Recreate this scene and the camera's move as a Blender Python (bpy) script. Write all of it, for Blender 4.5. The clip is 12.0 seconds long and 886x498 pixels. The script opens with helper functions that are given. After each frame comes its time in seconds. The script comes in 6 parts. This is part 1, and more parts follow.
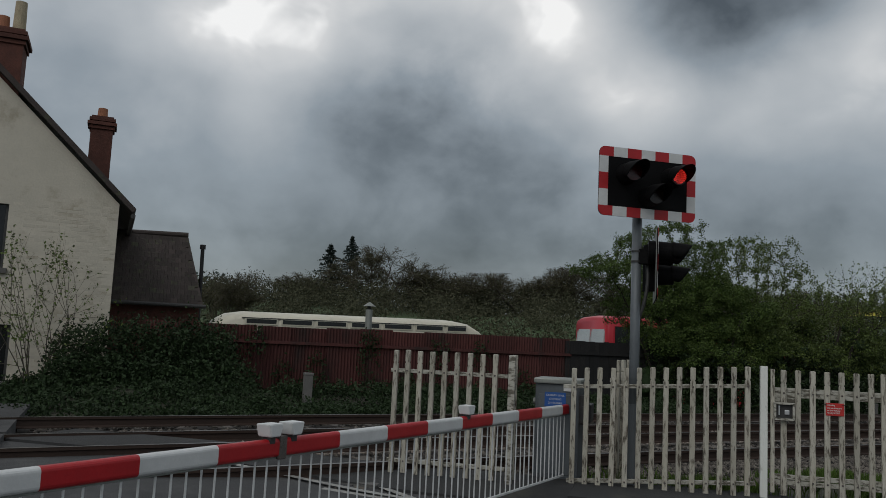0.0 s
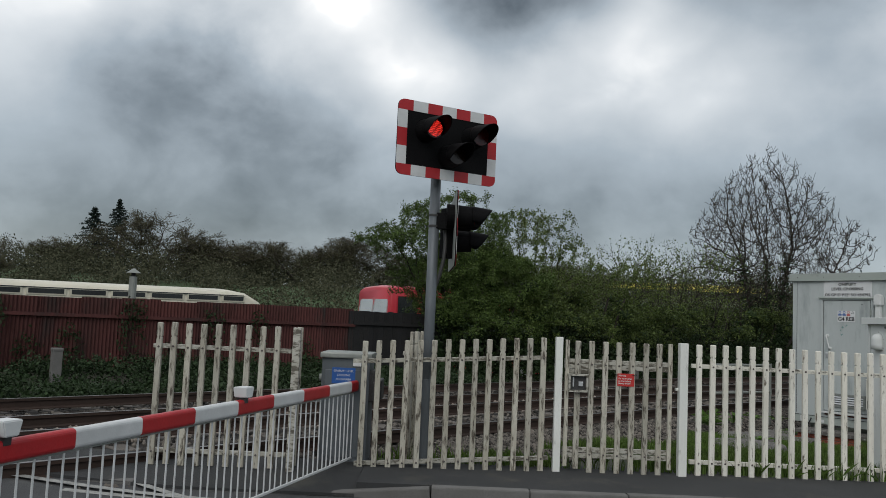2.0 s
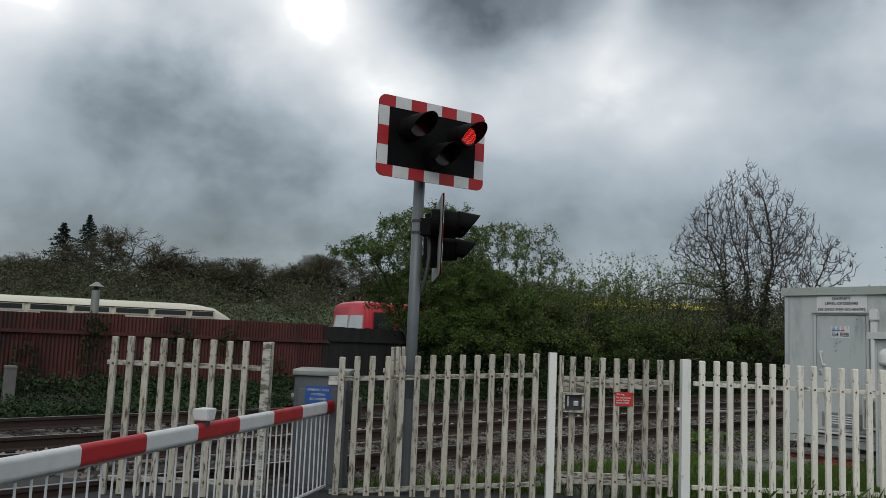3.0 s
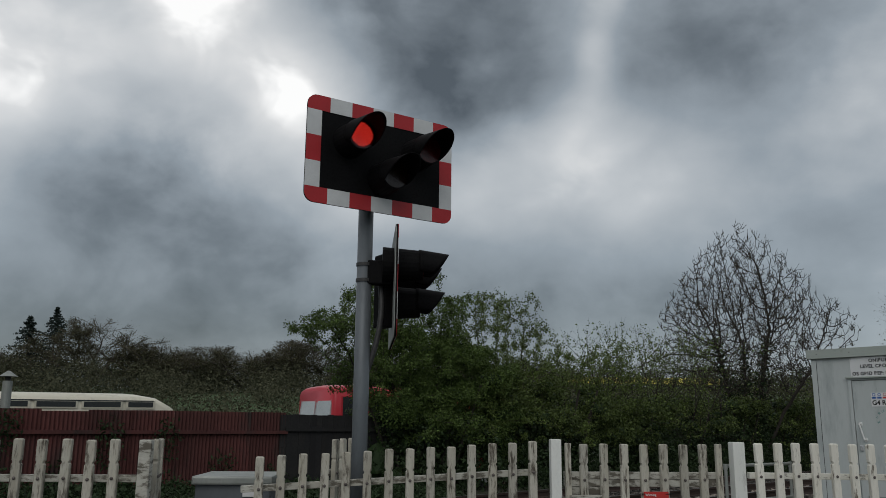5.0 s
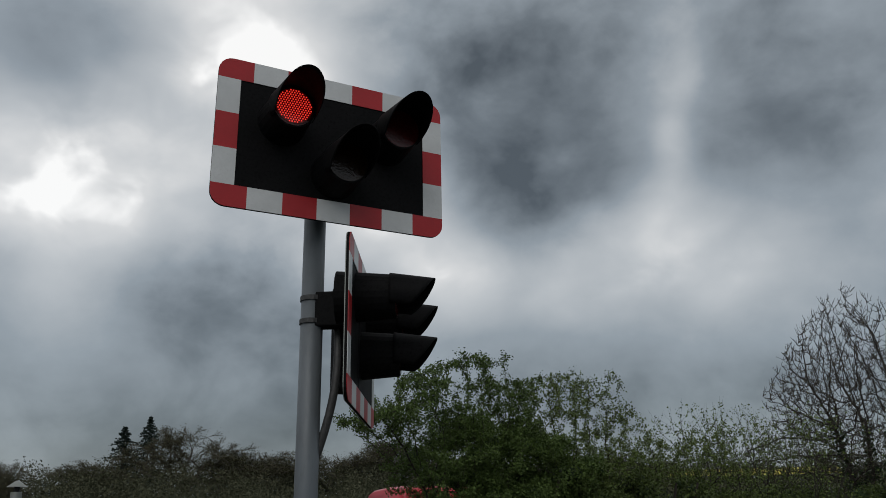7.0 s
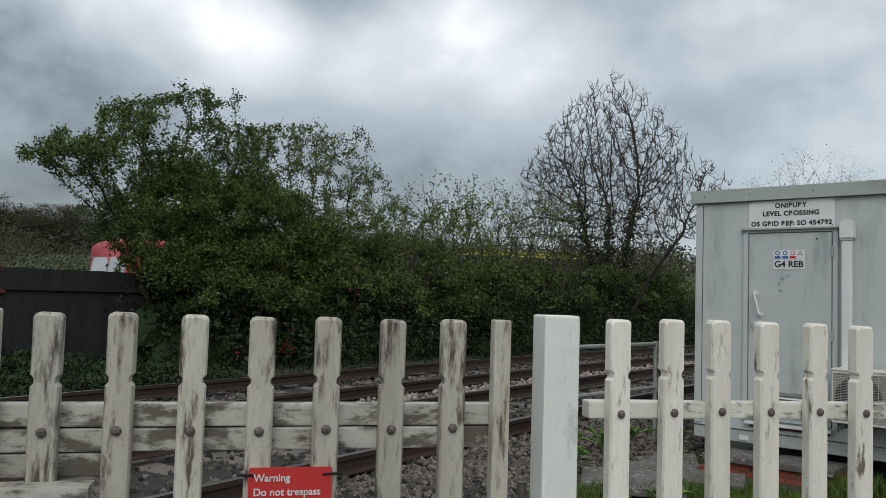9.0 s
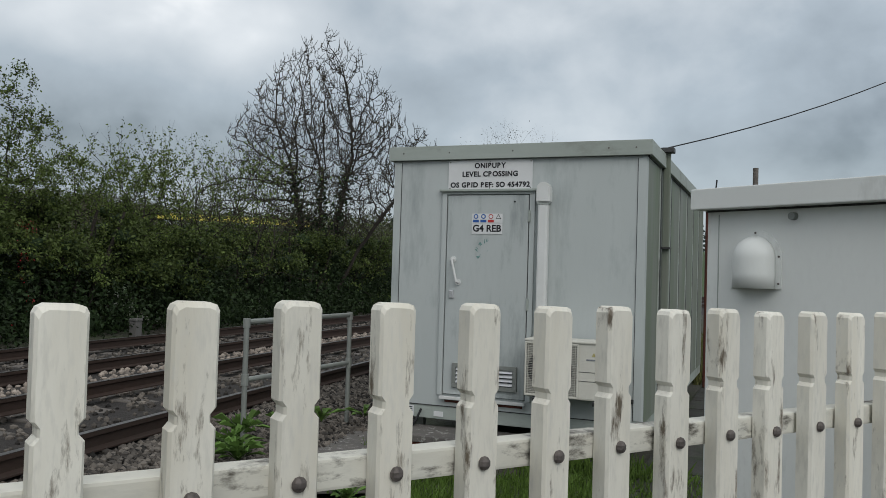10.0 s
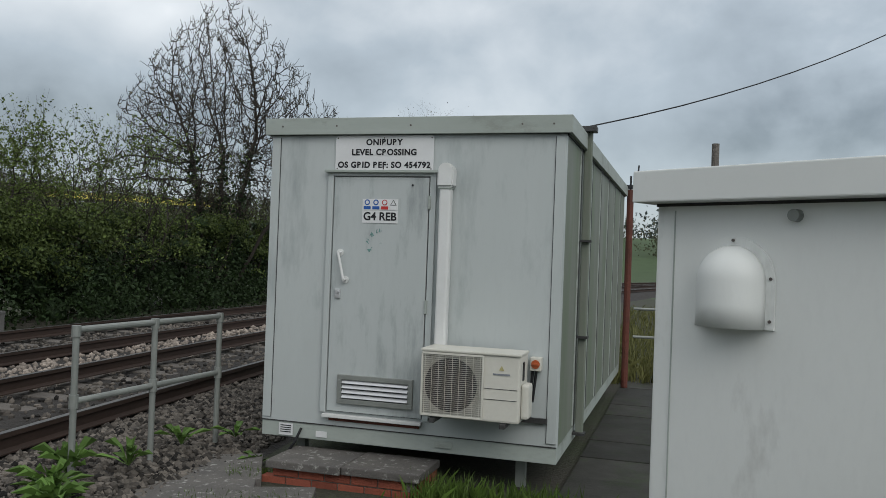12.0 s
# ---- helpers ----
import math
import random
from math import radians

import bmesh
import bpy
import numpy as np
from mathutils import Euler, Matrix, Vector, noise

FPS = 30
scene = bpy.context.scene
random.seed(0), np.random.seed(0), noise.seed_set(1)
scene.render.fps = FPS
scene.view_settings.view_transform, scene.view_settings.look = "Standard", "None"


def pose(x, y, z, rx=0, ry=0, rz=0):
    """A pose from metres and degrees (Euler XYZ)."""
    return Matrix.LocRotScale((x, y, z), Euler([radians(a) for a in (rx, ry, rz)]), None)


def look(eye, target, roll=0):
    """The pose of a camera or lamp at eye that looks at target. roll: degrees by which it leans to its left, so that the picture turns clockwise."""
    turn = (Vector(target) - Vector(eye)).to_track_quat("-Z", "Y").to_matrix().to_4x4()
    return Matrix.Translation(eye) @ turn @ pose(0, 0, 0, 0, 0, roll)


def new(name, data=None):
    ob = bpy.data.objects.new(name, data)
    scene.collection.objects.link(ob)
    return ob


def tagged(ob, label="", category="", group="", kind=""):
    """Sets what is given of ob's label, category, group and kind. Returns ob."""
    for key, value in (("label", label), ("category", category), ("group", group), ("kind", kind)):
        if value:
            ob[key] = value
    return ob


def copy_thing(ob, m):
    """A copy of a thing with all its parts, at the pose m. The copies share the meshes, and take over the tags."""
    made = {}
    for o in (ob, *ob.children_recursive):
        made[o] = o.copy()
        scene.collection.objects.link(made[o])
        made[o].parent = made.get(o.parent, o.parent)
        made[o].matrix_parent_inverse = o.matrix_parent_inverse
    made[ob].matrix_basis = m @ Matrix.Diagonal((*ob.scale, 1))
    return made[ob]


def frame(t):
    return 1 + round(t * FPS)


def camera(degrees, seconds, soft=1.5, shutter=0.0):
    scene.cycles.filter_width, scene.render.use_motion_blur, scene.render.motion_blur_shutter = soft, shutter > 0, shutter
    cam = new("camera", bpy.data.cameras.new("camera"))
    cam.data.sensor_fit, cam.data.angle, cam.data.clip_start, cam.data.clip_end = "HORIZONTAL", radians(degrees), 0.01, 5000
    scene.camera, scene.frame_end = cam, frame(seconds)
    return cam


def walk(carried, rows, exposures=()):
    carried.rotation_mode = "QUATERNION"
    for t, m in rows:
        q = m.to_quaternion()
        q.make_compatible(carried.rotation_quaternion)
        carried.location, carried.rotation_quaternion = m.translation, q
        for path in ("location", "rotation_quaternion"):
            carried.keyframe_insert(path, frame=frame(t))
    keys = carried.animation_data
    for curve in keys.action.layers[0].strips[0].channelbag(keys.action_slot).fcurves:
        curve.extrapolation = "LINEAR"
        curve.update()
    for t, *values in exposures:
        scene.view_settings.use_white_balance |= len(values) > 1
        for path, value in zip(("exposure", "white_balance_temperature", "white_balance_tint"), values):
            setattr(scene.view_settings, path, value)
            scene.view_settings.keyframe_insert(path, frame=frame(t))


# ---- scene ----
cam = camera(56.4, 12.0, soft=0.75)
PATH = [
    (0, (2.173, -0.629, 1.52), (0.327, 0.107, 1.742), 2.7),
    (0.5, (2.005, -0.558, 1.517), (0.261, 0.403, 1.7), 2.6),
    (1, (1.792, -0.501, 1.521), (0.133, 0.604, 1.673), 3.0),
    (1.5, (1.553, -0.4, 1.521), (-0.061, 0.772, 1.665), 2.6),
    (2, (1.282, -0.25, 1.528), (-0.31, 0.949, 1.702), 2.5),
    (2.5, (0.967, -0.099, 1.526), (-0.616, 1.108, 1.721), 2.9),
    (3, (0.675, 0.096, 1.489), (-0.877, 1.339, 1.708), 2.5),
    (5, (-0.938, 1.598, 1.509), (-2.433, 2.859, 1.925), 0.5),
    (5.5, (-1.25, 2.041, 1.509), (-2.752, 3.28, 1.967), -1.2),
    (6, (-1.609, 2.488, 1.532), (-3.124, 3.676, 2.075), -0.9),
    (6.5, (-1.901, 2.914, 1.579), (-3.443, 3.989, 2.261), -1.2),
    (8.5, (-3.064, 4.914, 1.459), (-4.696, 6.05, 1.675), -0.8),
    (9, (-3.181, 5.562, 1.44), (-4.499, 7.063, 1.554), 1.7),
    (9.5, (-3.353, 6.188, 1.401), (-4.308, 7.943, 1.474), 2.5),
    (10, (-3.489, 6.762, 1.443), (-4.243, 8.613, 1.498), 1.7),
    (10.5, (-3.585, 7.233, 1.542), (-4.294, 9.102, 1.572), 1.4),
    (11, (-3.703, 7.56, 1.548), (-4.326, 9.461, 1.575), 1.4),
    (11.5, (-3.705, 7.821, 1.557), (-4.243, 9.747, 1.597), 1.8),
    (12, (-3.675, 7.984, 1.557), (-4.246, 9.9, 1.578), 2.1),
]
EXPOSURES = [(0, -0.7), (0.5, -0.55), (1.0, -0.18), (1.5, -0.1), (3.0, -0.15), (5.0, -0.55), (5.5, -0.47), (6.5, -0.64),
             (8.5, -0.1), (9.0, 0.07), (9.5, 0.08), (10.5, -0.05), (12.0, 0.1)]
walk(cam, [(t, look(eye, target, roll)) for t, eye, target, roll in PATH], EXPOSURES)

# ---- light ----
def world_sky():
    """Broken grey cloud with bright gaps, over a Nishita sky."""
    w = bpy.data.worlds.new("overcast_sky")
    scene.world = w
    w.use_nodes = True
    nt = w.node_tree
    n, l = nt.nodes, nt.links
    n.clear()
    out = n.new("ShaderNodeOutputWorld")
    bg = n.new("ShaderNodeBackground")
    sky = n.new("ShaderNodeTexSky")
    sky.sky_type, sky.sun_disc = "NISHITA", False
    sky.sun_elevation, sky.sun_rotation = radians(48), radians(200)
    co = n.new("ShaderNodeTexCoord")
    sep = n.new("ShaderNodeSeparateXYZ")
    l.new(co.outputs["Generated"], sep.inputs[0])

    def math_node(op, a, b=None, clamp=False):
        m = n.new("ShaderNodeMath")
        m.operation, m.use_clamp = op, clamp
        for k, v in enumerate((a, b)):
            if v is None:
                continue
            if isinstance(v, (int, float)):
                m.inputs[k].default_value = v
            else:
                l.new(v, m.inputs[k])
        return m.outputs[0]

    # clouds are flattened towards the horizon
    def cloud(scale, detail, rough, shift, squash, dist=0.3):
        mp = n.new("ShaderNodeMapping")
        mp.inputs["Location"].default_value = shift
        mp.inputs["Scale"].default_value = (1, 1, squash)
        l.new(co.outputs["Generated"], mp.inputs[0])
        t = n.new("ShaderNodeTexNoise")
        t.inputs["Scale"].default_value = scale
        t.inputs["Detail"].default_value = detail
        t.inputs["Roughness"].default_value = rough
        t.inputs["Distortion"].default_value = dist
        l.new(mp.outputs[0], t.inputs["Vector"])
        return t.outputs["Fac"]

    big = cloud(3.0, 3.0, 0.45, (3.1, 7.7, 0.4), 1.7, 0.25)
    fine = cloud(7.5, 6.0, 0.52, (9.2, 1.3, 2.0), 1.35, 0.15)

    mid = cloud(14.0, 3.0, 0.5, (1.7, 5.5, 8.0), 1.3, 0.3)
    total = math_node("ADD", math_node("MULTIPLY", math_node("SUBTRACT", big, 0.5), 0.75), math_node("MULTIPLY", math_node("SUBTRACT", fine, 0.5), 0.42))
    calm = math_node("ADD", math_node("MULTIPLY", math_node("MAXIMUM", sep.outputs[2], 0.0), 2.6), 0.22, True)
    total = math_node("MULTIPLY", total, calm)
    # the cloud masses: bearing from +y towards -x, elevation, spread along each, thickness (+ bright gap, - thick cloud)
    for yaw, el, sa, se, amp in CLOUDS:
        a, e = radians(yaw), radians(el)
        c = Vector((-math.sin(a) * math.cos(e), math.cos(a) * math.cos(e), math.sin(e)))
        right = Vector((math.cos(a), math.sin(a), 0))
        up = right.cross(c)
        parts = []
        for axis, spread in ((right, sa), (up, se)):
            d = n.new("ShaderNodeVectorMath")
            d.operation = "DOT_PRODUCT"
            l.new(co.outputs["Generated"], d.inputs[0])
            d.inputs[1].default_value = axis
            q = math_node("DIVIDE", d.outputs["Value"], math.sin(radians(spread)))
            parts.append(math_node("MULTIPLY", q, q))
        wob = math_node("ADD", math_node("MULTIPLY", math_node("SUBTRACT", fine, 0.5), 2.0), math_node("MULTIPLY", math_node("SUBTRACT", mid, 0.5), 1.1))
        r2 = math_node("ADD", math_node("ADD", parts[0], parts[1]), wob)
        front = n.new("ShaderNodeVectorMath")
        front.operation = "DOT_PRODUCT"
        l.new(co.outputs["Generated"], front.inputs[0])
        front.inputs[1].default_value = c
        bell = math_node("EXPONENT", math_node("MULTIPLY", r2, -1.0))
        bell = math_node("MULTIPLY", bell, math_node("GREATER_THAN", front.outputs["Value"], 0.0))
        total = math_node("ADD", total, math_node("MULTIPLY", bell, amp * 0.88))
    # brighter overhead than near the horizon
    lift = math_node("MULTIPLY", math_node("MAXIMUM", sep.outputs[2], 0.0), 0.30)
    value = math_node("ADD", math_node("ADD", total, lift), 0.49, True)
    ramp = n.new("ShaderNodeValToRGB")
    cr = ramp.color_ramp
    cr.elements[0].position, cr.elements[0].color = 0.0, (0.10, 0.115, 0.12, 1)
    cr.elements[1].position, cr.elements[1].color = 1.0, (1.4, 1.39, 1.36, 1)
    for p, c in ((0.25, (0.208, 0.237, 0.255, 1)), (0.5, (0.388, 0.438, 0.474, 1)), (0.75, (0.72, 0.75, 0.765, 1)), (0.9, (0.98, 0.985, 0.975, 1))):
        e = cr.elements.new(p)
        e.color = c
    l.new(value, ramp.inputs[0])
    add = n.new("ShaderNodeMix")
    add.data_type, add.blend_type = "RGBA", "ADD"
    add.inputs["Factor"].default_value = 0.02
    l.new(ramp.outputs[0], add.inputs[6])
    l.new(sky.outputs[0], add.inputs[7])
    l.new(add.outputs[2], bg.inputs[0])
    bg.inputs[1].default_value = SKY_STRENGTH
    l.new(bg.outputs[0], out.inputs[0])


SKY_STRENGTH = 1.0
CLOUDS = [
    (72, 31, 6, 6, 0.44), (66, 27, 4, 4.5, 0.48), (60.5, 22, 3.5, 4, 0.40), (55.5, 17.5, 4, 3.2, 0.46), (80, 24, 7, 5, 0.34), (81, 19.5, 7, 3, 0.22),
    (41, 17.3, 5.5, 3.2, 0.19), (36, 15.5, 4.5, 3, 0.13), (37.2, 29.5, 1.8, 3.2, 0.22), (38.8, 25, 1.4, 2.6, 0.27), (40.4, 20.5, 2.0, 2.4, 0.18), (82, 13, 5, 4, 0.12), (30, 18, 5, 3, 0.08), (47, 15, 5, 2.5, 0.10),
    (51, 26, 6, 6, -0.34), (56, 32, 8, 5, -0.28), (48.5, 21.5, 6, 3, -0.26), (71, 15.5, 7.5, 5.5, -0.36), (29, 27, 7, 7, -0.27), (44, 33, 9, 6, -0.24), (38, 19, 9, 4, 0.08),
    (82, 31, 5, 4, -0.2), (74, 5, 18, 5, -0.24), (50, 6, 18, 5, -0.22), (86, 22, 9, 6, 0.16), (25, 8, 14, 5, -0.14), (-9, 10, 10, 5.5, -0.26), (88, 8, 7, 7, -0.12), (62, 12, 5, 4, -0.12),
]
world_sky()
sun = new("sun", bpy.data.lights.new("sun", "SUN"))
sun.data.energy, sun.data.angle, sun.data.color = 1.15, radians(40), (1.0, 0.97, 0.93)
sun.matrix_world = look((9, -10, 11), (0, 0, 0))


# ---- materials ----
MATS = {}


def material(name, base, second=None, rough=0.6, metal=0.0, scale=6.0, fine=60.0, mix=0.5, bump=0.2, stretch=(1, 1, 1), dirt=None, dirt_scale=3.0,
             dirt_amount=0.5, dirt_soft=0.16, random_value=0.0, coords="Object", emission=None, spec=0.4, depth=0.02, island=0.0):
    """A node material with variation at two scales, stains of their own shape and fine relief."""
    m = bpy.data.materials.new(name)
    m.use_nodes = True
    nt = m.node_tree
    n, l = nt.nodes, nt.links
    b = n["Principled BSDF"]
    b.inputs["Roughness"].default_value, b.inputs["Metallic"].default_value = rough, metal
    b.inputs["Specular IOR Level"].default_value = spec
    second = second or tuple(c * 0.72 for c in base)
    tc = n.new("ShaderNodeTexCoord")
    mp = n.new("ShaderNodeMapping")
    mp.inputs["Scale"].default_value = stretch
    l.new(tc.outputs[coords], mp.inputs[0])
    info = n.new("ShaderNodeObjectInfo")
    shift = n.new("ShaderNodeVectorMath")
    shift.operation = "MULTIPLY_ADD"
    cx = n.new("ShaderNodeCombineXYZ")
    for k in range(3):
        l.new(info.outputs["Random"], cx.inputs[k])
    l.new(cx.outputs[0], shift.inputs[0])
    shift.inputs[1].default_value = (37.0, 23.0, 51.0)
    l.new(mp.outputs[0], shift.inputs[2])

    def tex(s, detail, rgh=0.6):
        t = n.new("ShaderNodeTexNoise")
        t.inputs["Scale"].default_value, t.inputs["Detail"].default_value, t.inputs["Roughness"].default_value = s, detail, rgh
        l.new(shift.outputs[0], t.inputs["Vector"])
        return t.outputs["Fac"]

    def span(v, lo, hi):
        r = n.new("ShaderNodeMapRange")
        r.inputs[1].default_value, r.inputs[2].default_value = lo, hi
        l.new(v, r.inputs[0])
        return r.outputs[0]

    def blend(f, a, c, kind="MIX"):
        x = n.new("ShaderNodeMix")
        x.data_type, x.blend_type = "RGBA", kind
        for k, v in ((0, f), (6, a), (7, c)):
            if isinstance(v, (int, float)):
                x.inputs[k].default_value = v
            elif isinstance(v, tuple):
                x.inputs[k].default_value = (*v, 1)
            else:
                l.new(v, x.inputs[k])
        return x.outputs[2]

    coarse, grain = tex(scale, 4.0), tex(fine, 3.0)
    colour = blend(span(coarse, 0.35, 0.68), base, second)
    dark = tuple(c * (1 - mix) for c in base)
    colour = blend(span(grain, 0.48, 0.75), colour, dark)
    if dirt:
        mask = span(tex(dirt_scale, 7.0, 0.68), 0.62 - 0.22 * dirt_amount, 0.62 + dirt_soft - 0.22 * dirt_amount)
        colour = blend(mask, colour, dirt)
    if random_value or island:
        hs = n.new("ShaderNodeHueSaturation")
        l.new(colour, hs.inputs["Color"])
        src = info.outputs["Random"]
        if island:
            geo = n.new("ShaderNodeNewGeometry")
            src = geo.outputs["Random Per Island"]
        amount = island or random_value
        r = n.new("ShaderNodeMapRange")
        r.inputs[3].default_value, r.inputs[4].default_value = 1 - amount, 1 + amount
        l.new(src, r.inputs[0])
        l.new(r.outputs[0], hs.inputs["Value"])
        colour = hs.outputs["Color"]
    l.new(colour, b.inputs["Base Color"])
    rr = n.new("ShaderNodeMapRange")
    rr.inputs[3].default_value, rr.inputs[4].default_value = max(0.02, rough - 0.12), min(1.0, rough + 0.15)
    l.new(coarse, rr.inputs[0])
    l.new(rr.outputs[0], b.inputs["Roughness"])
    if bump:
        bp = n.new("ShaderNodeBump")
        bp.inputs["Strength"].default_value, bp.inputs["Distance"].default_value = bump, depth
        l.new(grain, bp.inputs["Height"])
        l.new(bp.outputs[0], b.inputs["Normal"])
    if emission:
        b.inputs["Emission Color"].default_value = (*emission[:3], 1)
        b.inputs["Emission Strength"].default_value = emission[3]
    MATS[name] = m
    return m


def glass_material(name, tint=(0.75, 0.8, 0.8)):
    m = bpy.data.materials.new(name)
    m.use_nodes = True
    b = m.node_tree.nodes["Principled BSDF"]
    b.inputs["Base Color"].default_value = (*tint, 1)
    b.inputs["Roughness"].default_value, b.inputs["IOR"].default_value = 0.04, 1.45
    b.inputs["Transmission Weight"].default_value = 0.85
    return m


def leaf_material(name, base, second, rough=0.6, spec=0.2):
    m = material(name, base, second, rough=rough, spec=spec, scale=1.6, fine=9.0, mix=0.35, bump=0.0, island=0.35, coords="Object")
    m.node_tree.nodes["Principled BSDF"].inputs["Subsurface Weight"].default_value = 0.0
    return m


M_PALE = material("weathered_white_paint", (0.46, 0.44, 0.375), (0.35, 0.325, 0.26), rough=0.55, scale=6, fine=80, mix=0.3, bump=0.3, stretch=(1.6, 1, 0.3),
                  dirt=(0.075, 0.062, 0.046), dirt_scale=22, dirt_amount=0.5, dirt_soft=0.12, random_value=0.15, depth=0.004)
M_PALE_CLEAN = material("worn_cream_paint", (0.77, 0.75, 0.67), (0.64, 0.61, 0.52), rough=0.5, scale=6, fine=80, mix=0.2, bump=0.25, stretch=(1.6, 1, 0.3),
                        dirt=(0.13, 0.105, 0.075), dirt_scale=22, dirt_amount=0.22, dirt_soft=0.10, random_value=0.08, depth=0.004)
M_POSTW = material("clean_white_paint", (0.74, 0.75, 0.71), (0.66, 0.67, 0.62), rough=0.5, scale=3, fine=60, mix=0.12, bump=0.12, stretch=(1, 1, 0.4),
                   dirt=(0.25, 0.25, 0.22), dirt_scale=7, dirt_amount=0.25, depth=0.003)
M_RAILW = material("mossy_white_rail", (0.44, 0.43, 0.38), (0.31, 0.30, 0.25), rough=0.6, scale=6, fine=60, mix=0.3, bump=0.25, stretch=(0.4, 0.4, 1),
                   dirt=(0.10, 0.09, 0.07), dirt_scale=24, dirt_amount=0.64, dirt_soft=0.10, random_value=0.1, depth=0.004)
M_RAILC = material("mould_spotted_white_rail", (0.66, 0.65, 0.58), (0.52, 0.50, 0.43), rough=0.55, scale=5, fine=60, mix=0.2, bump=0.2, stretch=(0.4, 0.4, 1),
                   dirt=(0.09, 0.08, 0.065), dirt_scale=16, dirt_amount=0.42, dirt_soft=0.10, depth=0.004)
M_BOLT = material("dull_bolt", (0.16, 0.14, 0.13), rough=0.6, metal=0.5, scale=30)
M_GALV = material("galvanised_steel", (0.29, 0.305, 0.285), (0.22, 0.235, 0.22), rough=0.5, metal=0.35, scale=4, fine=45, mix=0.15, bump=0.08, depth=0.003)
M_POST = material("grey_painted_steel", (0.125, 0.14, 0.152), (0.095, 0.108, 0.118), rough=0.5, metal=0.2, scale=3, fine=40, mix=0.2, bump=0.1, stretch=(1, 1, .3), depth=0.003)
M_BLACK = material("black_signal_board", (0.006, 0.006, 0.0065), (0.009, 0.009, 0.0095), spec=0.06, rough=0.6, scale=4, bump=0.05)
M_RED = material("red_reflective", (0.42, 0.015, 0.02), (0.34, 0.013, 0.017), rough=0.4, scale=5, mix=0.15, bump=0.05)
M_WHITE = material("white_reflective", (0.62, 0.63, 0.63), (0.52, 0.53, 0.53), rough=0.4, scale=5, mix=0.1, bump=0.05)
M_LENS_R = material("dark_red_lens", (0.06, 0.004, 0.004), rough=0.15, scale=40, bump=0.1)
M_LENS_A = material("dark_amber_lens", (0.018, 0.008, 0.004), rough=0.15, scale=40, bump=0.1)
M_LED = material("lit_red_led", (0.8, 0.05, 0.03), rough=0.3, bump=0, emission=(1.0, 0.045, 0.03, 1.4))
M_LEDBASE = material("lit_red_lens", (0.16, 0.008, 0.008), rough=0.2, bump=0, emission=(1.0, 0.02, 0.012, 0.03))
M_ASPHALT = material("asphalt", (0.062, 0.063, 0.065), (0.045, 0.046, 0.048), rough=0.85, scale=0.8, fine=120, mix=0.5, bump=0.5, dirt=(0.09, 0.09, 0.09), dirt_scale=0.6, dirt_amount=0.4, depth=0.008)
M_TARMAC = material("pavement_tarmac", (0.040, 0.041, 0.042), (0.030, 0.031, 0.032), rough=0.9, scale=1.2, fine=140, mix=0.45, bump=0.5, dirt=(0.06, 0.058, 0.05), dirt_scale=1.5, dirt_amount=0.3, depth=0.008)
M_KERB = material("concrete_kerb", (0.15, 0.145, 0.14), (0.11, 0.108, 0.10), rough=0.85, scale=3, fine=90, mix=0.3, bump=0.4, random_value=0.1, depth=0.006)
M_LINE = material("road_paint", (0.36, 0.36, 0.34), (0.24, 0.24, 0.225), rough=0.7, scale=6, fine=80, mix=0.4, bump=0.2, dirt=(0.1, 0.1, 0.1), dirt_scale=7, dirt_amount=0.5, depth=0.004)
M_SOIL = material("rough_ground", (0.050, 0.046, 0.036), (0.042, 0.056, 0.025), rough=0.95, scale=0.9, fine=30, mix=0.5, bump=0.7, depth=0.03)
M_FIELD = material("far_grass", (0.045, 0.08, 0.024), (0.042, 0.062, 0.026), rough=0.95, scale=0.02, fine=0.6, mix=0.3, bump=0)
M_RAPE = material("yellow_crop", (0.50, 0.42, 0.03), (0.34, 0.32, 0.04), rough=0.9, scale=0.3, fine=3, mix=0.3, bump=0.3)
M_STONE = material("ballast_stone", (0.105, 0.092, 0.078), (0.066, 0.059, 0.052), rough=0.9, scale=2, fine=40, mix=0.3, bump=0.3, island=0.95)
M_STONE_P = material("pale_ballast_stone", (0.30, 0.255, 0.215), (0.22, 0.19, 0.165), rough=0.9, scale=2, fine=40, mix=0.3, bump=0.3, island=0.4)
M_BALLAST = material("ballast_bed", (0.042, 0.037, 0.033), (0.03, 0.027, 0.025), rough=0.95, scale=4, fine=28, mix=0.6, bump=0.9, depth=0.04)
M_RAIL = material("rusted_rail", (0.056, 0.035, 0.027), (0.04, 0.028, 0.023), rough=0.75, metal=0.3, scale=2, fine=50, mix=0.35, bump=0.3, stretch=(1, .2, 1), depth=0.005)
M_RAILTOP = material("worn_rail_head", (0.26, 0.25, 0.245), (0.18, 0.17, 0.165), rough=0.35, metal=0.8, scale=1, fine=50, mix=0.2, bump=0.05, stretch=(1, .1, 1))
M_SLEEPER = material("concrete_sleeper", (0.15, 0.135, 0.12), (0.11, 0.10, 0.09), rough=0.9, scale=4, fine=60, mix=0.4, bump=0.4, random_value=0.15)
M_REB = material("grey_panel", (0.455, 0.488, 0.482), (0.415, 0.45, 0.443), rough=0.5, scale=1.0, fine=35, mix=0.06, bump=0.05, stretch=(1, 1, .25), dirt=(0.29, 0.32, 0.32), dirt_scale=1.6, dirt_amount=0.35, depth=0.003)
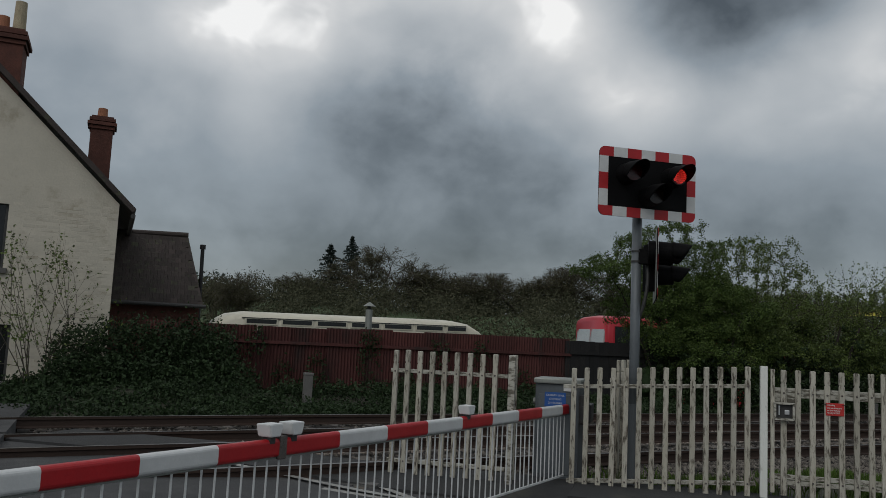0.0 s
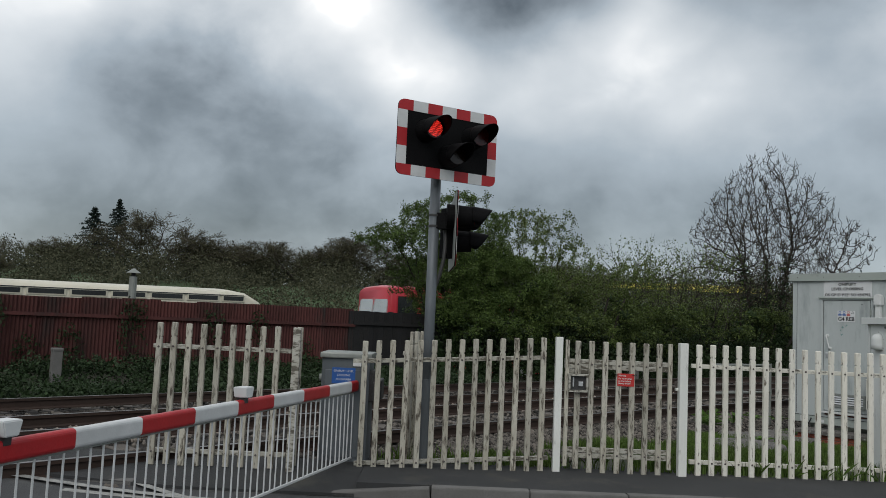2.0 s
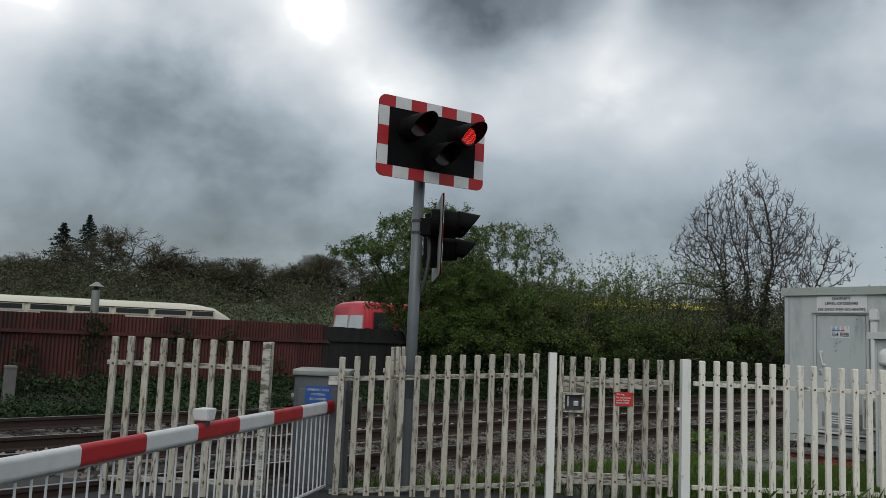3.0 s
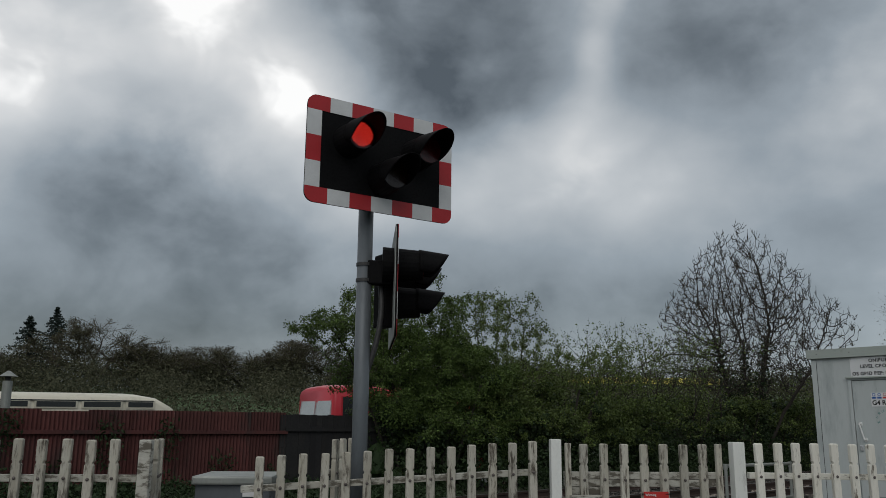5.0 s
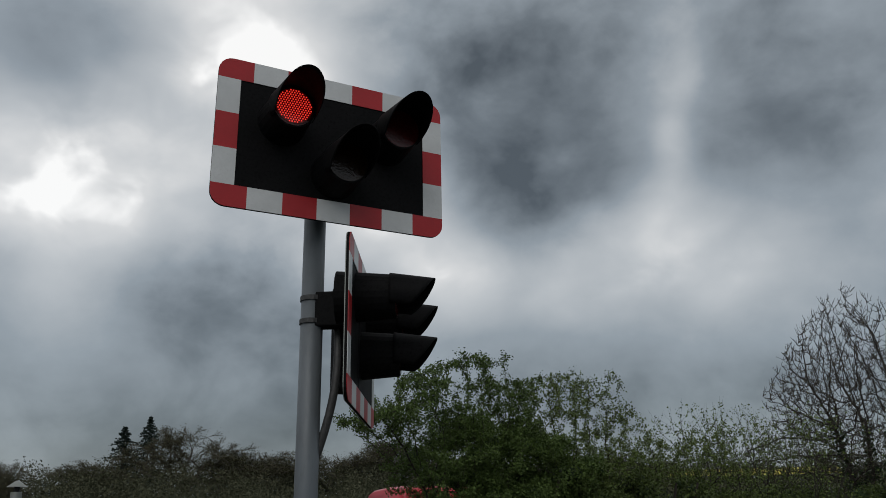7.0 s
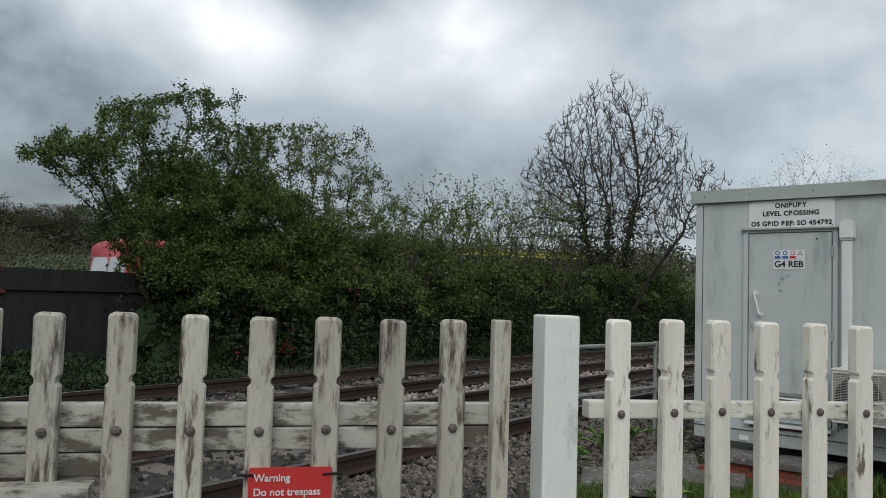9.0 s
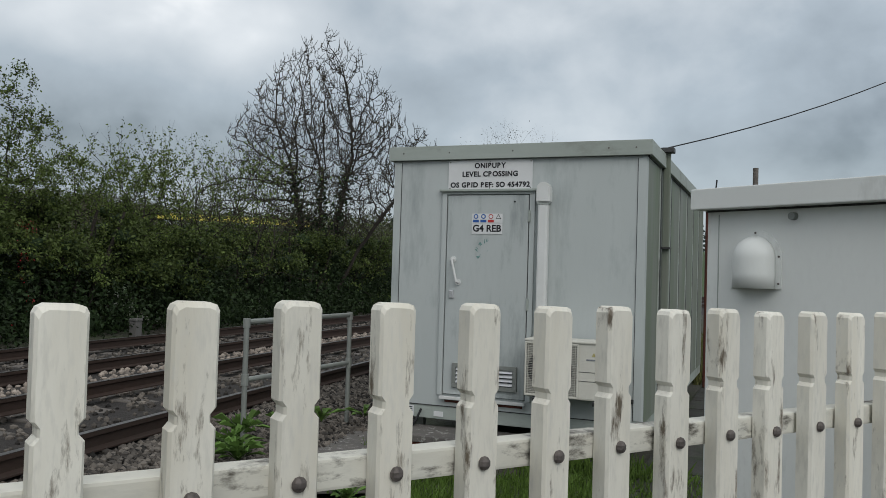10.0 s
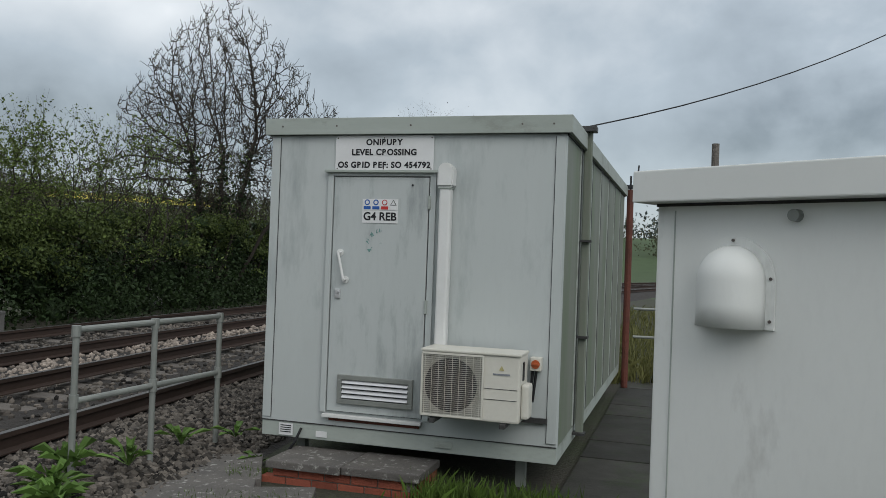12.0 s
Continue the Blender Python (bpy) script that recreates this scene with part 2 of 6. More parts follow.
M_REBDOOR = material("grey_door", (0.44, 0.473, 0.468), (0.39, 0.423, 0.418), rough=0.5, scale=1.6, fine=30, mix=0.06, bump=0.05, stretch=(1, 1, .22), dirt=(0.20, 0.225, 0.225), dirt_scale=3.2, dirt_amount=0.62, dirt_soft=0.2, depth=0.003)
M_REBTRIM = material("grey_fascia", (0.37, 0.41, 0.38), (0.30, 0.335, 0.305), rough=0.55, scale=2, fine=40, mix=0.12, bump=0.06, stretch=(.4, .4, 1), dirt=(0.17, 0.18, 0.15), dirt_scale=2.5, dirt_amount=0.4)
# algae-green panel; base colour also darkened to put shade on the side
M_REBSIDE = material("shaded_algae_panel", (0.20, 0.215, 0.185), (0.145, 0.165, 0.13), rough=0.55, scale=1.2, fine=35, mix=0.12, bump=0.06, stretch=(1, 1, .2), dirt=(0.14, 0.18, 0.12), dirt_scale=1.8, dirt_amount=0.6)
M_CAB2 = material("pale_grey_cabinet", (0.70, 0.72, 0.70), (0.66, 0.68, 0.66), rough=0.45, scale=1.4, fine=40, mix=0.05, bump=0.04, stretch=(1, 1, .4), dirt=(0.38, 0.38, 0.36), dirt_scale=2, dirt_amount=0.25)
M_BEIGE = material("cream_plastic", (0.60, 0.59, 0.53), (0.53, 0.52, 0.46), rough=0.45, scale=3, fine=40, mix=0.08, bump=0.03)
M_GRILLE = material("dark_grille", (0.05, 0.05, 0.05), rough=0.5, scale=20, bump=0.1)
M_PIPE = material("white_plastic_pipe", (0.66, 0.67, 0.66), (0.58, 0.59, 0.57), rough=0.35, scale=3, mix=0.06, bump=0.02)
M_SIGNW = material("white_sign_plate", (0.66, 0.67, 0.67), (0.6, 0.61, 0.61), rough=0.4, scale=4, mix=0.06, bump=0.02)
M_INK = material("black_lettering", (0.01, 0.01, 0.012), rough=0.5, scale=10, bump=0)
M_BLUE = material("blue_sign", (0.02, 0.10, 0.36), (0.018, 0.085, 0.30), rough=0.4, scale=6, mix=0.1, bump=0.02)
M_REDSIGN = material("red_sign", (0.50, 0.035, 0.03), (0.44, 0.03, 0.028), rough=0.4, scale=6, mix=0.08, bump=0.02)
M_LETTERW = material("white_lettering", (0.75, 0.75, 0.74), rough=0.5, scale=10, bump=0)
M_ALU = material("bright_aluminium", (0.62, 0.63, 0.64), (0.5, 0.51, 0.52), rough=0.35, metal=0.6, scale=8, mix=0.1, bump=0.04)
M_BRICK = material("red_brick", (0.30, 0.085, 0.05), (0.24, 0.07, 0.045), rough=0.85, scale=5, fine=60, mix=0.3, bump=0.4, random_value=0.2)
M_MORTAR = material("mortar", (0.22, 0.20, 0.17), rough=0.95, scale=8, fine=60, bump=0.4)
M_SLAB = material("lichen_slab", (0.13, 0.12, 0.11), (0.09, 0.085, 0.08), rough=0.9, scale=3, fine=70, mix=0.3, bump=0.4, dirt=(0.42, 0.42, 0.39), dirt_scale=16, dirt_amount=0.28, random_value=0.15)
M_WETSLAB = material("wet_slab", (0.04, 0.038, 0.033), (0.028, 0.028, 0.023), rough=0.7, spec=0.25, scale=3, fine=50, mix=0.3, bump=0.3, dirt=(0.03, 0.04, 0.02), dirt_scale=5, dirt_amount=0.5, random_value=0.2)
M_REDPOLE = material("rusty_red_pole", (0.14, 0.042, 0.028), (0.09, 0.034, 0.025), rough=0.7, scale=4, fine=40, bump=0.2)
M_HOUSE = material("painted_brick", (0.54, 0.50, 0.42), (0.47, 0.44, 0.37), rough=0.8, scale=1.2, fine=25, mix=0.12, bump=0.3, dirt=(0.36, 0.32, 0.25), dirt_scale=1.5, dirt_amount=0.35, random_value=0.05)
M_ROOF = material("dark_roof_tile", (0.055, 0.042, 0.038), (0.04, 0.034, 0.032), rough=0.8, scale=3, fine=30, mix=0.3, bump=0.4, dirt=(0.08, 0.085, 0.05), dirt_scale=3, dirt_amount=0.35, random_value=0.25)
M_CHIM = material("chimney_brick", (0.11, 0.042, 0.031), (0.075, 0.033, 0.026), rough=0.9, scale=4, fine=30, mix=0.4, bump=0.4, random_value=0.2)
M_POT = material("clay_pot", (0.36, 0.15, 0.08), (0.28, 0.12, 0.07), rough=0.8, scale=5)
M_POTB = material("buff_pot", (0.45, 0.38, 0.26), rough=0.8, scale=5)
M_DARKWIN = material("dark_window", (0.012, 0.014, 0.016), rough=0.08, scale=2, bump=0.0, spec=0.5)
M_CORR = material("rusted_corrugated", (0.098, 0.030, 0.027), (0.062, 0.023, 0.021), rough=0.8, metal=0.1, scale=1.1, fine=20, mix=0.4, bump=0.2, stretch=(1, 1, .3), dirt=(0.03, 0.022, 0.02), dirt_scale=1.4, dirt_amount=0.5, random_value=0.25)
M_CORRB = material("black_boards", (0.012, 0.012, 0.013), (0.02, 0.019, 0.018), rough=0.8, scale=2, fine=30, bump=0.2, random_value=0.2)
M_CREAM = material("cream_coachwork", (0.62, 0.59, 0.48), (0.55, 0.52, 0.42), rough=0.4, scale=0.8, fine=20, mix=0.06, bump=0.02, dirt=(0.4, 0.38, 0.3), dirt_scale=2, dirt_amount=0.3)
M_BUSRED = material("red_coachwork", (0.46, 0.025, 0.04), (0.38, 0.02, 0.03), rough=0.3, scale=0.8, mix=0.06, bump=0.01)
M_BUSGLASS = material("coach_window", (0.022, 0.025, 0.026), (0.016, 0.018, 0.019), rough=0.2, scale=1.5, bump=0.0, spec=0.6)
# pale base colour stands in for the sky mirrored in the panes
M_SCREEN = material("sky_toned_windscreen", (0.48, 0.52, 0.53), (0.40, 0.44, 0.45), rough=0.15, scale=1.2, bump=0.0, spec=0.6)
M_BARK = material("bark", (0.036, 0.030, 0.024), (0.025, 0.021, 0.017), rough=0.95, scale=5, fine=40, mix=0.4, bump=0.5, stretch=(1, 1, .3))
M_TWIG = material("twigs", (0.085, 0.072, 0.055), (0.06, 0.052, 0.042), rough=0.95, scale=2, fine=20, bump=0)
M_LEAF_DARK = leaf_material("hawthorn_leaves", (0.078, 0.120, 0.028), (0.052, 0.085, 0.020))
M_LEAF_LIGHT = leaf_material("young_leaves", (0.105, 0.145, 0.035), (0.075, 0.11, 0.028))
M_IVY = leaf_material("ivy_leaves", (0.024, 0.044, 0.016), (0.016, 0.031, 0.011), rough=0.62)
# leaf colour set extra dark to stand for shade deep in the bank
M_HEDGE = leaf_material("shaded_hedge_leaves", (0.019, 0.036, 0.010), (0.012, 0.024, 0.007))
M_CONIFER = leaf_material("conifer_needles", (0.018, 0.030, 0.024), (0.012, 0.021, 0.018))
M_LEAF_MID = leaf_material("hawthorn_scrub", (0.076, 0.105, 0.029), (0.052, 0.076, 0.021))
# far twigs lightened: distance haze is put into their colour
M_FARBUD = leaf_material("hazed_far_twigs", (0.105, 0.098, 0.06), (0.08, 0.08, 0.05), rough=0.9, spec=0.0)
M_BUDS = leaf_material("budding_twigs", (0.095, 0.088, 0.045), (0.07, 0.062, 0.036))
# both far woods carry haze in their leaf colours, bluer on the hills
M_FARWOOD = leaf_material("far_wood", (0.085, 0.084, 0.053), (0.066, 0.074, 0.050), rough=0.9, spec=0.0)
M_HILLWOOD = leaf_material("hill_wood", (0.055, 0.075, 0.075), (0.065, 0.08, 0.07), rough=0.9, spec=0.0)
M_GRASS = leaf_material("grass_blades", (0.085, 0.15, 0.026), (0.065, 0.10, 0.024))
M_DRYGRASS = leaf_material("dry_grass", (0.13, 0.13, 0.045), (0.09, 0.10, 0.035))
M_WEED = leaf_material("weed_leaves", (0.10, 0.18, 0.04), (0.075, 0.14, 0.032))


# ---- mesh helpers ----
def part(name, bm, mat, parent=None, label="", smooth=False):
    """Links a bmesh as one mesh object, under a thing or part if one is given."""
    me = bpy.data.meshes.new(name)
    if smooth:
        for f in bm.faces:
            f.smooth = True
    bm.to_mesh(me)
    bm.free()
    me.materials.append(mat)
    ob = new(name, me)
    ob.parent = parent
    if label:
        ob["label"] = label
    return ob


def empty(name, m, label, category, group="", kind=""):
    ob = new(name)
    ob.empty_display_size = 0.1
    ob.matrix_world = m
    ob.matrix_basis = m
    return tagged(ob, label, category, group, kind)


def box(bm, cx, cy, cz, sx, sy, sz, m=None, bevel=0.0):
    geo = bmesh.ops.create_cube(bm, size=1.0, matrix=(m or Matrix()) @ Matrix.LocRotScale((cx, cy, cz), None, (sx, sy, sz)))
    if bevel:
        edges = list({e for v in geo["verts"] for e in v.link_edges})
        bmesh.ops.bevel(bm, geom=edges, offset=bevel, segments=2, profile=0.6, affect="EDGES")
    return geo["verts"]


def boxm(cx, cy, cz, sx, sy, sz, bevel=0.0, m=None):
    bm = bmesh.new()
    box(bm, cx, cy, cz, sx, sy, sz, m, bevel)
    return bm


def tube(bm, p, q, r, r2=None, seg=10, caps=True):
    p, q = Vector(p), Vector(q)
    d = q - p
    m = Matrix.Translation((p + q) / 2) @ d.to_track_quat("Z", "Y").to_matrix().to_4x4()
    bmesh.ops.create_cone(bm, cap_ends=caps, segments=seg, radius1=r, radius2=r if r2 is None else r2, depth=d.length, matrix=m)


def tubem(p, q, r, r2=None, seg=10):
    bm = bmesh.new()
    tube(bm, p, q, r, r2, seg)
    return bm


def prism(bm, outline, depth, m=None):
    """A plate with the outline (x, z), from y = 0 to depth."""
    m = m or Matrix()
    a = [bm.verts.new(m @ Vector((x, 0, z))) for x, z in outline]
    b = [bm.verts.new(m @ Vector((x, depth, z))) for x, z in outline]
    bm.faces.new(a)
    bm.faces.new(b[::-1])
    k = len(outline)
    for i in range(k):
        bm.faces.new((a[i], b[i], b[(i + 1) % k], a[(i + 1) % k]))
    bmesh.ops.recalc_face_normals(bm, faces=bm.faces[:])
    return bm


def rounded(w, h, r, seg=5):
    pts = []
    for cx, cz, a0 in ((w / 2 - r, h / 2 - r, 0), (-w / 2 + r, h / 2 - r, 90), (-w / 2 + r, -h / 2 + r, 180), (w / 2 - r, -h / 2 + r, 270)):
        for k in range(seg + 1):
            a = radians(a0 + 90 * k / seg)
            pts.append((cx + r * math.cos(a), cz + r * math.sin(a)))
    return pts


def mesh_np(name, verts, faces, mat, parent=None, smooth=False):
    me = bpy.data.meshes.new(name)
    me.from_pydata(np.asarray(verts, float).tolist(), [], np.asarray(faces, int).tolist() if not isinstance(faces, list) else faces)
    if smooth:
        me.polygons.foreach_set("use_smooth", [True] * len(me.polygons))
    me.materials.append(mat)
    me.update()
    ob = new(name, me)
    ob.parent = parent
    return ob


def lettering(name, text, size, mat, parent, at, align="CENTER", spacing=1.0, bold=0.0):
    """A line of writing on a plate in its parent's xz plane, facing -y."""
    c = bpy.data.curves.new(name, "FONT")
    c.body, c.size, c.align_x, c.align_y = text, size, align, "CENTER"
    c.extrude, c.offset, c.space_character = 0.0006, bold, spacing
    c.materials.append(mat)
    ob = new(name, c)
    ob.parent = parent
    ob.matrix_basis = pose(*at, 90, 0, 0)
    return ob


RNG = np.random.default_rng(7)


def leaves_np(centres, size, spread=0.5, flat=0.0):
    """Folded four-cornered leaves at the centres, turned at random."""
    n = len(centres)
    d = RNG.normal(size=(n, 3))
    d[:, 2] = d[:, 2] * (1 - flat) - 0.15
    d /= np.linalg.norm(d, axis=1)[:, None]
    s = RNG.normal(size=(n, 3))
    s -= (s * d).sum(1)[:, None] * d
    s /= np.linalg.norm(s, axis=1)[:, None]
    up = np.cross(d, s)
    k = size * (1 + spread * RNG.uniform(-1, 1, n))[:, None]
    a = centres - d * k * 0.5
    b = centres + s * k * 0.32 + up * k * 0.10
    c = centres + d * k * 0.6
    e = centres - s * k * 0.32 + up * k * 0.10
    verts = np.stack([a, b, c, e], 1).reshape(-1, 3)
    faces = np.arange(4 * n).reshape(-1, 4)
    return verts, faces


def branches_np(segments, sides=5):
    """Tapered limbs from (p, q, radius at p, radius at q)."""
    p = np.array([s[0] for s in segments], float)
    q = np.array([s[1] for s in segments], float)
    r0 = np.array([s[2] for s in segments])[:, None]
    r1 = np.array([s[3] for s in segments])[:, None]
    d = q - p
    d /= np.linalg.norm(d, axis=1)[:, None] + 1e-9
    ref = np.where(np.abs(d[:, 2:3]) > 0.9, np.array([[1.0, 0, 0]]), np.array([[0, 0, 1.0]]))
    u = np.cross(d, ref)
    u /= np.linalg.norm(u, axis=1)[:, None]
    v = np.cross(d, u)
    rings = []
    for base, r in ((p, r0), (q, r1)):
        for k in range(sides):
            a = 2 * math.pi * k / sides
            rings.append(base + r * (math.cos(a) * u + math.sin(a) * v))
    verts = np.stack(rings, 1).reshape(-1, 3)
    n = len(segments)
    faces = []
    for k in range(sides):
        o = np.arange(n) * 2 * sides
        faces.append(np.stack([o + k, o + (k + 1) % sides, o + sides + (k + 1) % sides, o + sides + k], 1))
    return verts, np.concatenate(faces)


def grow(segments, tips, p, d, length, radius, level, rng, droop=0.0, split=(2, 3), shrink=0.72, wobble=0.25, spread=0.55):
    """A limb of a few bent pieces that forks into smaller ones."""
    p, d = Vector(p), Vector(d).normalized()
    pieces = 3 if level > 1 else 2
    r = radius
    for k in range(pieces):
        d = (d + Vector(rng.normal(0, wobble, 3)) * 0.5 + Vector((0, 0, 0.06 - droop))).normalized()
        q = p + d * length / pieces
        r2 = r * (0.86 if level else 0.6)
        segments.append((tuple(p), tuple(q), r, r2))
        p, r = q, r2
        if level and k < pieces - 1 and rng.random() < 0.75:
            side = (d + Vector(rng.normal(0, 0.75, 3))).normalized()
            grow(segments, tips, p, side, length * 0.62, r * 0.5, level - 1, rng, droop, split, shrink, wobble, spread)
    if level == 0:
        tips.append(tuple(p))
        return
    for _ in range(rng.integers(split[0], split[1] + 1)):
        side = (d + Vector(rng.normal(0, spread, 3))).normalized()
        grow(segments, tips, p, side, length * shrink, r * 0.68, level - 1, rng, droop, split, shrink, wobble, spread)


def colonise(targets, stems, step, kill, rng, rise=0.12, rounds=220, tip=0.006, power=0.46):
    """Limbs that grow from the stems towards free points until each is reached; returns tapered segments and tips."""
    pos, par = [], []
    for line in stems:
        for k, p in enumerate(line):
            pos.append(np.array(p, float))
            par.append(len(pos) - 2 if k else -1)
    targets = np.array(targets, float)
    near, dist = np.zeros(len(targets), int), np.full(len(targets), 1e9)
    fresh, kids = list(range(len(pos))), {}
    for _ in range(rounds):
        new_at = np.array([pos[i] for i in fresh])
        d = np.linalg.norm(targets[:, None] - new_at[None], axis=2)
        b = d.argmin(1)
        db = d[np.arange(len(targets)), b]
        closer = db < dist
        near[closer], dist[closer] = np.array(fresh)[b[closer]], db[closer]
        keep = dist > kill
        targets, near, dist = targets[keep], near[keep], dist[keep]
        if not len(targets):
            break
        pull = {}
        for i, t in zip(near.tolist(), targets):
            v = t - pos[i]
            pull.setdefault(i, np.zeros(3))
            pull[i] += v / np.linalg.norm(v)
        fresh = []
        for i, v in pull.items():
            if kids.get(i, 0) > 2:
                continue
            v = v / (np.linalg.norm(v) + 1e-6) + np.array((0, 0, rise)) + rng.normal(0, 0.16, 3)
            kids[i] = kids.get(i, 0) + 1
            pos.append(pos[i] + step * v / np.linalg.norm(v))
            par.append(i)
            fresh.append(len(pos) - 1)
        if not fresh:
            break
    load = np.zeros(len(pos))
    has = np.zeros(len(pos), bool)
    for p in par:
        if p >= 0:
            has[p] = True
    load[~has] = 1
    for i in range(len(pos) - 1, -1, -1):
        if par[i] >= 0:
            load[par[i]] += load[i]
    r = tip * load ** power
    segs = [(tuple(pos[par[i]]), tuple(pos[i]), min(r[par[i]], r[i] * 1.6), r[i]) for i in range(len(pos)) if par[i] >= 0]
    tips = [tuple(pos[i]) for i in range(len(pos)) if not has[i]]
    return segs, tips


def twigs(segs, tips, rng, count, length, up=0.6, radius=0.005):
    """Short end twigs on every tip."""
    for t in tips:
        for _ in range(count):
            d = rng.normal(0, 0.6, 3) + (0, 0, up)
            d *= length * rng.uniform(0.5, 1.3) / np.linalg.norm(d)
            m = np.array(t) + d * 0.5 + rng.normal(0, 0.02, 3)
            segs.append((t, tuple(m), radius, radius * 0.85))
            segs.append((tuple(m), tuple(np.array(t) + d + (0, 0, 0.12 * length)), radius * 0.85, radius * 0.6))


# ---- the lie of the land ----
def smooth_step(a, b, v):
    v = min(1.0, max(0.0, (v - a) / (b - a)))
    return v * v * (3 - 2 * v)


def track_x(y, off=0.0):
    """The far rail of the far track, which runs on a wide curve; off: metres towards the fence."""
    return -13.75 - 0.07 * (y - 18) + 0.00325 * (y - 18) ** 2 + off


ROAD_DIR = Vector((0.596, 0.803, 0)).normalized()
ROAD_OUT = Vector((-0.803, 0.596, 0)).normalized()
KERB_AT = Vector((-4.94, 4.42, 0))


def road_side(x, y):
    """Metres from the kerb line, away from the road where positive."""
    return (Vector((x, y, 0)) - KERB_AT).dot(ROAD_OUT)


def road_along(x, y):
    return (Vector((x, y, 0)) - KERB_AT).dot(ROAD_DIR)


def road_z(x, y):
    """The carriageway climbs to the crossing deck."""
    return -0.10 + 0.17 * smooth_step(-2.0, -5.5, road_along(x, y)) if road_along(x, y) < -2 else -0.10


def land(x, y):
    """Height of the ground: level at the fence, a dip round the equipment rooms, a yard below the far fence, hills far off."""
    z = -0.02
    z -= 0.27 * smooth_step(9.5, 13.5, y) * smooth_step(-9.2, -7.6, x) * smooth_step(40, 30, y)
    edge = track_x(y)
    if x < edge + 6.0:
        z = max(z, -0.10) if x > edge - 2 else z
    if x < edge - 2.2:
        z += 0.42 * smooth_step(edge - 2.2, edge - 4.4, x) * smooth_step(13, 9, y) * smooth_step(-4, 0, y)
    if x < edge - 3.6:
        z -= 1.6 * smooth_step(edge - 3.6, edge - 5.5, x) * smooth_step(30, 18, y) * smooth_step(-1.0, 1.5, y)
    r = math.hypot(x + 5, y - 8)
    if r > 60:
        side = max(0.0, min(1.0, (math.degrees(math.atan2(-x, y)) + 20) / 60))
        z += 8.5 * smooth_step(70, 190, r) * (0.75 + 0.35 * side) + 34 * smooth_step(260, 1300, r) * (0.55 + 0.45 * math.sin(r * 0.002 + math.atan2(y, x) * 5))
    return z


def build_ground():
    xs = sorted({*np.arange(-32, 14.01, 0.5).round(3), *np.linspace(-130, -32, 30).round(2), *np.linspace(14, 130, 25).round(2), *(-200, -320, -500, -800, -1300, -2200, 200, 320, 500, 800, 1300, 2200)})
    ys = sorted({*np.arange(-12, 44.01, 0.5).round(3), *np.linspace(44, 150, 30).round(2), *np.linspace(-130, -12, 25).round(2), *(200, 320, 500, 800, 1300, 2200, -200, -500, -1300, -2200)})
    verts = []
    for y in ys:
        for x in xs:
            z = land(x, y) + (0.02 * noise.noise((x * 0.9, y * 0.9, 0)) if abs(x) < 40 else 0)
            s, a = road_side(x, y), road_along(x, y)
            if -9.5 < s < 0.9 and abs(a) < 60:
                z = min(z, -0.30)
            if track_x(y, -1.6) < x < track_x(y, 7.0) and -60 < y < 70:
                z = min(z, -0.30)
            verts.append((x, y, z))
    nx = len(xs)
    i = np.arange(len(ys) - 1)[:, None] * nx + np.arange(nx - 1)[None]
    i = i.ravel()
    ob = mesh_np("ground", verts, np.stack([i, i + 1, i + nx + 1, i + nx], 1), M_SOIL, smooth=True)
    ob.data.materials.append(M_FIELD)
    far = [1 if math.hypot(p.center.x, p.center.y) > 48 else 0 for p in ob.data.polygons]
    ob.data.polygons.foreach_set("material_index", far)
    tagged(ob, "rough grassy railway ground rising to distant green hills", "ground", kind="structure")


def strip(name, a0, a1, s0, s1, zf, mat, step=0.5, thick=0.25):
    """A slab that follows the road between two distances along it and two offsets from the kerb."""
    n = max(2, int((a1 - a0) / step))
    m = max(2, int(abs(s1 - s0) / step))
    bm = bmesh.new()
    rows = []
    for i in range(n + 1):
        a = a0 + (a1 - a0) * i / n
        row = []
        for k in range(m + 1):
            s = s0 + (s1 - s0) * k / m
            p = KERB_AT + ROAD_DIR * a + ROAD_OUT * s
            row.append(bm.verts.new((p.x, p.y, zf(p.x, p.y, s))))
        rows.append(row)
    for i in range(n):
        for k in range(m):
            bm.faces.new((rows[i][k], rows[i][k + 1], rows[i + 1][k + 1], rows[i + 1][k]))
    bmesh.ops.recalc_face_normals(bm, faces=bm.faces[:])
    up = sum(f.normal.z for f in bm.faces)
    if up < 0:
        bmesh.ops.reverse_faces(bm, faces=bm.faces[:])
    edge = [e for e in bm.edges if e.is_boundary]
    ex = bmesh.ops.extrude_edge_only(bm, edges=edge)
    for v in ex["geom"]:
        if isinstance(v, bmesh.types.BMVert):
            v.co.z -= thick
    return part(name, bm, mat, smooth=False)


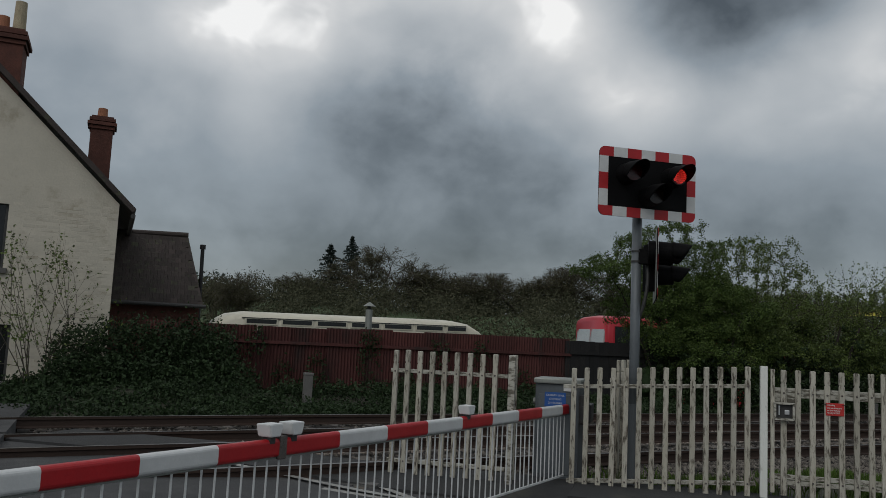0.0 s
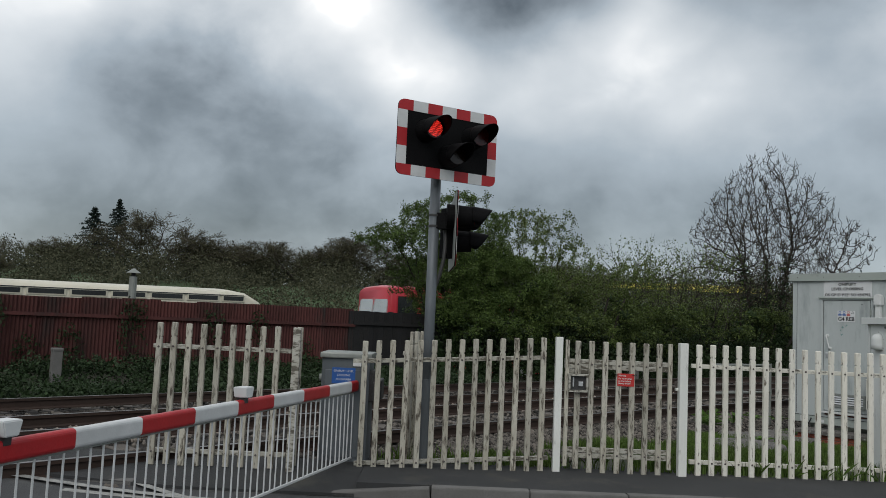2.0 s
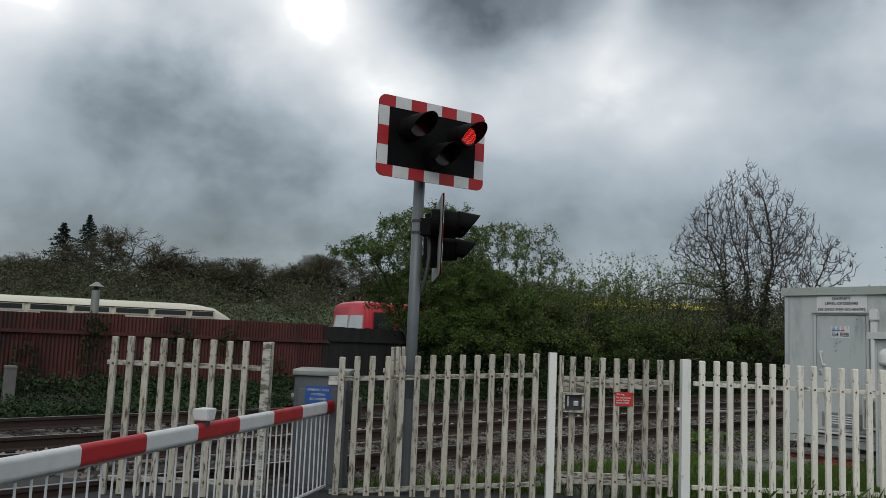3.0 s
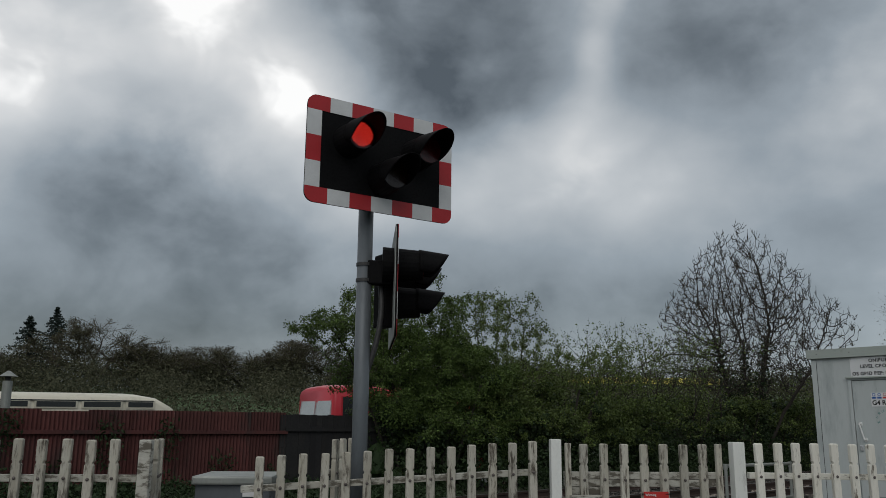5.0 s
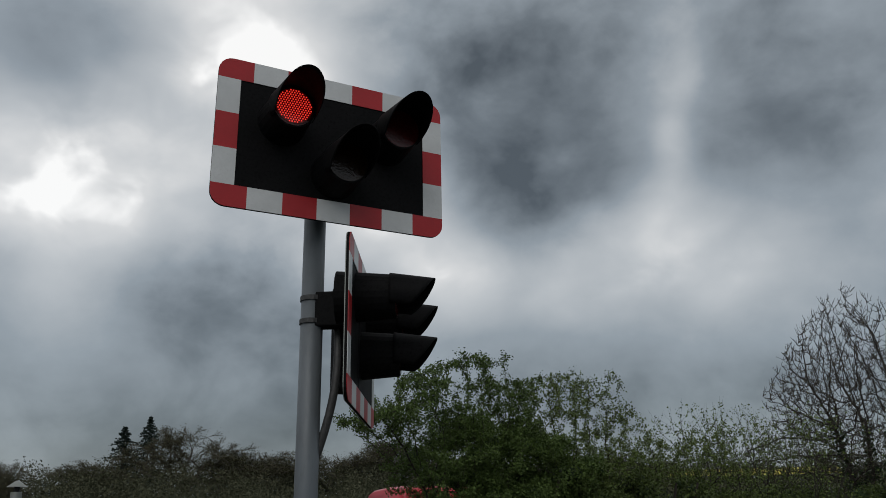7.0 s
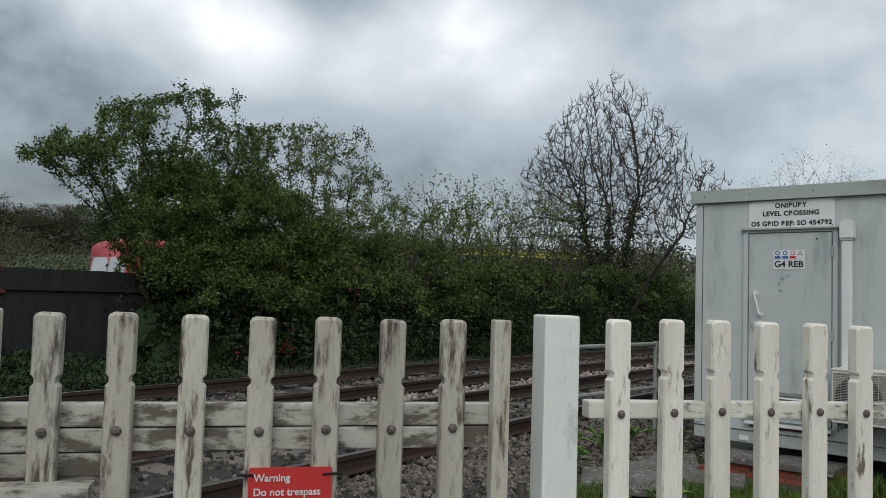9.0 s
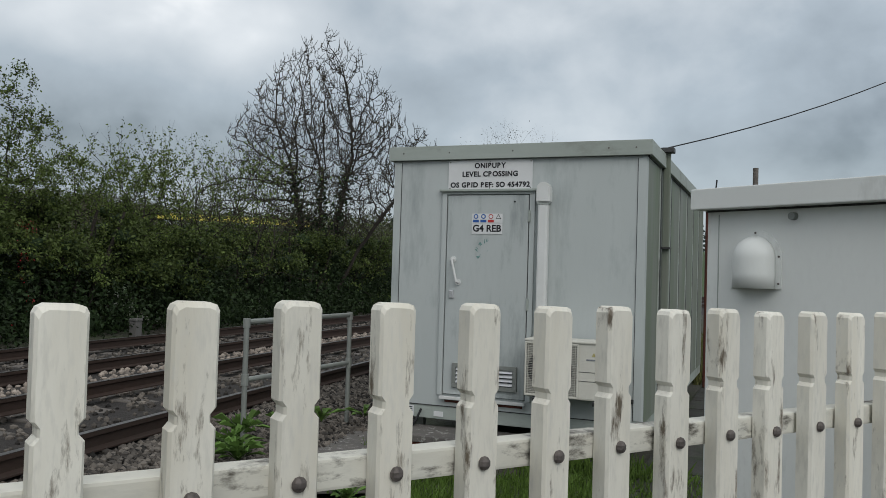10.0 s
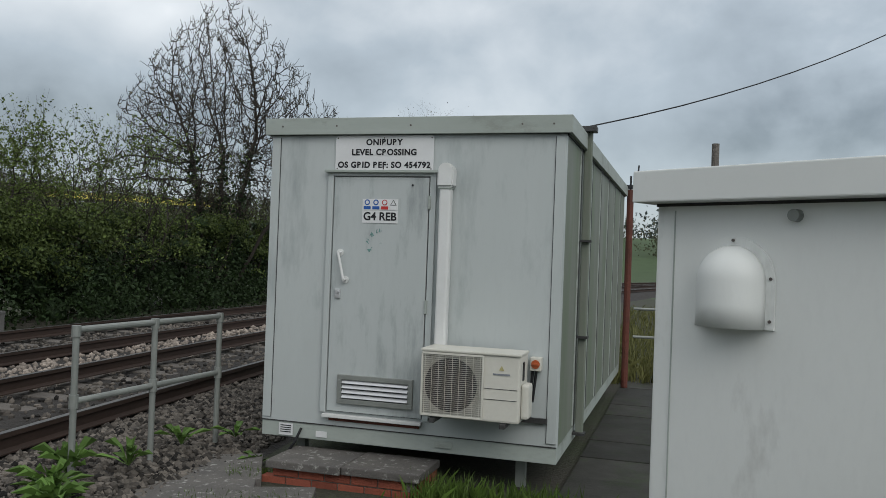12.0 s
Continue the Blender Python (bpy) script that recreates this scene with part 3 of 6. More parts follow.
def build_road():
    road = strip("road", -34, 60, -8.2, -0.004, lambda x, y, s: road_z(x, y) - 0.02 * abs(s + 4) / 4, M_ASPHALT)
    tagged(road, "worn dark asphalt road that climbs to the crossing", "road", kind="structure")
    pave = strip("pavement", -0.7, 60, 0.127, 1.55, lambda x, y, s: -0.005 + 0.004 * noise.noise((x * 2, y * 2, 1)), M_TARMAC)
    tagged(pave, "dark tarmac footpath beside the fence", "pavement", kind="structure")
    apron = strip("pavement_apron", -7.6, -0.704, 0.0, 1.3, lambda x, y, s: max(road_z(x, y) + 0.012, -0.09 + 0.085 * smooth_step(0, 0.5, s)), M_TARMAC)
    tagged(apron, "dark tarmac apron sloping down to the road", "pavement", kind="structure")
    kerb = empty("kerb", Matrix(), "row of worn grey concrete kerb stones", "kerb", kind="structure")
    bm = boxm(0, 0, 0, 0.908, 0.125, 0.26, bevel=0.014)
    first = part("kerb_stone", bm, M_KERB, kerb)
    turn = math.degrees(math.atan2(ROAD_DIR.y, ROAD_DIR.x))
    for k in range(24):
        p = KERB_AT + ROAD_DIR * (0.457 + 0.915 * k) + ROAD_OUT * 0.0625
        ob = first if k == 0 else new("kerb_stone", first.data)
        ob.parent = kerb
        ob.matrix_basis = pose(p.x, p.y, -0.13 + random.uniform(-0.004, 0.004), random.uniform(-.6, .6), 0, turn + random.uniform(-.5, .5))
    # the sloping stones at the dropped end
    for k in range(4):
        p = KERB_AT + ROAD_DIR * (-0.457 - 0.915 * k) + ROAD_OUT * 0.0625
        ob = new("kerb_stone", first.data)
        ob.parent = kerb
        drop = min(0.1, 0.045 + 0.1 * k)
        ob.matrix_basis = pose(p.x, p.y, -0.13 - drop + max(0, road_z(p.x, p.y) + 0.1), 0, -4.5 if k == 0 else 0, turn)
    line = strip("edge_line", -3.2, 30, -0.46, -0.36, lambda x, y, s: road_z(x, y) - 0.02 * abs(s + 4) / 4 + 0.004, M_LINE, thick=0.003)
    tagged(line, "worn white painted edge line on the road", "road marking", kind="structure")
    # stop lines across the carriageway at the barrier
    for n, (p, q, w) in enumerate((((-7.9, 0.45), (-5.4, 2.95), 0.10), ((-6.6, 2.26), (-5.3, 2.62), 0.09), ((-9.6, 1.6), (-6.9, 2.3), 0.08))):
        bm = bmesh.new()
        d = Vector((q[0] - p[0], q[1] - p[1], 0))
        side = Vector((-d.y, d.x, 0)).normalized() * w / 2
        old = None
        for i in range(9):
            c = Vector((*p, 0)) + d * i / 8
            pair = []
            for o in (side, -side):
                v = c + o
                pair.append(bm.verts.new((v.x, v.y, road_z(v.x, v.y) + 0.006)))
            if old:
                bm.faces.new((old[0], old[1], pair[1], pair[0]))
            old = pair
        bmesh.ops.recalc_face_normals(bm, faces=bm.faces[:])
        tagged(part("stop_line", bm, M_LINE), "faded white line across the crossing road", "road marking", kind="structure")


# ---- railway ----
RAILS = ((0.0, 0.17), (1.505, 0.11), (3.15, 0.155), (4.655, 0.09))
DECK_END = -1.7


def build_track():
    y0, y1, n = -40.0, 80.0, 160
    bed = bmesh.new()
    prof = ((-1.5, -0.25), (-0.75, -0.03), (0.75, -0.06), (2.3, -0.08), (3.9, -0.07), (5.2, -0.11), (5.75, -0.21), (6.3, -0.32))
    rows = []
    for i in range(n + 1):
        y = y0 + (y1 - y0) * i / n
        rows.append([bed.verts.new((track_x(y, o), y, z + 0.015 * noise.noise((o * 3, y * 1.5, 4)))) for o, z in prof])
    for i in range(n):
        for k in range(len(prof) - 1):
            bed.faces.new((rows[i][k], rows[i][k + 1], rows[i + 1][k + 1], rows[i + 1][k]))
    tagged(part("ballast_bed", bed, M_BALLAST, smooth=True), "dark stone ballast bed under two railway tracks", "ballast", kind="structure")
    # rails: foot, web and head in one section, the worn top as a strip of its own
    sec = [(-0.07, -0.155), (0.07, -0.155), (0.07, -0.143), (0.012, -0.125), (0.010, -0.045), (0.035, -0.035), (0.035, -0.002), (-0.035, -0.002), (-0.035, -0.035), (-0.010, -0.045), (-0.012, -0.125), (-0.07, -0.143)]
    for off, zt in RAILS:
        rail = empty("rail", Matrix(), "rust-brown steel rail with a worn bright head", "rail", "running rails", "structure")
        bm, top = bmesh.new(), bmesh.new()
        old = oldt = None
        for i in range(n + 1):
            y = y0 + (y1 - y0) * i / n
            x = track_x(y, off)
            ring = [bm.verts.new((x + a, y, zt + b)) for a, b in sec]
            pair = [top.verts.new((x + a, y, zt + 0.003)) for a in (-0.03, 0.03)]
            if old:
                for k in range(len(sec)):
                    bm.faces.new((old[k], old[(k + 1) % len(sec)], ring[(k + 1) % len(sec)], ring[k]))
                top.faces.new((oldt[0], oldt[1], pair[1], pair[0]))
            old, oldt = ring, pair
        bmesh.ops.recalc_face_normals(bm, faces=bm.faces[:])
        part("rail_section", bm, M_RAIL, rail)
        part("rail_head", top, M_RAILTOP, rail, "bright worn running surface")
    # crossing deck between and beside the rails
    for o0, o1 in ((-2.2, -0.09), (0.09, 1.415), (1.6, 3.06), (3.24, 4.565), (4.75, 7.4)):
        bm = bmesh.new()
        rows = []
        for i in range(13):
            y = -13.5 + (DECK_END + 13.5) * i / 12
            row = []
            for k in range(3):
                o = o0 + (o1 - o0) * k / 2
                zt = 0.15 - 0.012 * o
                if o > 4.7:
                    zt = 0.085 - (o - 4.75) * 0.012
                row.append(bm.verts.new((track_x(y, o) + (0.55 * 0), y, zt)))
            rows.append(row)
        for i in range(12):
            for k in range(2):
                bm.faces.new((rows[i][k], rows[i][k + 1], rows[i + 1][k + 1], rows[i + 1][k]))
        bmesh.ops.recalc_face_normals(bm, faces=bm.faces[:])
        ex = bmesh.ops.extrude_edge_only(bm, edges=[e for e in bm.edges if e.is_boundary])
        for v in ex["geom"]:
            if isinstance(v, bmesh.types.BMVert):
                v.co.z -= 0.2
        tagged(part("crossing_deck", bm, M_ASPHALT), "dark asphalt deck panel of the level crossing", "crossing deck", kind="structure")
    # sleepers
    first = None
    for t, (off, _) in enumerate(((0.752, 0), (3.902, 0))):
        track = empty("sleeper_row", Matrix(), "row of weathered concrete sleepers half sunk in ballast", "sleepers", kind="structure")
        for k in range(72):
            y = DECK_END + 0.5 + 0.66 * k
            zs = (RAILS[2 * t][1] + RAILS[2 * t + 1][1]) / 2 - 0.205
            if first is None:
                first = part("sleeper", boxm(0, 0, -0.08, 2.5, 0.25, 0.16, 0.015), M_SLEEPER, track)
                ob = first
            else:
                ob = new("sleeper", first.data)
                ob.parent = track
            slope = math.degrees(math.atan(-0.07 + 0.0065 * (y - 18)))
            ob.matrix_basis = pose(track_x(y, off), y, zs, 0, 2.3, -slope)
    # loose stones
    for name, mat, bands, count, size in (("ballast_stones", M_STONE, ((-0.9, -0.1), (0.1, 1.4), (3.2, 4.6), (4.7, 6.1), (4.7, 6.1)), 18000, 0.032),
                                          ("pale_ballast_stones", M_STONE_P, ((1.6, 3.1),), 6000, 0.036), ("shoulder_stones", M_STONE, ((4.75, 6.1),), 15000, 0.030)):
        ico = bmesh.new()
        bmesh.ops.create_icosphere(ico, subdivisions=1, radius=1.0)
        iv = np.array([v.co[:] for v in ico.verts])
        fi = np.array([[v.index for v in f.verts] for f in ico.faces])
        ico.free()
        ys = 6.0 + 15.0 * RNG.random(count) if "shoulder" in name else DECK_END + 0.2 + (38 - DECK_END) * RNG.random(count) ** 1.25
        bi = RNG.integers(0, len(bands), count)
        lo, hi = np.array([b[0] for b in bands])[bi], np.array([b[1] for b in bands])[bi]
        o = lo + (hi - lo) * RNG.random(count)
        pz = np.interp(o, [p[0] for p in prof], [p[1] for p in prof])
        c = np.stack([-13.75 - 0.07 * (ys - 18) + 0.00325 * (ys - 18) ** 2 + o, ys, pz + 0.008], 1)
        sc = size * RNG.uniform(0.55, 1.35, (count, 1, 1)) * RNG.uniform(0.6, 1.2, (count, 1, 3))
        jit = 1 + 0.28 * RNG.uniform(-1, 1, (count, len(iv), 1))
        verts = (iv[None] * jit * sc + c[:, None]).reshape(-1, 3)
        faces = (fi[None] + (np.arange(count) * len(iv))[:, None, None]).reshape(-1, 3)
        ob = mesh_np(name, verts, faces, mat)
        tagged(ob, "loose angular ballast stones on the track shoulder" if "shoulder" in name else "loose angular ballast stones between the rails" if "pale" not in name else "pale new ballast stones between the tracks", "ballast", kind="stuff")


# ---- fences ----
def pale_mesh(name, mat):
    """A paling: a shallow angled face, a slightly domed top and a notch in each edge."""
    w, t, h = 0.029, 0.034, 1.40
    side = [(0.0, w), (h - 0.156, w), (h - 0.148, w - 0.007), (h - 0.138, w - 0.007), (h - 0.130, w), (h - 0.010, w), (h - 0.003, w * 0.88)]
    bm = bmesh.new()
    front = [(x, z) for z, x in side] + [(w * 0.6, h), (-w * 0.6, h + 0.001)] + [(-x, z) for z, x in side[::-1]]
    a = [bm.verts.new((x * 0.87, -t * 0.5, z - (0.007 if z > h - 0.1 else 0))) for x, z in front]
    b = [bm.verts.new((x, -t * 0.33, z)) for x, z in front]
    c = [bm.verts.new((x, t * 0.5, z)) for x, z in front]
    k = len(front)
    bm.faces.new(a)
    bm.faces.new(c[::-1])
    for p, q in ((a, b), (b, c)):
        for i in range(k):
            bm.faces.new((p[i], q[i], q[(i + 1) % k], p[(i + 1) % k]))
    bmesh.ops.recalc_face_normals(bm, faces=bm.faces[:])
    me = bpy.data.meshes.new(name)
    bm.to_mesh(me)
    bm.free()
    me.materials.append(mat)
    return me


def bolt_mesh():
    bm = bmesh.new()
    bmesh.ops.create_uvsphere(bm, u_segments=8, v_segments=5, radius=0.011, matrix=Matrix.LocRotScale((0, -0.02, 0), None, (1, 0.7, 1)))
    me = bpy.data.meshes.new("bolt")
    bm.to_mesh(me)
    bm.free()
    me.materials.append(M_BOLT)
    return me


PALE, PALE_CLEAN, BOLT = pale_mesh("pale", M_PALE), pale_mesh("clean_pale", M_PALE_CLEAN), bolt_mesh()


def fence_run(name, p, q, stations, label, rails=(1.16, 0.13), rail_h=0.045, rise=0.0, mesh=None, top=0.0):
    """Palings at the stations (metres from p) bolted to two rails from p to q; they face the road."""
    p, q = Vector((*p, 0)), Vector((*q, 0))
    d = q - p
    turn = math.degrees(math.atan2(d.y, d.x))
    tilt = -math.degrees(math.atan2(rise, d.length))
    fence = empty(name, pose(p.x, p.y, top, 0, tilt, turn), label, "fence", "white palings beside the crossing")
    for z in rails:
        part("rail", boxm(d.length / 2, 0.043, z, d.length - 0.01, 0.045, rail_h, 0.005), M_RAILC if mesh else M_RAILW, fence, "mould-spotted white painted rail")
    for x in stations:
        ob = new("pale", mesh or PALE)
        ob.parent = fence
        ob.matrix_basis = pose(x + random.uniform(-.001, .001), -0.001, random.uniform(-0.006, 0.003), random.uniform(-.2, .2), random.uniform(-.12, .12) - tilt, random.uniform(-2.5, 2.5))
        for z in rails:
            bo = new("bolt", BOLT)
            bo.parent = ob
            bo.matrix_basis = pose(0, 0, z)
    return fence


def post(name, p, turn, w, h, mat, label, base=-0.12):
    bm = boxm(0, 0, (h + base) / 2, w, w, h - base, 0.006)
    ob = part(name, bm, mat)
    ob.matrix_basis = pose(p[0], p[1], 0, 0, 0, turn)
    return tagged(ob, label, "post", "fence posts")


PL, PR = (-6.177, 4.334), (-5.091, 6.086)
GL, GR = (-5.0635, 6.2014), (-4.255, 7.325)
QS = (-4.245 - 0.557 * 0.09, 7.473 - 0.8305 * 0.09)
QE = (-4.245 + 0.557 * 3.75, 7.473 + 0.8305 * 3.75)


def build_fences():
    fence_run("paling_fence", PL, PR, [1.961 - 0.1465 * k for k in range(14)], "white paling fence with flaking paint and black mould", rails=(1.185, 0.13), rise=0.115, top=-0.112)
    fence_run("paling_fence", QS, QE, [0.09 + 0.1479 * k for k in range(26)], "cream paling fence with worn paint, grass behind it", mesh=PALE_CLEAN, rise=-0.042)
    turn = math.degrees(math.atan2(GR[1] - GL[1], GR[0] - GL[0]))
    d = Vector((GR[0] - GL[0], GR[1] - GL[1])).normalized()
    post("gate_post", (-5.084, 6.167), turn, 0.076, 1.413, M_POSTW, "square white gate post with a rusty stained foot")
    post("gate_post", (GL[0] + d.x * 1.307, GL[1] + d.y * 1.307), turn, 0.089, 1.402, M_POSTW, "clean square white gate post with a latch")
    # the short wing beyond the barrier
    fence_run("paling_fence", (-7.12, 2.48), (-6.28, 3.60), [0.07 + 0.148 * k for k in range(9)], "short wing of white palings beyond the barrier")
    post("fence_post", (-6.25, 3.64), 53, 0.075, 1.40, M_RAILW, "weathered white square fence post")
    fence_run("paling_fence", (-6.27, 3.70), (-6.95, 4.02), [0.15, 0.32, 0.5, 0.68], "weathered palings beside the barrier machine")
    fence_run("paling_fence", (-6.17, 4.95), (-6.62, 5.65), [0.1, 0.25, 0.4], "old green-stained palings behind the signal post")


def build_gate():
    p, q = Vector((*GL, 0)), Vector((*GR, 0))
    d = (q - p)
    turn = math.degrees(math.atan2(d.y, d.x))
    L = d.length
    gate = empty("paling_gate", pose(p.x, p.y, 0, 0, 0, turn), "white paling gate with mouldy paint and an iron lock box", "gate")
    x0, x1 = 0.03, 1.19
    for z in (1.161, 1.108, 0.225, 0.165):
        part("plank", boxm((x0 + x1) / 2, 0.04, z, x1 - x0, 0.04, 0.050, 0.004), M_RAILW, gate, "mossy white plank")
    part("plank", boxm(x0 + 0.14, 0.042, 1.055, 0.26, 0.04, 0.050, 0.004), M_RAILW, gate)
    for x in (0.052, 1.167):
        part("stile", boxm(x, 0.0, 0.72, 0.042, 0.04, 1.335, 0.006), M_PALE, gate, "narrow square-topped stile")
    short = PALE.copy()
    for v in short.vertices:
        if v.co.z < 1.0:
            v.co.z += 1.02
    for k, x in enumerate((0.167, 0.315, 0.462, 0.610, 0.757, 0.905, 1.053)):
        ob = new("pale", short if k == 0 else PALE)
        ob.parent = gate
        ob.matrix_basis = pose(x, 0, random.uniform(-0.02, -0.014), random.uniform(-.2, .2), random.uniform(-.15, .15), random.uniform(-2, 2))
        for z in (1.15, 0.2)[:1 if k == 0 else 2]:
            bo = new("bolt", BOLT)
            bo.parent = ob
            bo.matrix_basis = pose(0, 0, z)
    part("lower_pale", boxm(0.167, 0.0, 0.43, 0.06, 0.036, 0.80, 0.005), M_PALE, gate)
    # lock box: an open steel frame with latch inside
    bm = bmesh.new()
    cx, cz = 0.165, 0.935
    for a in ((cx, -0.045, cz + 0.085, 0.22, 0.07, 0.02), (cx, -0.045, cz - 0.085, 0.20, 0.07, 0.02), (cx - 0.095, -0.045, cz, 0.02, 0.07, 0.17), (cx + 0.095, -0.045, cz, 0.02, 0.07, 0.17), (cx, -0.016, cz, 0.19, 0.008, 0.17)):
        box(bm, *a)
    part("lock_box", bm, M_RAILW, gate, "flaking white steel lock box")
    part("lock_plate", boxm(cx, -0.03, cz, 0.165, 0.012, 0.145), M_GRILLE, gate, "dark lock mechanism")
    bm = bmesh.new()
    box(bm, cx - 0.05, -0.045, cz + 0.01, 0.014, 0.014, 0.10)
    box(bm, cx + 0.03, -0.045, cz - 0.01, 0.05, 0.02, 0.05, bevel=0.006)
    part("latch", bm, M_ALU, gate, "bright latch and padlock")
    bm = bmesh.new()
    tube(bm, (x1 - 0.16, 0.06, 0.93), (x1 + 0.10, 0.06, 0.93), 0.014)
    tube(bm, (x1 + 0.06, 0.06, 0.93), (x1 + 0.06, 0.06, 0.99), 0.012)
    part("hinge_bolt", bm, M_BOLT, gate, "dark iron hinge bolt")
    part("hinge_plate", boxm(x1 + 0.09, 0.03, 0.905, 0.09, 0.05, 0.03, 0.006), M_POSTW, gate)
    # warning plate
    sign = empty("warning_plate", Matrix.Translation((0, 0, 0)), "small red trespass warning plate wired to the gate palings", "sign")
    sx = 0.683
    m = pose(p.x, p.y, 0, 0, 0, turn) @ pose(sx, -0.026, 0.985)
    sign.matrix_basis = m
    bm = bmesh.new()
    prism(bm, rounded(0.182, 0.135, 0.006), 0.004)
    part("plate", bm, M_REDSIGN, sign)
    for k, (text, z) in enumerate((("Warning", 0.045), ("Do not trespass", 0.014), ("on the Railway", -0.012), ("Penalty £1000", -0.038))):
        lettering("lettering", text, 0.0225, M_LETTERW, sign, (-0.080, -0.0015, z), "LEFT", bold=0.0004)
    bm = bmesh.new()
    tube(bm, (-0.115, 0.004, 0.052), (-0.08, -0.003, 0.052), 0.003, seg=6)
    tube(bm, (0.07, -0.003, 0.052), (0.115, 0.004, 0.052), 0.003, seg=6)
    part("cable_tie", bm, M_INK, sign, "black cable ties")


# ---- crossing signals ----
BOARD = pose(-5.819, 5.1065, 3.460, 0, 0, 83.3)


def board_with_lamps(parent, m, lens_kinds, lit, hood=0.27):
    """Chequered board with three hooded lamps, in its own space: x along the board, -y the way it faces."""
    board = new("backboard")
    board.parent, board.matrix_basis = parent, m
    W, H = 1.258, 0.812
    bm = bmesh.new()
    prism(bm, rounded(W, H, 0.075), 0.012)
    part("plate", bm, M_BLACK, board)
    bm = bmesh.new()
    prism(bm, rounded(W - 0.004, H - 0.004, 0.073), 0.004, Matrix.Translation((0, 0.0125, 0)))
    part("back_plate", bm, M_GALV, board, "bare aluminium back")
    # border: alternating red and white pieces
    b = 0.115
    nx, nz = 7, 5
    red, white = "r", "w"
    outline = rounded(W, H, 0.075)

    def piece(bmx, x0, x1, z0, z1):
        pts = [(x0, z0), (x1, z0), (x1, z1), (x0, z1)]
        corner = [(x, z) for x, z in pts if abs(abs(x) - W / 2) < 1e-6 and abs(abs(z) - H / 2) < 1e-6]
        if corner:
            cx, cz = corner[0]
            arc = [(x, z) for x, z in outline if x * cx > 0 and z * cz > 0 and abs(x) >= W / 2 - 0.0751 and abs(z) >= H / 2 - 0.0751]
            i = pts.index((cx, cz))
            arc.sort(key=lambda q: math.atan2(q[1], q[0]))
            pts = pts[:i] + arc + pts[i + 1:]
        bm = prism(bmesh.new(), pts, 0.003, Matrix.Translation((0, -0.004, 0)))
        part("border_block", bm, M_RED if bmx == "r" else M_WHITE, board, "red reflective block" if bmx == "r" else "white reflective block")

    for k in range(nx):
        x0, x1 = -W / 2 + W * k / nx, -W / 2 + W * (k + 1) / nx
        for s in (1, -1):
            z0, z1 = sorted((s * H / 2, s * (H / 2 - b)))
            piece(red if k % 2 == 0 else white, x0, x1, z0, z1)
    for k in range(1, nz - 1):
        zz = H - 2 * b
        z0, z1 = -H / 2 + b + zz * (k - 1) / 3, -H / 2 + b + zz * k / 3
        for s in (1, -1):
            x0, x1 = sorted((s * W / 2, s * (W / 2 - b)))
            piece(white if k % 2 else red, x0, x1, z0, z1)
    leds = []
    for x, z, kind in lens_kinds:
        lamp = new("lamp")
        lamp.parent, lamp.matrix_basis = board, pose(x, 0, z)
        bm = bmesh.new()
        tube(bm, (0, 0.10, 0), (0, -0.20, 0), 0.135, 0.112, seg=24)
        part("housing", bm, M_BLACK, lamp)
        bm = bmesh.new()
        tube(bm, (0, -0.19, 0), (0, -0.204, 0), 0.105, seg=24)
        part("lens", bm, M_LENS_R if kind == "r" else M_LENS_A, lamp, "unlit red lens" if kind == "r" else "unlit amber lens")
        # hood: a drooping half tunnel, deeper above
        bm = bmesh.new()
        rings = []
        for j in range(9):
            f = j / 8
            ring = []
            for i in range(25):
                a = radians(-28 + 236 * i / 24)
                reach = (0.03 if lit else 0.10) + (hood if lit else hood * 0.62) * max(0.0, (math.sin(a) + 0.47) / 1.47) ** 0.75
                y = -0.17 - reach * f
                r = 0.122 - 0.012 * f
                ring.append(bm.verts.new((r * math.cos(a), y, r * math.sin(a) - 0.02 * f)))
            rings.append(ring)
        for j in range(8):
            for i in range(24):
                bm.faces.new((rings[j][i], rings[j][i + 1], rings[j + 1][i + 1], rings[j + 1][i]))
        bmesh.ops.recalc_face_normals(bm, faces=bm.faces[:])
        bmesh.ops.solidify(bm, geom=bm.faces[:], thickness=0.004)
        part("hood", bm, M_BLACK, lamp, smooth=True)
        if lit and kind == "r":
            bm = bmesh.new()
            tube(bm, (0, -0.1995, 0), (0, -0.2065, 0), 0.094, seg=24)
            for i in range(-7, 8):
                for j in range(-7, 8):
                    px, pz = (i + 0.5 * (j % 2)) * 0.0135, j * 0.0122
                    if px * px + pz * pz < 0.089 ** 2:
                        box(bm, px, -0.2075, pz, 0.0058, 0.003, 0.0058)
            me = bpy.data.meshes.new("lit_lens")
            for f in bm.faces:
                if f.calc_center_median().y < -0.2066 and f.calc_area() < 1e-3:
                    f.material_index = 1
            bm.to_mesh(me)
            bm.free()
            me.materials.append(M_LEDBASE)
            me.materials.append(M_LED)
            led = new("lit_lens", me)
            led.parent = lamp
            leds.append(led)
    return board, leds


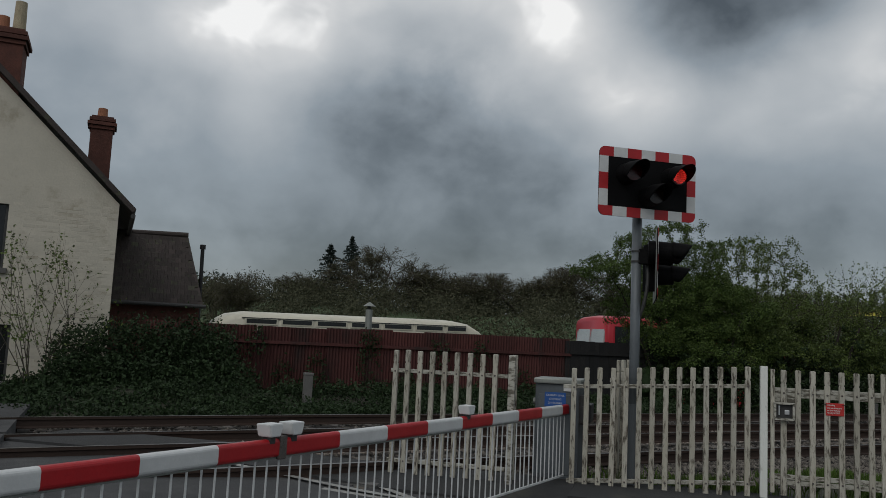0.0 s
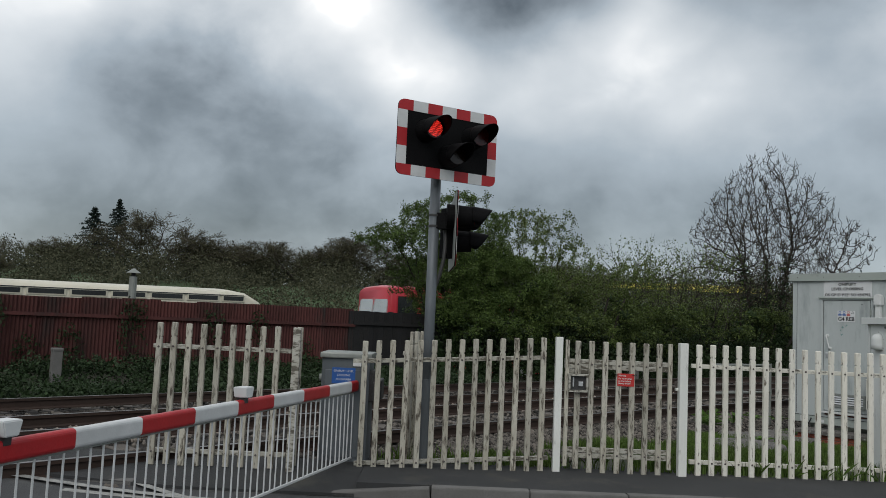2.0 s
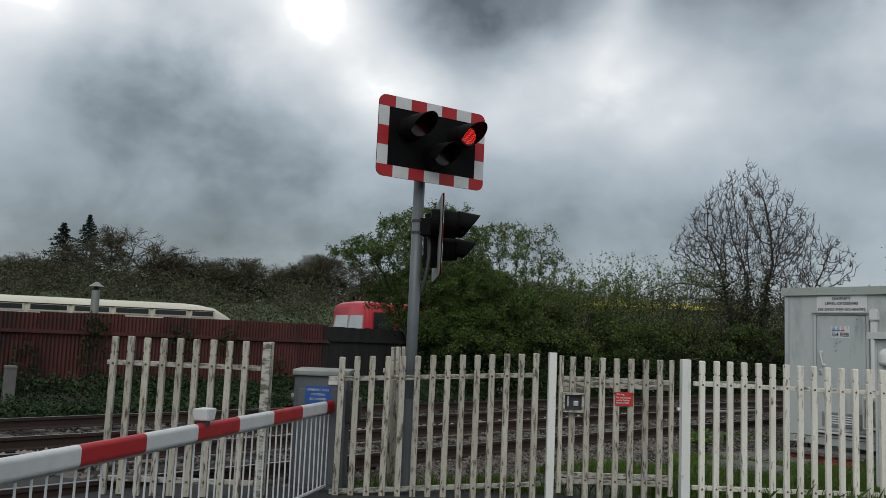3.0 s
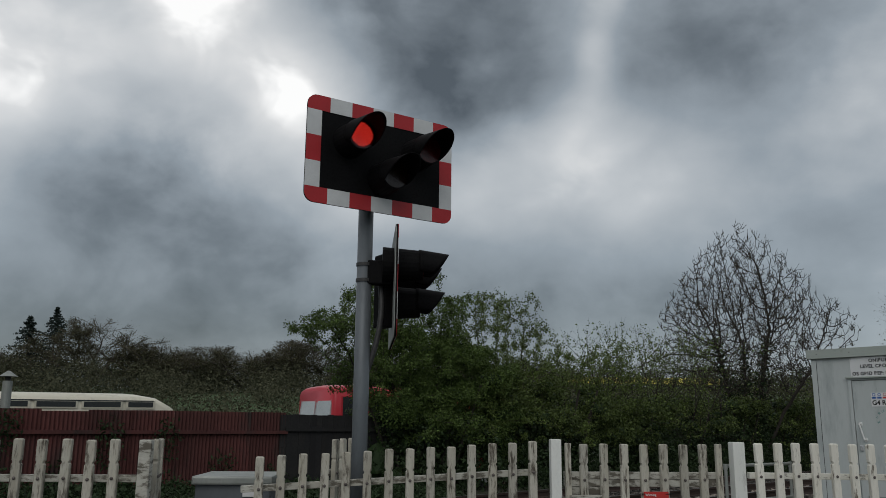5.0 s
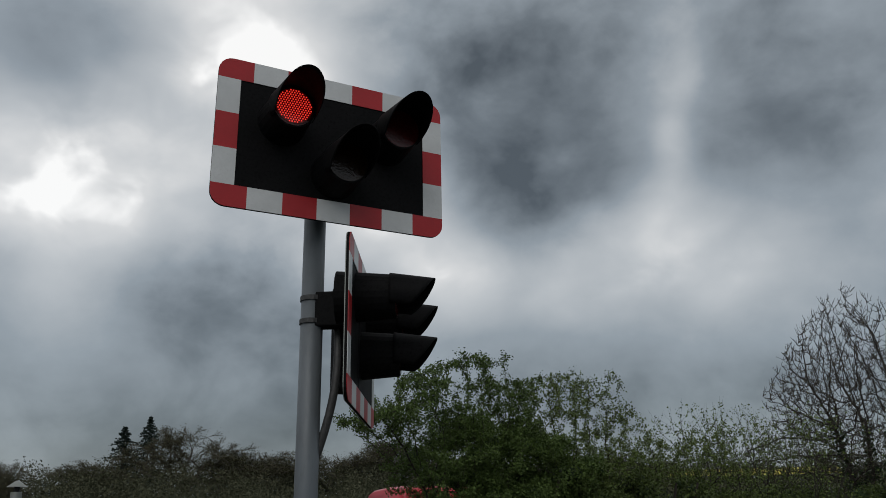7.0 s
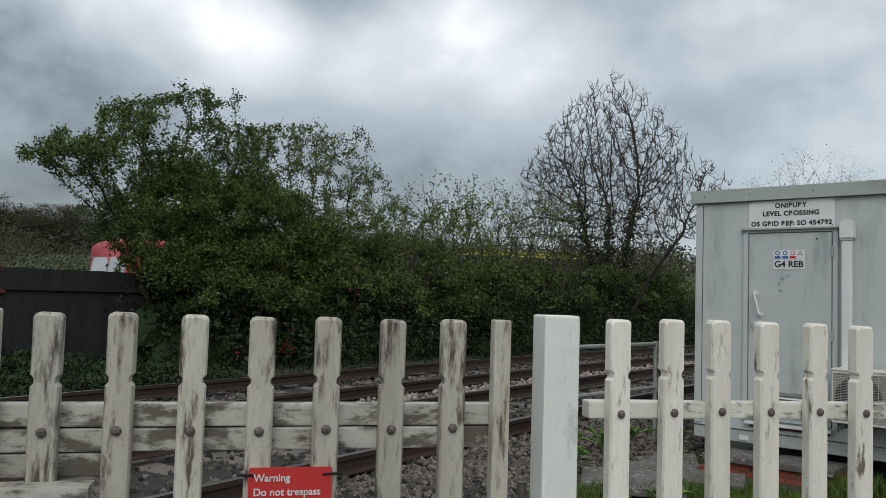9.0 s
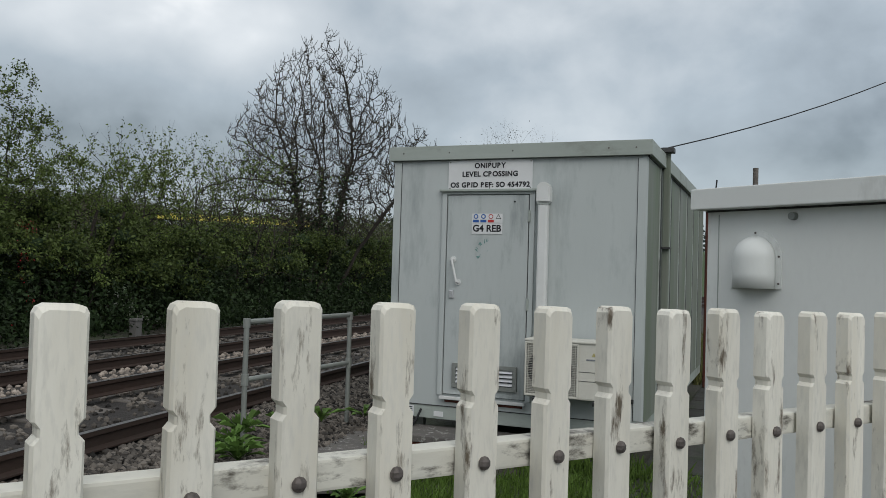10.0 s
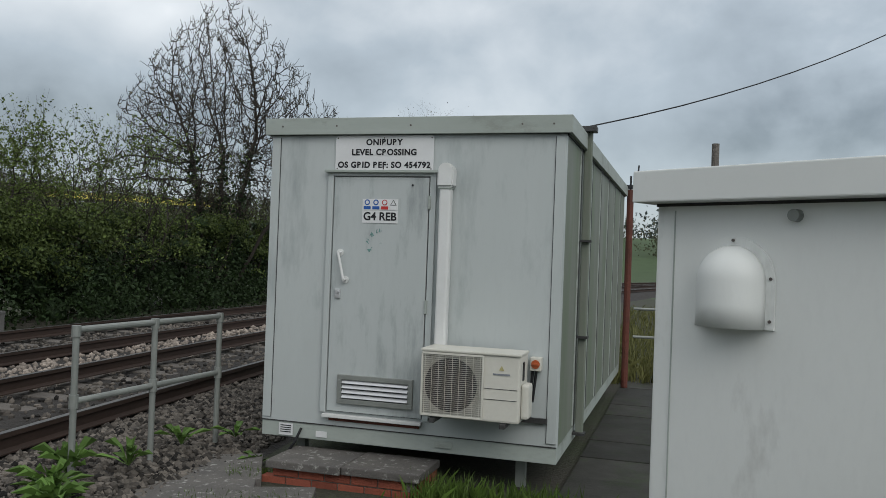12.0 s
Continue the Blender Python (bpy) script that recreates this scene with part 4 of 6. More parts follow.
def build_signal():
    px, py = -5.985, 5.085
    sig = empty("crossing_signal", pose(px, py, 0), "grey steel post with chequered boards of flashing red crossing lamps", "traffic signal")
    inv = pose(px, py, 0).inverted()
    bm = bmesh.new()
    tube(bm, (0, 0, -0.1), (0, 0, 3.30), 0.057, seg=20)
    part("pole", bm, M_POST, sig, smooth=True)
    part("pole_sleeve", tubem((0, 0, -0.08), (0, 0, 0.9), 0.078, 0.074, seg=20), M_POST, sig, "thicker lower tube")
    for z in (2.68, 2.56):
        part("clamp_band", tubem((0, 0, z - 0.012), (0, 0, z + 0.012), 0.063, seg=20), M_GRILLE, sig)
    lamps = ((-0.29, 0.095, "r"), (0.29, 0.095, "r"), (0.0, -0.15, "a"))
    board, leds = board_with_lamps(sig, inv @ BOARD, lamps, True)
    bm = bmesh.new()
    box(bm, 0.05, 0.02, 3.2, 0.16, 0.12, 0.10, bevel=0.01)
    box(bm, 0.05, 0.0, 3.55, 0.12, 0.14, 0.10, bevel=0.01)
    tube(bm, (0, 0, 3.2), (0.04, 0.0, 3.7), 0.055, seg=14)
    part("board_bracket", bm, M_GRILLE, sig)
    # second board, facing along the road
    m2 = inv @ (Matrix.Translation((-5.985, 5.085, 2.52)) @ pose(-0.06, 0.325, 0) @ pose(0, 0, 0, 0, 0, 145.3))
    board_with_lamps(sig, m2, ((-0.28, 0.155, "r"), (0.28, 0.155, "r"), (0.0, -0.09, "a")), False, 0.21)
    bm = bmesh.new()
    box(bm, 0.07, 0.09, 2.62, 0.10, 0.22, 0.18, Matrix.Rotation(radians(-38), 4, "Z") @ Matrix.Translation((-0.07, 0.0, 0)), bevel=0.01)
    part("bracket", bm, M_BLACK, sig)
    part("control_box", boxm(-0.02, 0.19, 2.50, 0.16, 0.10, 0.56, 0.012, m=pose(0, 0, 0, 0, 0, -6)), M_BLACK, sig, "black box behind the board")
    cu = bpy.data.curves.new("cable_conduit", "CURVE")
    cu.dimensions, cu.bevel_depth = "3D", 0.021
    sp = cu.splines.new("POLY")
    sp.points.add(10)
    for k in range(11):
        f = k / 10
        sp.points[k].co = (0.03 + 0.05 * math.sin(math.pi * f) - 0.02 * f, 0.13 - 0.02 * f - 0.07 * f * f, 2.55 - 0.66 * f, 1)
    cu.materials.append(M_GRILLE)
    conduit = new("cable_conduit", cu)
    conduit.parent = sig
    conduit["label"] = "dark flexible conduit"
    return leds


LEDS = build_signal()


def build_barrier():
    # the machine that lifts the arm
    turn = 53.0
    base = pose(-6.48, 4.36, 0, 0, 0, turn)
    cab = empty("crossing_barrier", base, "lowered red and white crossing barrier on a grey steel machine cabinet", "barrier")
    part("cabinet", boxm(0, 0.28, 0.53, 0.52, 0.56, 1.12, 0.012), M_POST, cab)
    part("lid", boxm(0, 0.27, 1.115, 0.56, 0.62, 0.06, 0.015), M_GALV, cab, "pale grey overhanging lid")
    part("door_panel", boxm(0, -0.006, 0.50, 0.44, 0.012, 0.92, 0.004), M_POST, cab)
    bm = bmesh.new()
    prism(bm, rounded(0.25, 0.17, 0.008), 0.004, Matrix.Translation((-0.02, -0.017, 0.90)))
    notice = part("notice", bm, M_BLUE, cab, "blue notice with white lettering")
    for text, z in (("ONIBURY LEVEL", 0.95), ("CROSSING", 0.905), ("ZO BARRIER", 0.86)):
        lettering("lettering", text, 0.03, M_LETTERW, cab, (-0.02, -0.0185, z))
    bm = bmesh.new()
    prism(bm, rounded(0.09, 0.05, 0.004), 0.004, Matrix.Translation((0.12, -0.017, 1.03)))
    part("small_plate", bm, M_SIGNW, cab)
    bm = bmesh.new()
    box(bm, 0.31, 0.10, 0.80, 0.10, 0.30, 0.34, bevel=0.03)
    box(bm, 0.33, -0.05, 0.75, 0.05, 0.16, 0.20, bevel=0.015)
    part("arm_mount", bm, M_GRILLE, cab, "dark steel arm mounting")
    part("counterweight", boxm(0.33, 0.42, 0.74, 0.10, 0.40, 0.22, 0.02), M_GRILLE, cab)
    part("side_light", tubem((-0.26, 0.14, 0.86), (-0.30, 0.14, 0.86), 0.04, seg=16), M_GALV, cab)
    # the arm
    a, b = Vector((-6.489, 4.583, 0.80)), Vector((-6.489, 4.583, 0.80)) + Vector((0.6215, -0.783, 0)) * 6.9
    d = b - a
    yaw = math.degrees(math.atan2(d.y, d.x))
    arm = new("arm")
    arm.parent, arm.matrix_basis = cab, base.inverted() @ pose(a.x, a.y, a.z, 0, 0, yaw)
    arm["label"] = "red and white arm with a skirt of white rods"
    n, step = 13, 0.609
    for k in range(n):
        x0 = 0.2 if k == 0 else 0.4 + (k - 1) * step
        x1 = 0.4 + k * step
        if k > 8:
            x0, x1 = 5.272 + (k - 9) * 0.565, 5.272 + (k - 8) * 0.565
        bm = bmesh.new()
        h = 0.058
        prof = rounded(0.062, 2 * h, 0.025, 4)
        va = [bm.verts.new((x0, x, z)) for x, z in prof]
        vb = [bm.verts.new((x1, x, z)) for x, z in prof]
        for i in range(len(prof)):
            bm.faces.new((va[i], vb[i], vb[(i + 1) % len(prof)], va[(i + 1) % len(prof)]))
        bm.faces.new(va)
        bm.faces.new(vb[::-1])
        bmesh.ops.recalc_face_normals(bm, faces=bm.faces[:])
        red = (k % 2 == 0) if k < 9 else (k % 2 == 1)
        part("stripe", bm, M_RED if red else M_WHITE, arm, "red band" if red else "white band")
    rod = bpy.data.meshes.new("skirt_rod")
    bm = bmesh.new()
    tube(bm, (0, 0, -0.056), (0, 0, -0.745), 0.007, seg=6)
    bm.to_mesh(rod)
    bm.free()
    rod.materials.append(M_WHITE)
    for k in range(65):
        ob = new("skirt_rod", rod)
        ob.parent = arm
        ob.matrix_basis = pose(0.27 + k * 0.111, 0.0, 0, random.uniform(-.5, .5), random.uniform(-.5, .5))
    part("skirt_rail", boxm(3.85, 0, -0.748, 7.2, 0.02, 0.022, 0.004), M_WHITE, arm)
    part("skirt_top", boxm(3.85, 0, -0.064, 7.2, 0.016, 0.012, 0.003), M_GALV, arm)
    for x in (2.72, 5.165, 5.375):
        bm = bmesh.new()
        va = [bm.verts.new(p) for p in ((-0.075, -0.05, 0.10), (0.075, -0.05, 0.10), (0.05, -0.05, 0.02), (-0.05, -0.05, 0.02))]
        vb = [bm.verts.new((v.co.x * 0.9, 0.06, v.co.z)) for v in va]
        bm.faces.new(va)
        bm.faces.new(vb[::-1])
        for i in range(4):
            bm.faces.new((va[i], vb[i], vb[(i + 1) % 4], va[(i + 1) % 4]))
        bmesh.ops.recalc_face_normals(bm, faces=bm.faces[:])
        bmesh.ops.bevel(bm, geom=bm.edges[:], offset=0.006, segments=2, affect="EDGES")
        part("arm_lamp", bm, M_SIGNW, arm, "white plastic lamp").matrix_basis = pose(x, 0, 0.055)
        part("lamp_clip", boxm(x, 0, 0.055, 0.05, 0.07, 0.05, 0.004), M_GRILLE, arm)
    part("joint_clamp", boxm(5.27, 0, 0.0, 0.07, 0.075, 0.15, 0.01), M_BOLT, arm, "rusty clamp round the arm")


# ---- equipment rooms ----
YF, XL, XR, YB = 14.41, -7.165, -4.612, 20.39


def build_room():
    room = empty("equipment_room", pose(XL, YF, 0), "grey steel-panelled railway equipment room on a low plinth", "cabin")
    W, L = XR - XL, YB - YF
    part("front_wall", boxm(W / 2, 0.03, 1.335, W, 0.06, 2.45, 0.004), M_REB, room)
    part("rear_wall", boxm(W / 2, L - 0.03, 1.335, W, 0.06, 2.45, 0.004), M_REB, room)
    part("side_wall", boxm(0.03, L / 2, 1.335, 0.06, L - 0.124, 2.45), M_REBSIDE, room, "algae-stained side wall with shade in its colour")
    part("side_wall", boxm(W - 0.03, L / 2, 1.335, 0.06, L - 0.124, 2.45), M_REBSIDE, room, "algae-stained side wall with shade in its colour")
    part("roof", boxm(W / 2, L / 2, 2.66, W + 0.02, L + 0.02, 0.06, 0.004), M_REBTRIM, room)
    for c in ((W / 2, -0.035, 2.63, W + 0.09, 0.03, 0.14), (W / 2, L + 0.035, 2.63, W + 0.09, 0.03, 0.14)):
        part("fascia", boxm(*c, 0.004), M_REBTRIM, room, "grey roof edge trim")
    for x in (-0.03, W + 0.03):
        part("fascia", boxm(x, L / 2, 2.63, 0.03, L + 0.04, 0.14, 0.004), M_REBTRIM, room)
    part("roof_gap", boxm(W + 0.006, L / 2, 2.555, 0.016, L - 0.02, 0.014), M_GRILLE, room)
    part("base_rail", boxm(W / 2, L / 2, 0.045, W - 0.006, L - 0.006, 0.13, 0.004), M_REBTRIM, room, "grey base channel")
    part("base_seam", boxm(W / 2, -0.002, 0.112, W - 0.01, 0.006, 0.008), M_GRILLE, room)
    # corner posts and panel joints
    for x in (0.045, W - 0.045):
        part("corner_trim", boxm(x, -0.005, 1.34, 0.075, 0.014, 2.40, 0.003), M_REB, room)
    for x in (0.085, W - 0.085):
        part("panel_joint", boxm(x, -0.001, 1.34, 0.006, 0.006, 2.40), M_GRILLE, room)
    for k in range(1, 7):
        y = L * k / 7
        part("panel_joint", boxm(W + 0.002, y, 1.34, 0.012, 0.035, 2.42, 0.002), M_REBTRIM, room)
        part("panel_gap", boxm(W + 0.004, y + 0.035, 1.34, 0.014, 0.018, 2.42), M_GRILLE, room)
    for x in (0.12, 0.62, W / 2, W - 0.35, W - 0.1):
        part("fixing", tubem((x, -0.052, 2.63), (x, -0.048, 2.63), 0.008, seg=8), M_BOLT, room)
    # door
    dx0, dx1, dz0, dz1 = -6.56 - XL, -5.715 - XL, 0.235, 2.21
    frame = bmesh.new()
    for a in ((dx0 - 0.03, -0.012, 1.22, 0.05, 0.03, 1.99), (dx1 + 0.03, -0.012, 1.22, 0.05, 0.03, 1.99), ((dx0 + dx1) / 2, -0.012, 2.232, dx1 - dx0 + 0.11, 0.03, 0.035)):
        box(frame, *a, bevel=0.003)
    part("door_frame", frame, M_REB, room)
    part("drip_strip", boxm((dx0 + dx1) / 2, -0.03, 2.252, 1.0, 0.06, 0.022, 0.004), M_REBTRIM, room)
    door = part("door", boxm((dx0 + dx1) / 2, -0.008, (dz0 + dz1) / 2, dx1 - dx0 - 0.012, 0.03, dz1 - dz0 - 0.012, 0.004), M_REBDOOR, room, "streaked grey steel door")
    part("door_gap", boxm((dx0 + dx1) / 2, -0.002, (dz0 + dz1) / 2, dx1 - dx0, 0.006, dz1 - dz0), M_GRILLE, room)
    bm = bmesh.new()
    hx, hz0, hz1 = -6.48 - XL, 1.57, 1.345
    tube(bm, (hx, -0.02, hz0), (hx, -0.075, hz0), 0.013)
    tube(bm, (hx, -0.075, hz0), (hx + 0.055, -0.075, hz1), 0.012)
    tube(bm, (hx + 0.055, -0.075, hz1), (hx + 0.055, -0.02, hz1), 0.013)
    for x, z in ((hx, hz0), (hx + 0.055, hz1)):
        tube(bm, (x, -0.02, z), (x, -0.032, z), 0.03, seg=16)
    part("pull_handle", bm, M_PIPE, door, "white cranked pull handle")
    bm = bmesh.new()
    box(bm, -6.489 - XL, -0.03, 1.225, 0.05, 0.02, 0.08, bevel=0.006)
    tube(bm, (-6.489 - XL, -0.04, 1.24), (-6.489 - XL, -0.05, 1.24), 0.014)
    part("lock", bm, M_ALU, door, "bright lock plate")
    for z in (2.0, 1.15, 0.45):
        part("hinge", boxm(dx1 + 0.006, -0.03, z, 0.022, 0.02, 0.11, 0.003), M_REBTRIM, door)
    part("vent_bolt", tubem((-5.86 - XL, -0.022, 2.14), (-5.86 - XL, -0.03, 2.14), 0.009, seg=8), M_INK, door)
    # louvre
    vx0, vx1, vz0, vz1 = -6.455 - XL, -5.792 - XL, 0.312, 0.552
    bm = bmesh.new()
    for a in (((vx0 + vx1) / 2, -0.035, vz1 - 0.02, vx1 - vx0, 0.03, 0.04), ((vx0 + vx1) / 2, -0.035, vz0 + 0.02, vx1 - vx0, 0.03, 0.04), (vx0 + 0.02, -0.035, (vz0 + vz1) / 2, 0.04, 0.03, vz1 - vz0 - 0.08), (vx1 - 0.02, -0.035, (vz0 + vz1) / 2, 0.04, 0.03, vz1 - vz0 - 0.08)):
        box(bm, *a, bevel=0.003)
    vent = part("louvre_frame", bm, M_GALV, door, "aluminium louvre frame")
    part("louvre_back", boxm((vx0 + vx1) / 2, -0.026, (vz0 + vz1) / 2, vx1 - vx0 - 0.07, 0.006, vz1 - vz0 - 0.07), M_GRILLE, door)
    for k in range(4):
        z = vz0 + 0.063 + 0.04 * k
        part("louvre_slat", boxm(0, 0, 0, vx1 - vx0 - 0.085, 0.008, 0.034, 0.002, m=pose((vx0 + vx1) / 2, -0.042, z, -38)), M_ALU, door)
    part("threshold", boxm((dx0 + dx1) / 2 - 0.005, -0.045, 0.205, 0.87, 0.05, 0.028, 0.004, m=pose(0, 0, 0, 0, 0, 0)), M_PIPE, room, "white threshold strip")
    part("rust_strip", boxm((dx0 + dx1) / 2, -0.008, 0.168, 0.80, 0.01, 0.022), M_REDPOLE, room, "rust-streaked sill")
    # name board
    nb = part("name_board", prism(bmesh.new(), rounded(0.868, 0.297, 0.025), 0.004, Matrix.Translation(((-6.562 - 5.694) / 2 - XL, -0.012, 2.404))), M_SIGNW, room, "white name board with black capitals")
    nbx = (-6.562 - 5.694) / 2 - XL
    for text, z, s in (("ONIBURY", 2.495, 0.069), ("LEVEL CROSSING", 2.412, 0.069), ("OS GRID REF: SO 454792", 2.306, 0.069)):
        lettering("lettering", text, s, M_INK, nb, (nbx, -0.0142, z), bold=0.0026, spacing=1.10)
    for x in (-0.415, 0.0, 0.415):
        for z in (-0.128, 0.128):
            part("screw", tubem((nbx + x, -0.012, 2.404 + z), (nbx + x, -0.0145, 2.404 + z), 0.006, seg=8), M_BOLT, nb)
    # door label and pictograms
    gx = (-6.295 - 5.98) / 2 - XL
    lab = part("door_label", boxm(gx, -0.026, 1.876, 0.315, 0.004, 0.104), M_SIGNW, door, "white door label with bold lettering")
    lettering("lettering", "G4 REB", 0.092, M_INK, lab, (gx, -0.0295, 1.876), bold=0.0025)
    lab = part("safety_label", boxm(gx, -0.026, 1.977, 0.315, 0.004, 0.092), M_SIGNW, door, "white safety label with pictograms")
    for k, mt in enumerate((M_BLUE, M_BLUE, M_RED, M_INK)):
        x = gx - 0.115 + 0.077 * k
        bm = bmesh.new()
        if k < 3:
            tube(bm, (x, -0.028, 1.995), (x, -0.0295, 1.995), 0.024, seg=18)
        else:
            prism(bm, [(x - 0.028, 1.972), (x + 0.028, 1.972), (x, 2.02)], 0.0015, Matrix.Translation((0, -0.0295, 0)))
        part("pictogram", bm, mt, lab)
        bm = bmesh.new()
        if k < 3:
            tube(bm, (x, -0.0295, 1.995), (x, -0.0305, 1.995), 0.014 if k < 2 else 0.017, seg=14)
        else:
            prism(bm, [(x - 0.019, 1.977), (x + 0.019, 1.977), (x, 2.009)], 0.001, Matrix.Translation((0, -0.0305, 0)))
        part("pictogram_centre", bm, M_SIGNW, lab)
        part("caption_bar", boxm(x, -0.0285, 1.95, 0.062, 0.002, 0.026), M_BLUE if k < 2 else M_REDSIGN if k == 2 else M_SIGNW, lab)
    # torn remains of an old sticker
    bm = bmesh.new()
    rng = random.Random(3)
    for k in range(13):
        x, z = gx - 0.05 + rng.uniform(-0.07, 0.07), 1.70 + rng.uniform(-0.12, 0.07)
        prism(bm, [(x + rng.uniform(-.03, .03), z + rng.uniform(-.02, .02)) for _ in range(3)], 0.001, Matrix.Translation((0, -0.0245, 0)))
    part("sticker_remains", bm, material("faded_sticker", (0.16, 0.30, 0.28), rough=0.6, scale=30), door, "torn green sticker remains")
    # pipe with a hooded top
    px = -5.563 - XL
    bm = bmesh.new()
    box(bm, px, -0.055, 1.48, 0.098, 0.085, 1.28, bevel=0.02)
    part("duct", bm, M_PIPE, room, "white plastic cable duct")
    bm = bmesh.new()
    prism(bm, [(-0.066, 0)] + [(0.066 * math.cos(a), 0.13 + 0.066 * math.sin(a)) for a in (math.pi * (1 - i / 10) for i in range(11))] + [(0.066, 0)], 0.12, Matrix.Translation((px, -0.11, 2.125)))
    bmesh.ops.bevel(bm, geom=bm.edges[:], offset=0.012, segments=2, affect="EDGES")
    part("duct_hood", bm, M_PIPE, room, "rounded white duct hood")
    bm = boxm(px, -0.058, 2.115, 0.108, 0.094, 0.012, 0.004)
    part("duct_ring", bm, M_REBTRIM, room)
    # isolator
    bm = boxm(-4.786 - XL, -0.04, 0.758, 0.088, 0.075, 0.106, 0.008)
    iso = part("isolator_box", bm, M_BEIGE, room, "cream isolator switch box")
    bm = bmesh.new()
    tube(bm, (-4.786 - XL, -0.078, 0.758), (-4.786 - XL, -0.085, 0.758), 0.034, seg=20)
    box(bm, -4.786 - XL, -0.092, 0.758, 0.05, 0.016, 0.014, bevel=0.003)
    part("switch", bm, material("orange_red_switch", (0.5, 0.12, 0.04), rough=0.4), iso, "orange rotary switch")
    bm = bmesh.new()
    for dx in (-0.015, 0.015):
        tube(bm, (-4.80 - XL + dx, -0.035, 0.70), (-4.815 - XL + dx * 0.6, -0.05, 0.46), 0.011, seg=8)
    part("cable", bm, M_INK, room)
    # low notices
    for x, z, w, h in ((-6.93, 0.045, 0.13, 0.10), (-6.70, 0.045, 0.0, 0)):
        if w:
            nt = part("notice_plate", boxm(x - XL, -0.008, z, w, 0.006, h), M_SIGNW, room)
            for k in range(4):
                part("text_bar", boxm(x - XL, -0.0125, z + 0.033 - 0.018 * k, w * 0.75, 0.002, 0.007), M_INK, nt)
    part("cover_plate", boxm(-6.60 - XL, -0.006, 0.03, 0.10, 0.006, 0.05), M_SIGNW, room)
    part("blanking_plate", boxm(-5.52 - XL, -0.024, 0.05, 0.15, 0.008, 0.05, 0.003), M_REBTRIM, room)
    bm = bmesh.new()
    tube(bm, (-6.78 - XL, -0.02, 0.07), (-6.82 - XL, -0.06, -0.05), 0.012, seg=8)
    tube(bm, (-6.82 - XL, -0.06, -0.05), (-6.95 - XL, -0.10, -0.25), 0.012, seg=8)
    part("cable", bm, M_INK, room)
    # feet
    for x in (0.25, W - 0.25):
        for y in (0.3, L - 0.3):
            part("foot", boxm(x + (0.0 if x < 1 else -0.08), y, -0.16, 0.08, 0.08, 0.29, 0.004), M_GALV, room)
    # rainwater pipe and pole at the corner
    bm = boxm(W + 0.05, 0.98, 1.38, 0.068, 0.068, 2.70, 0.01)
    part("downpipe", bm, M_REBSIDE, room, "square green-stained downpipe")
    part("pipe_cap", boxm(W + 0.06, 0.95, 2.74, 0.13, 0.13, 0.05, 0.006), M_GRILLE, room)
    for z in (0.05, 0.9, 1.75):
        part("pipe_strap", boxm(W + 0.05, 0.95, z, 0.11, 0.11, 0.02), M_GRILLE, room)
    bm = bmesh.new()
    tube(bm, (W + 0.08, L + 0.05, -0.25), (W + 0.08, L + 0.05, 2.66), 0.05, seg=10)
    part("corner_pole", bm, M_REDPOLE, room, "rusty red pole")
    bm = bmesh.new()
    tube(bm, (W + 0.08, L + 0.05, 2.60), (W + 0.08, L + 0.05, 2.86), 0.015, seg=8)
    box(bm, W + 0.08, L + 0.05, 2.70, 0.2, 0.12, 0.05)
    tube(bm, (W + 0.16, L + 0.05, 2.68), (W + 0.19, L + 0.05, 3.02), 0.012, seg=8)
    part("aerial", bm, M_INK, room, "small black aerial")
    return room


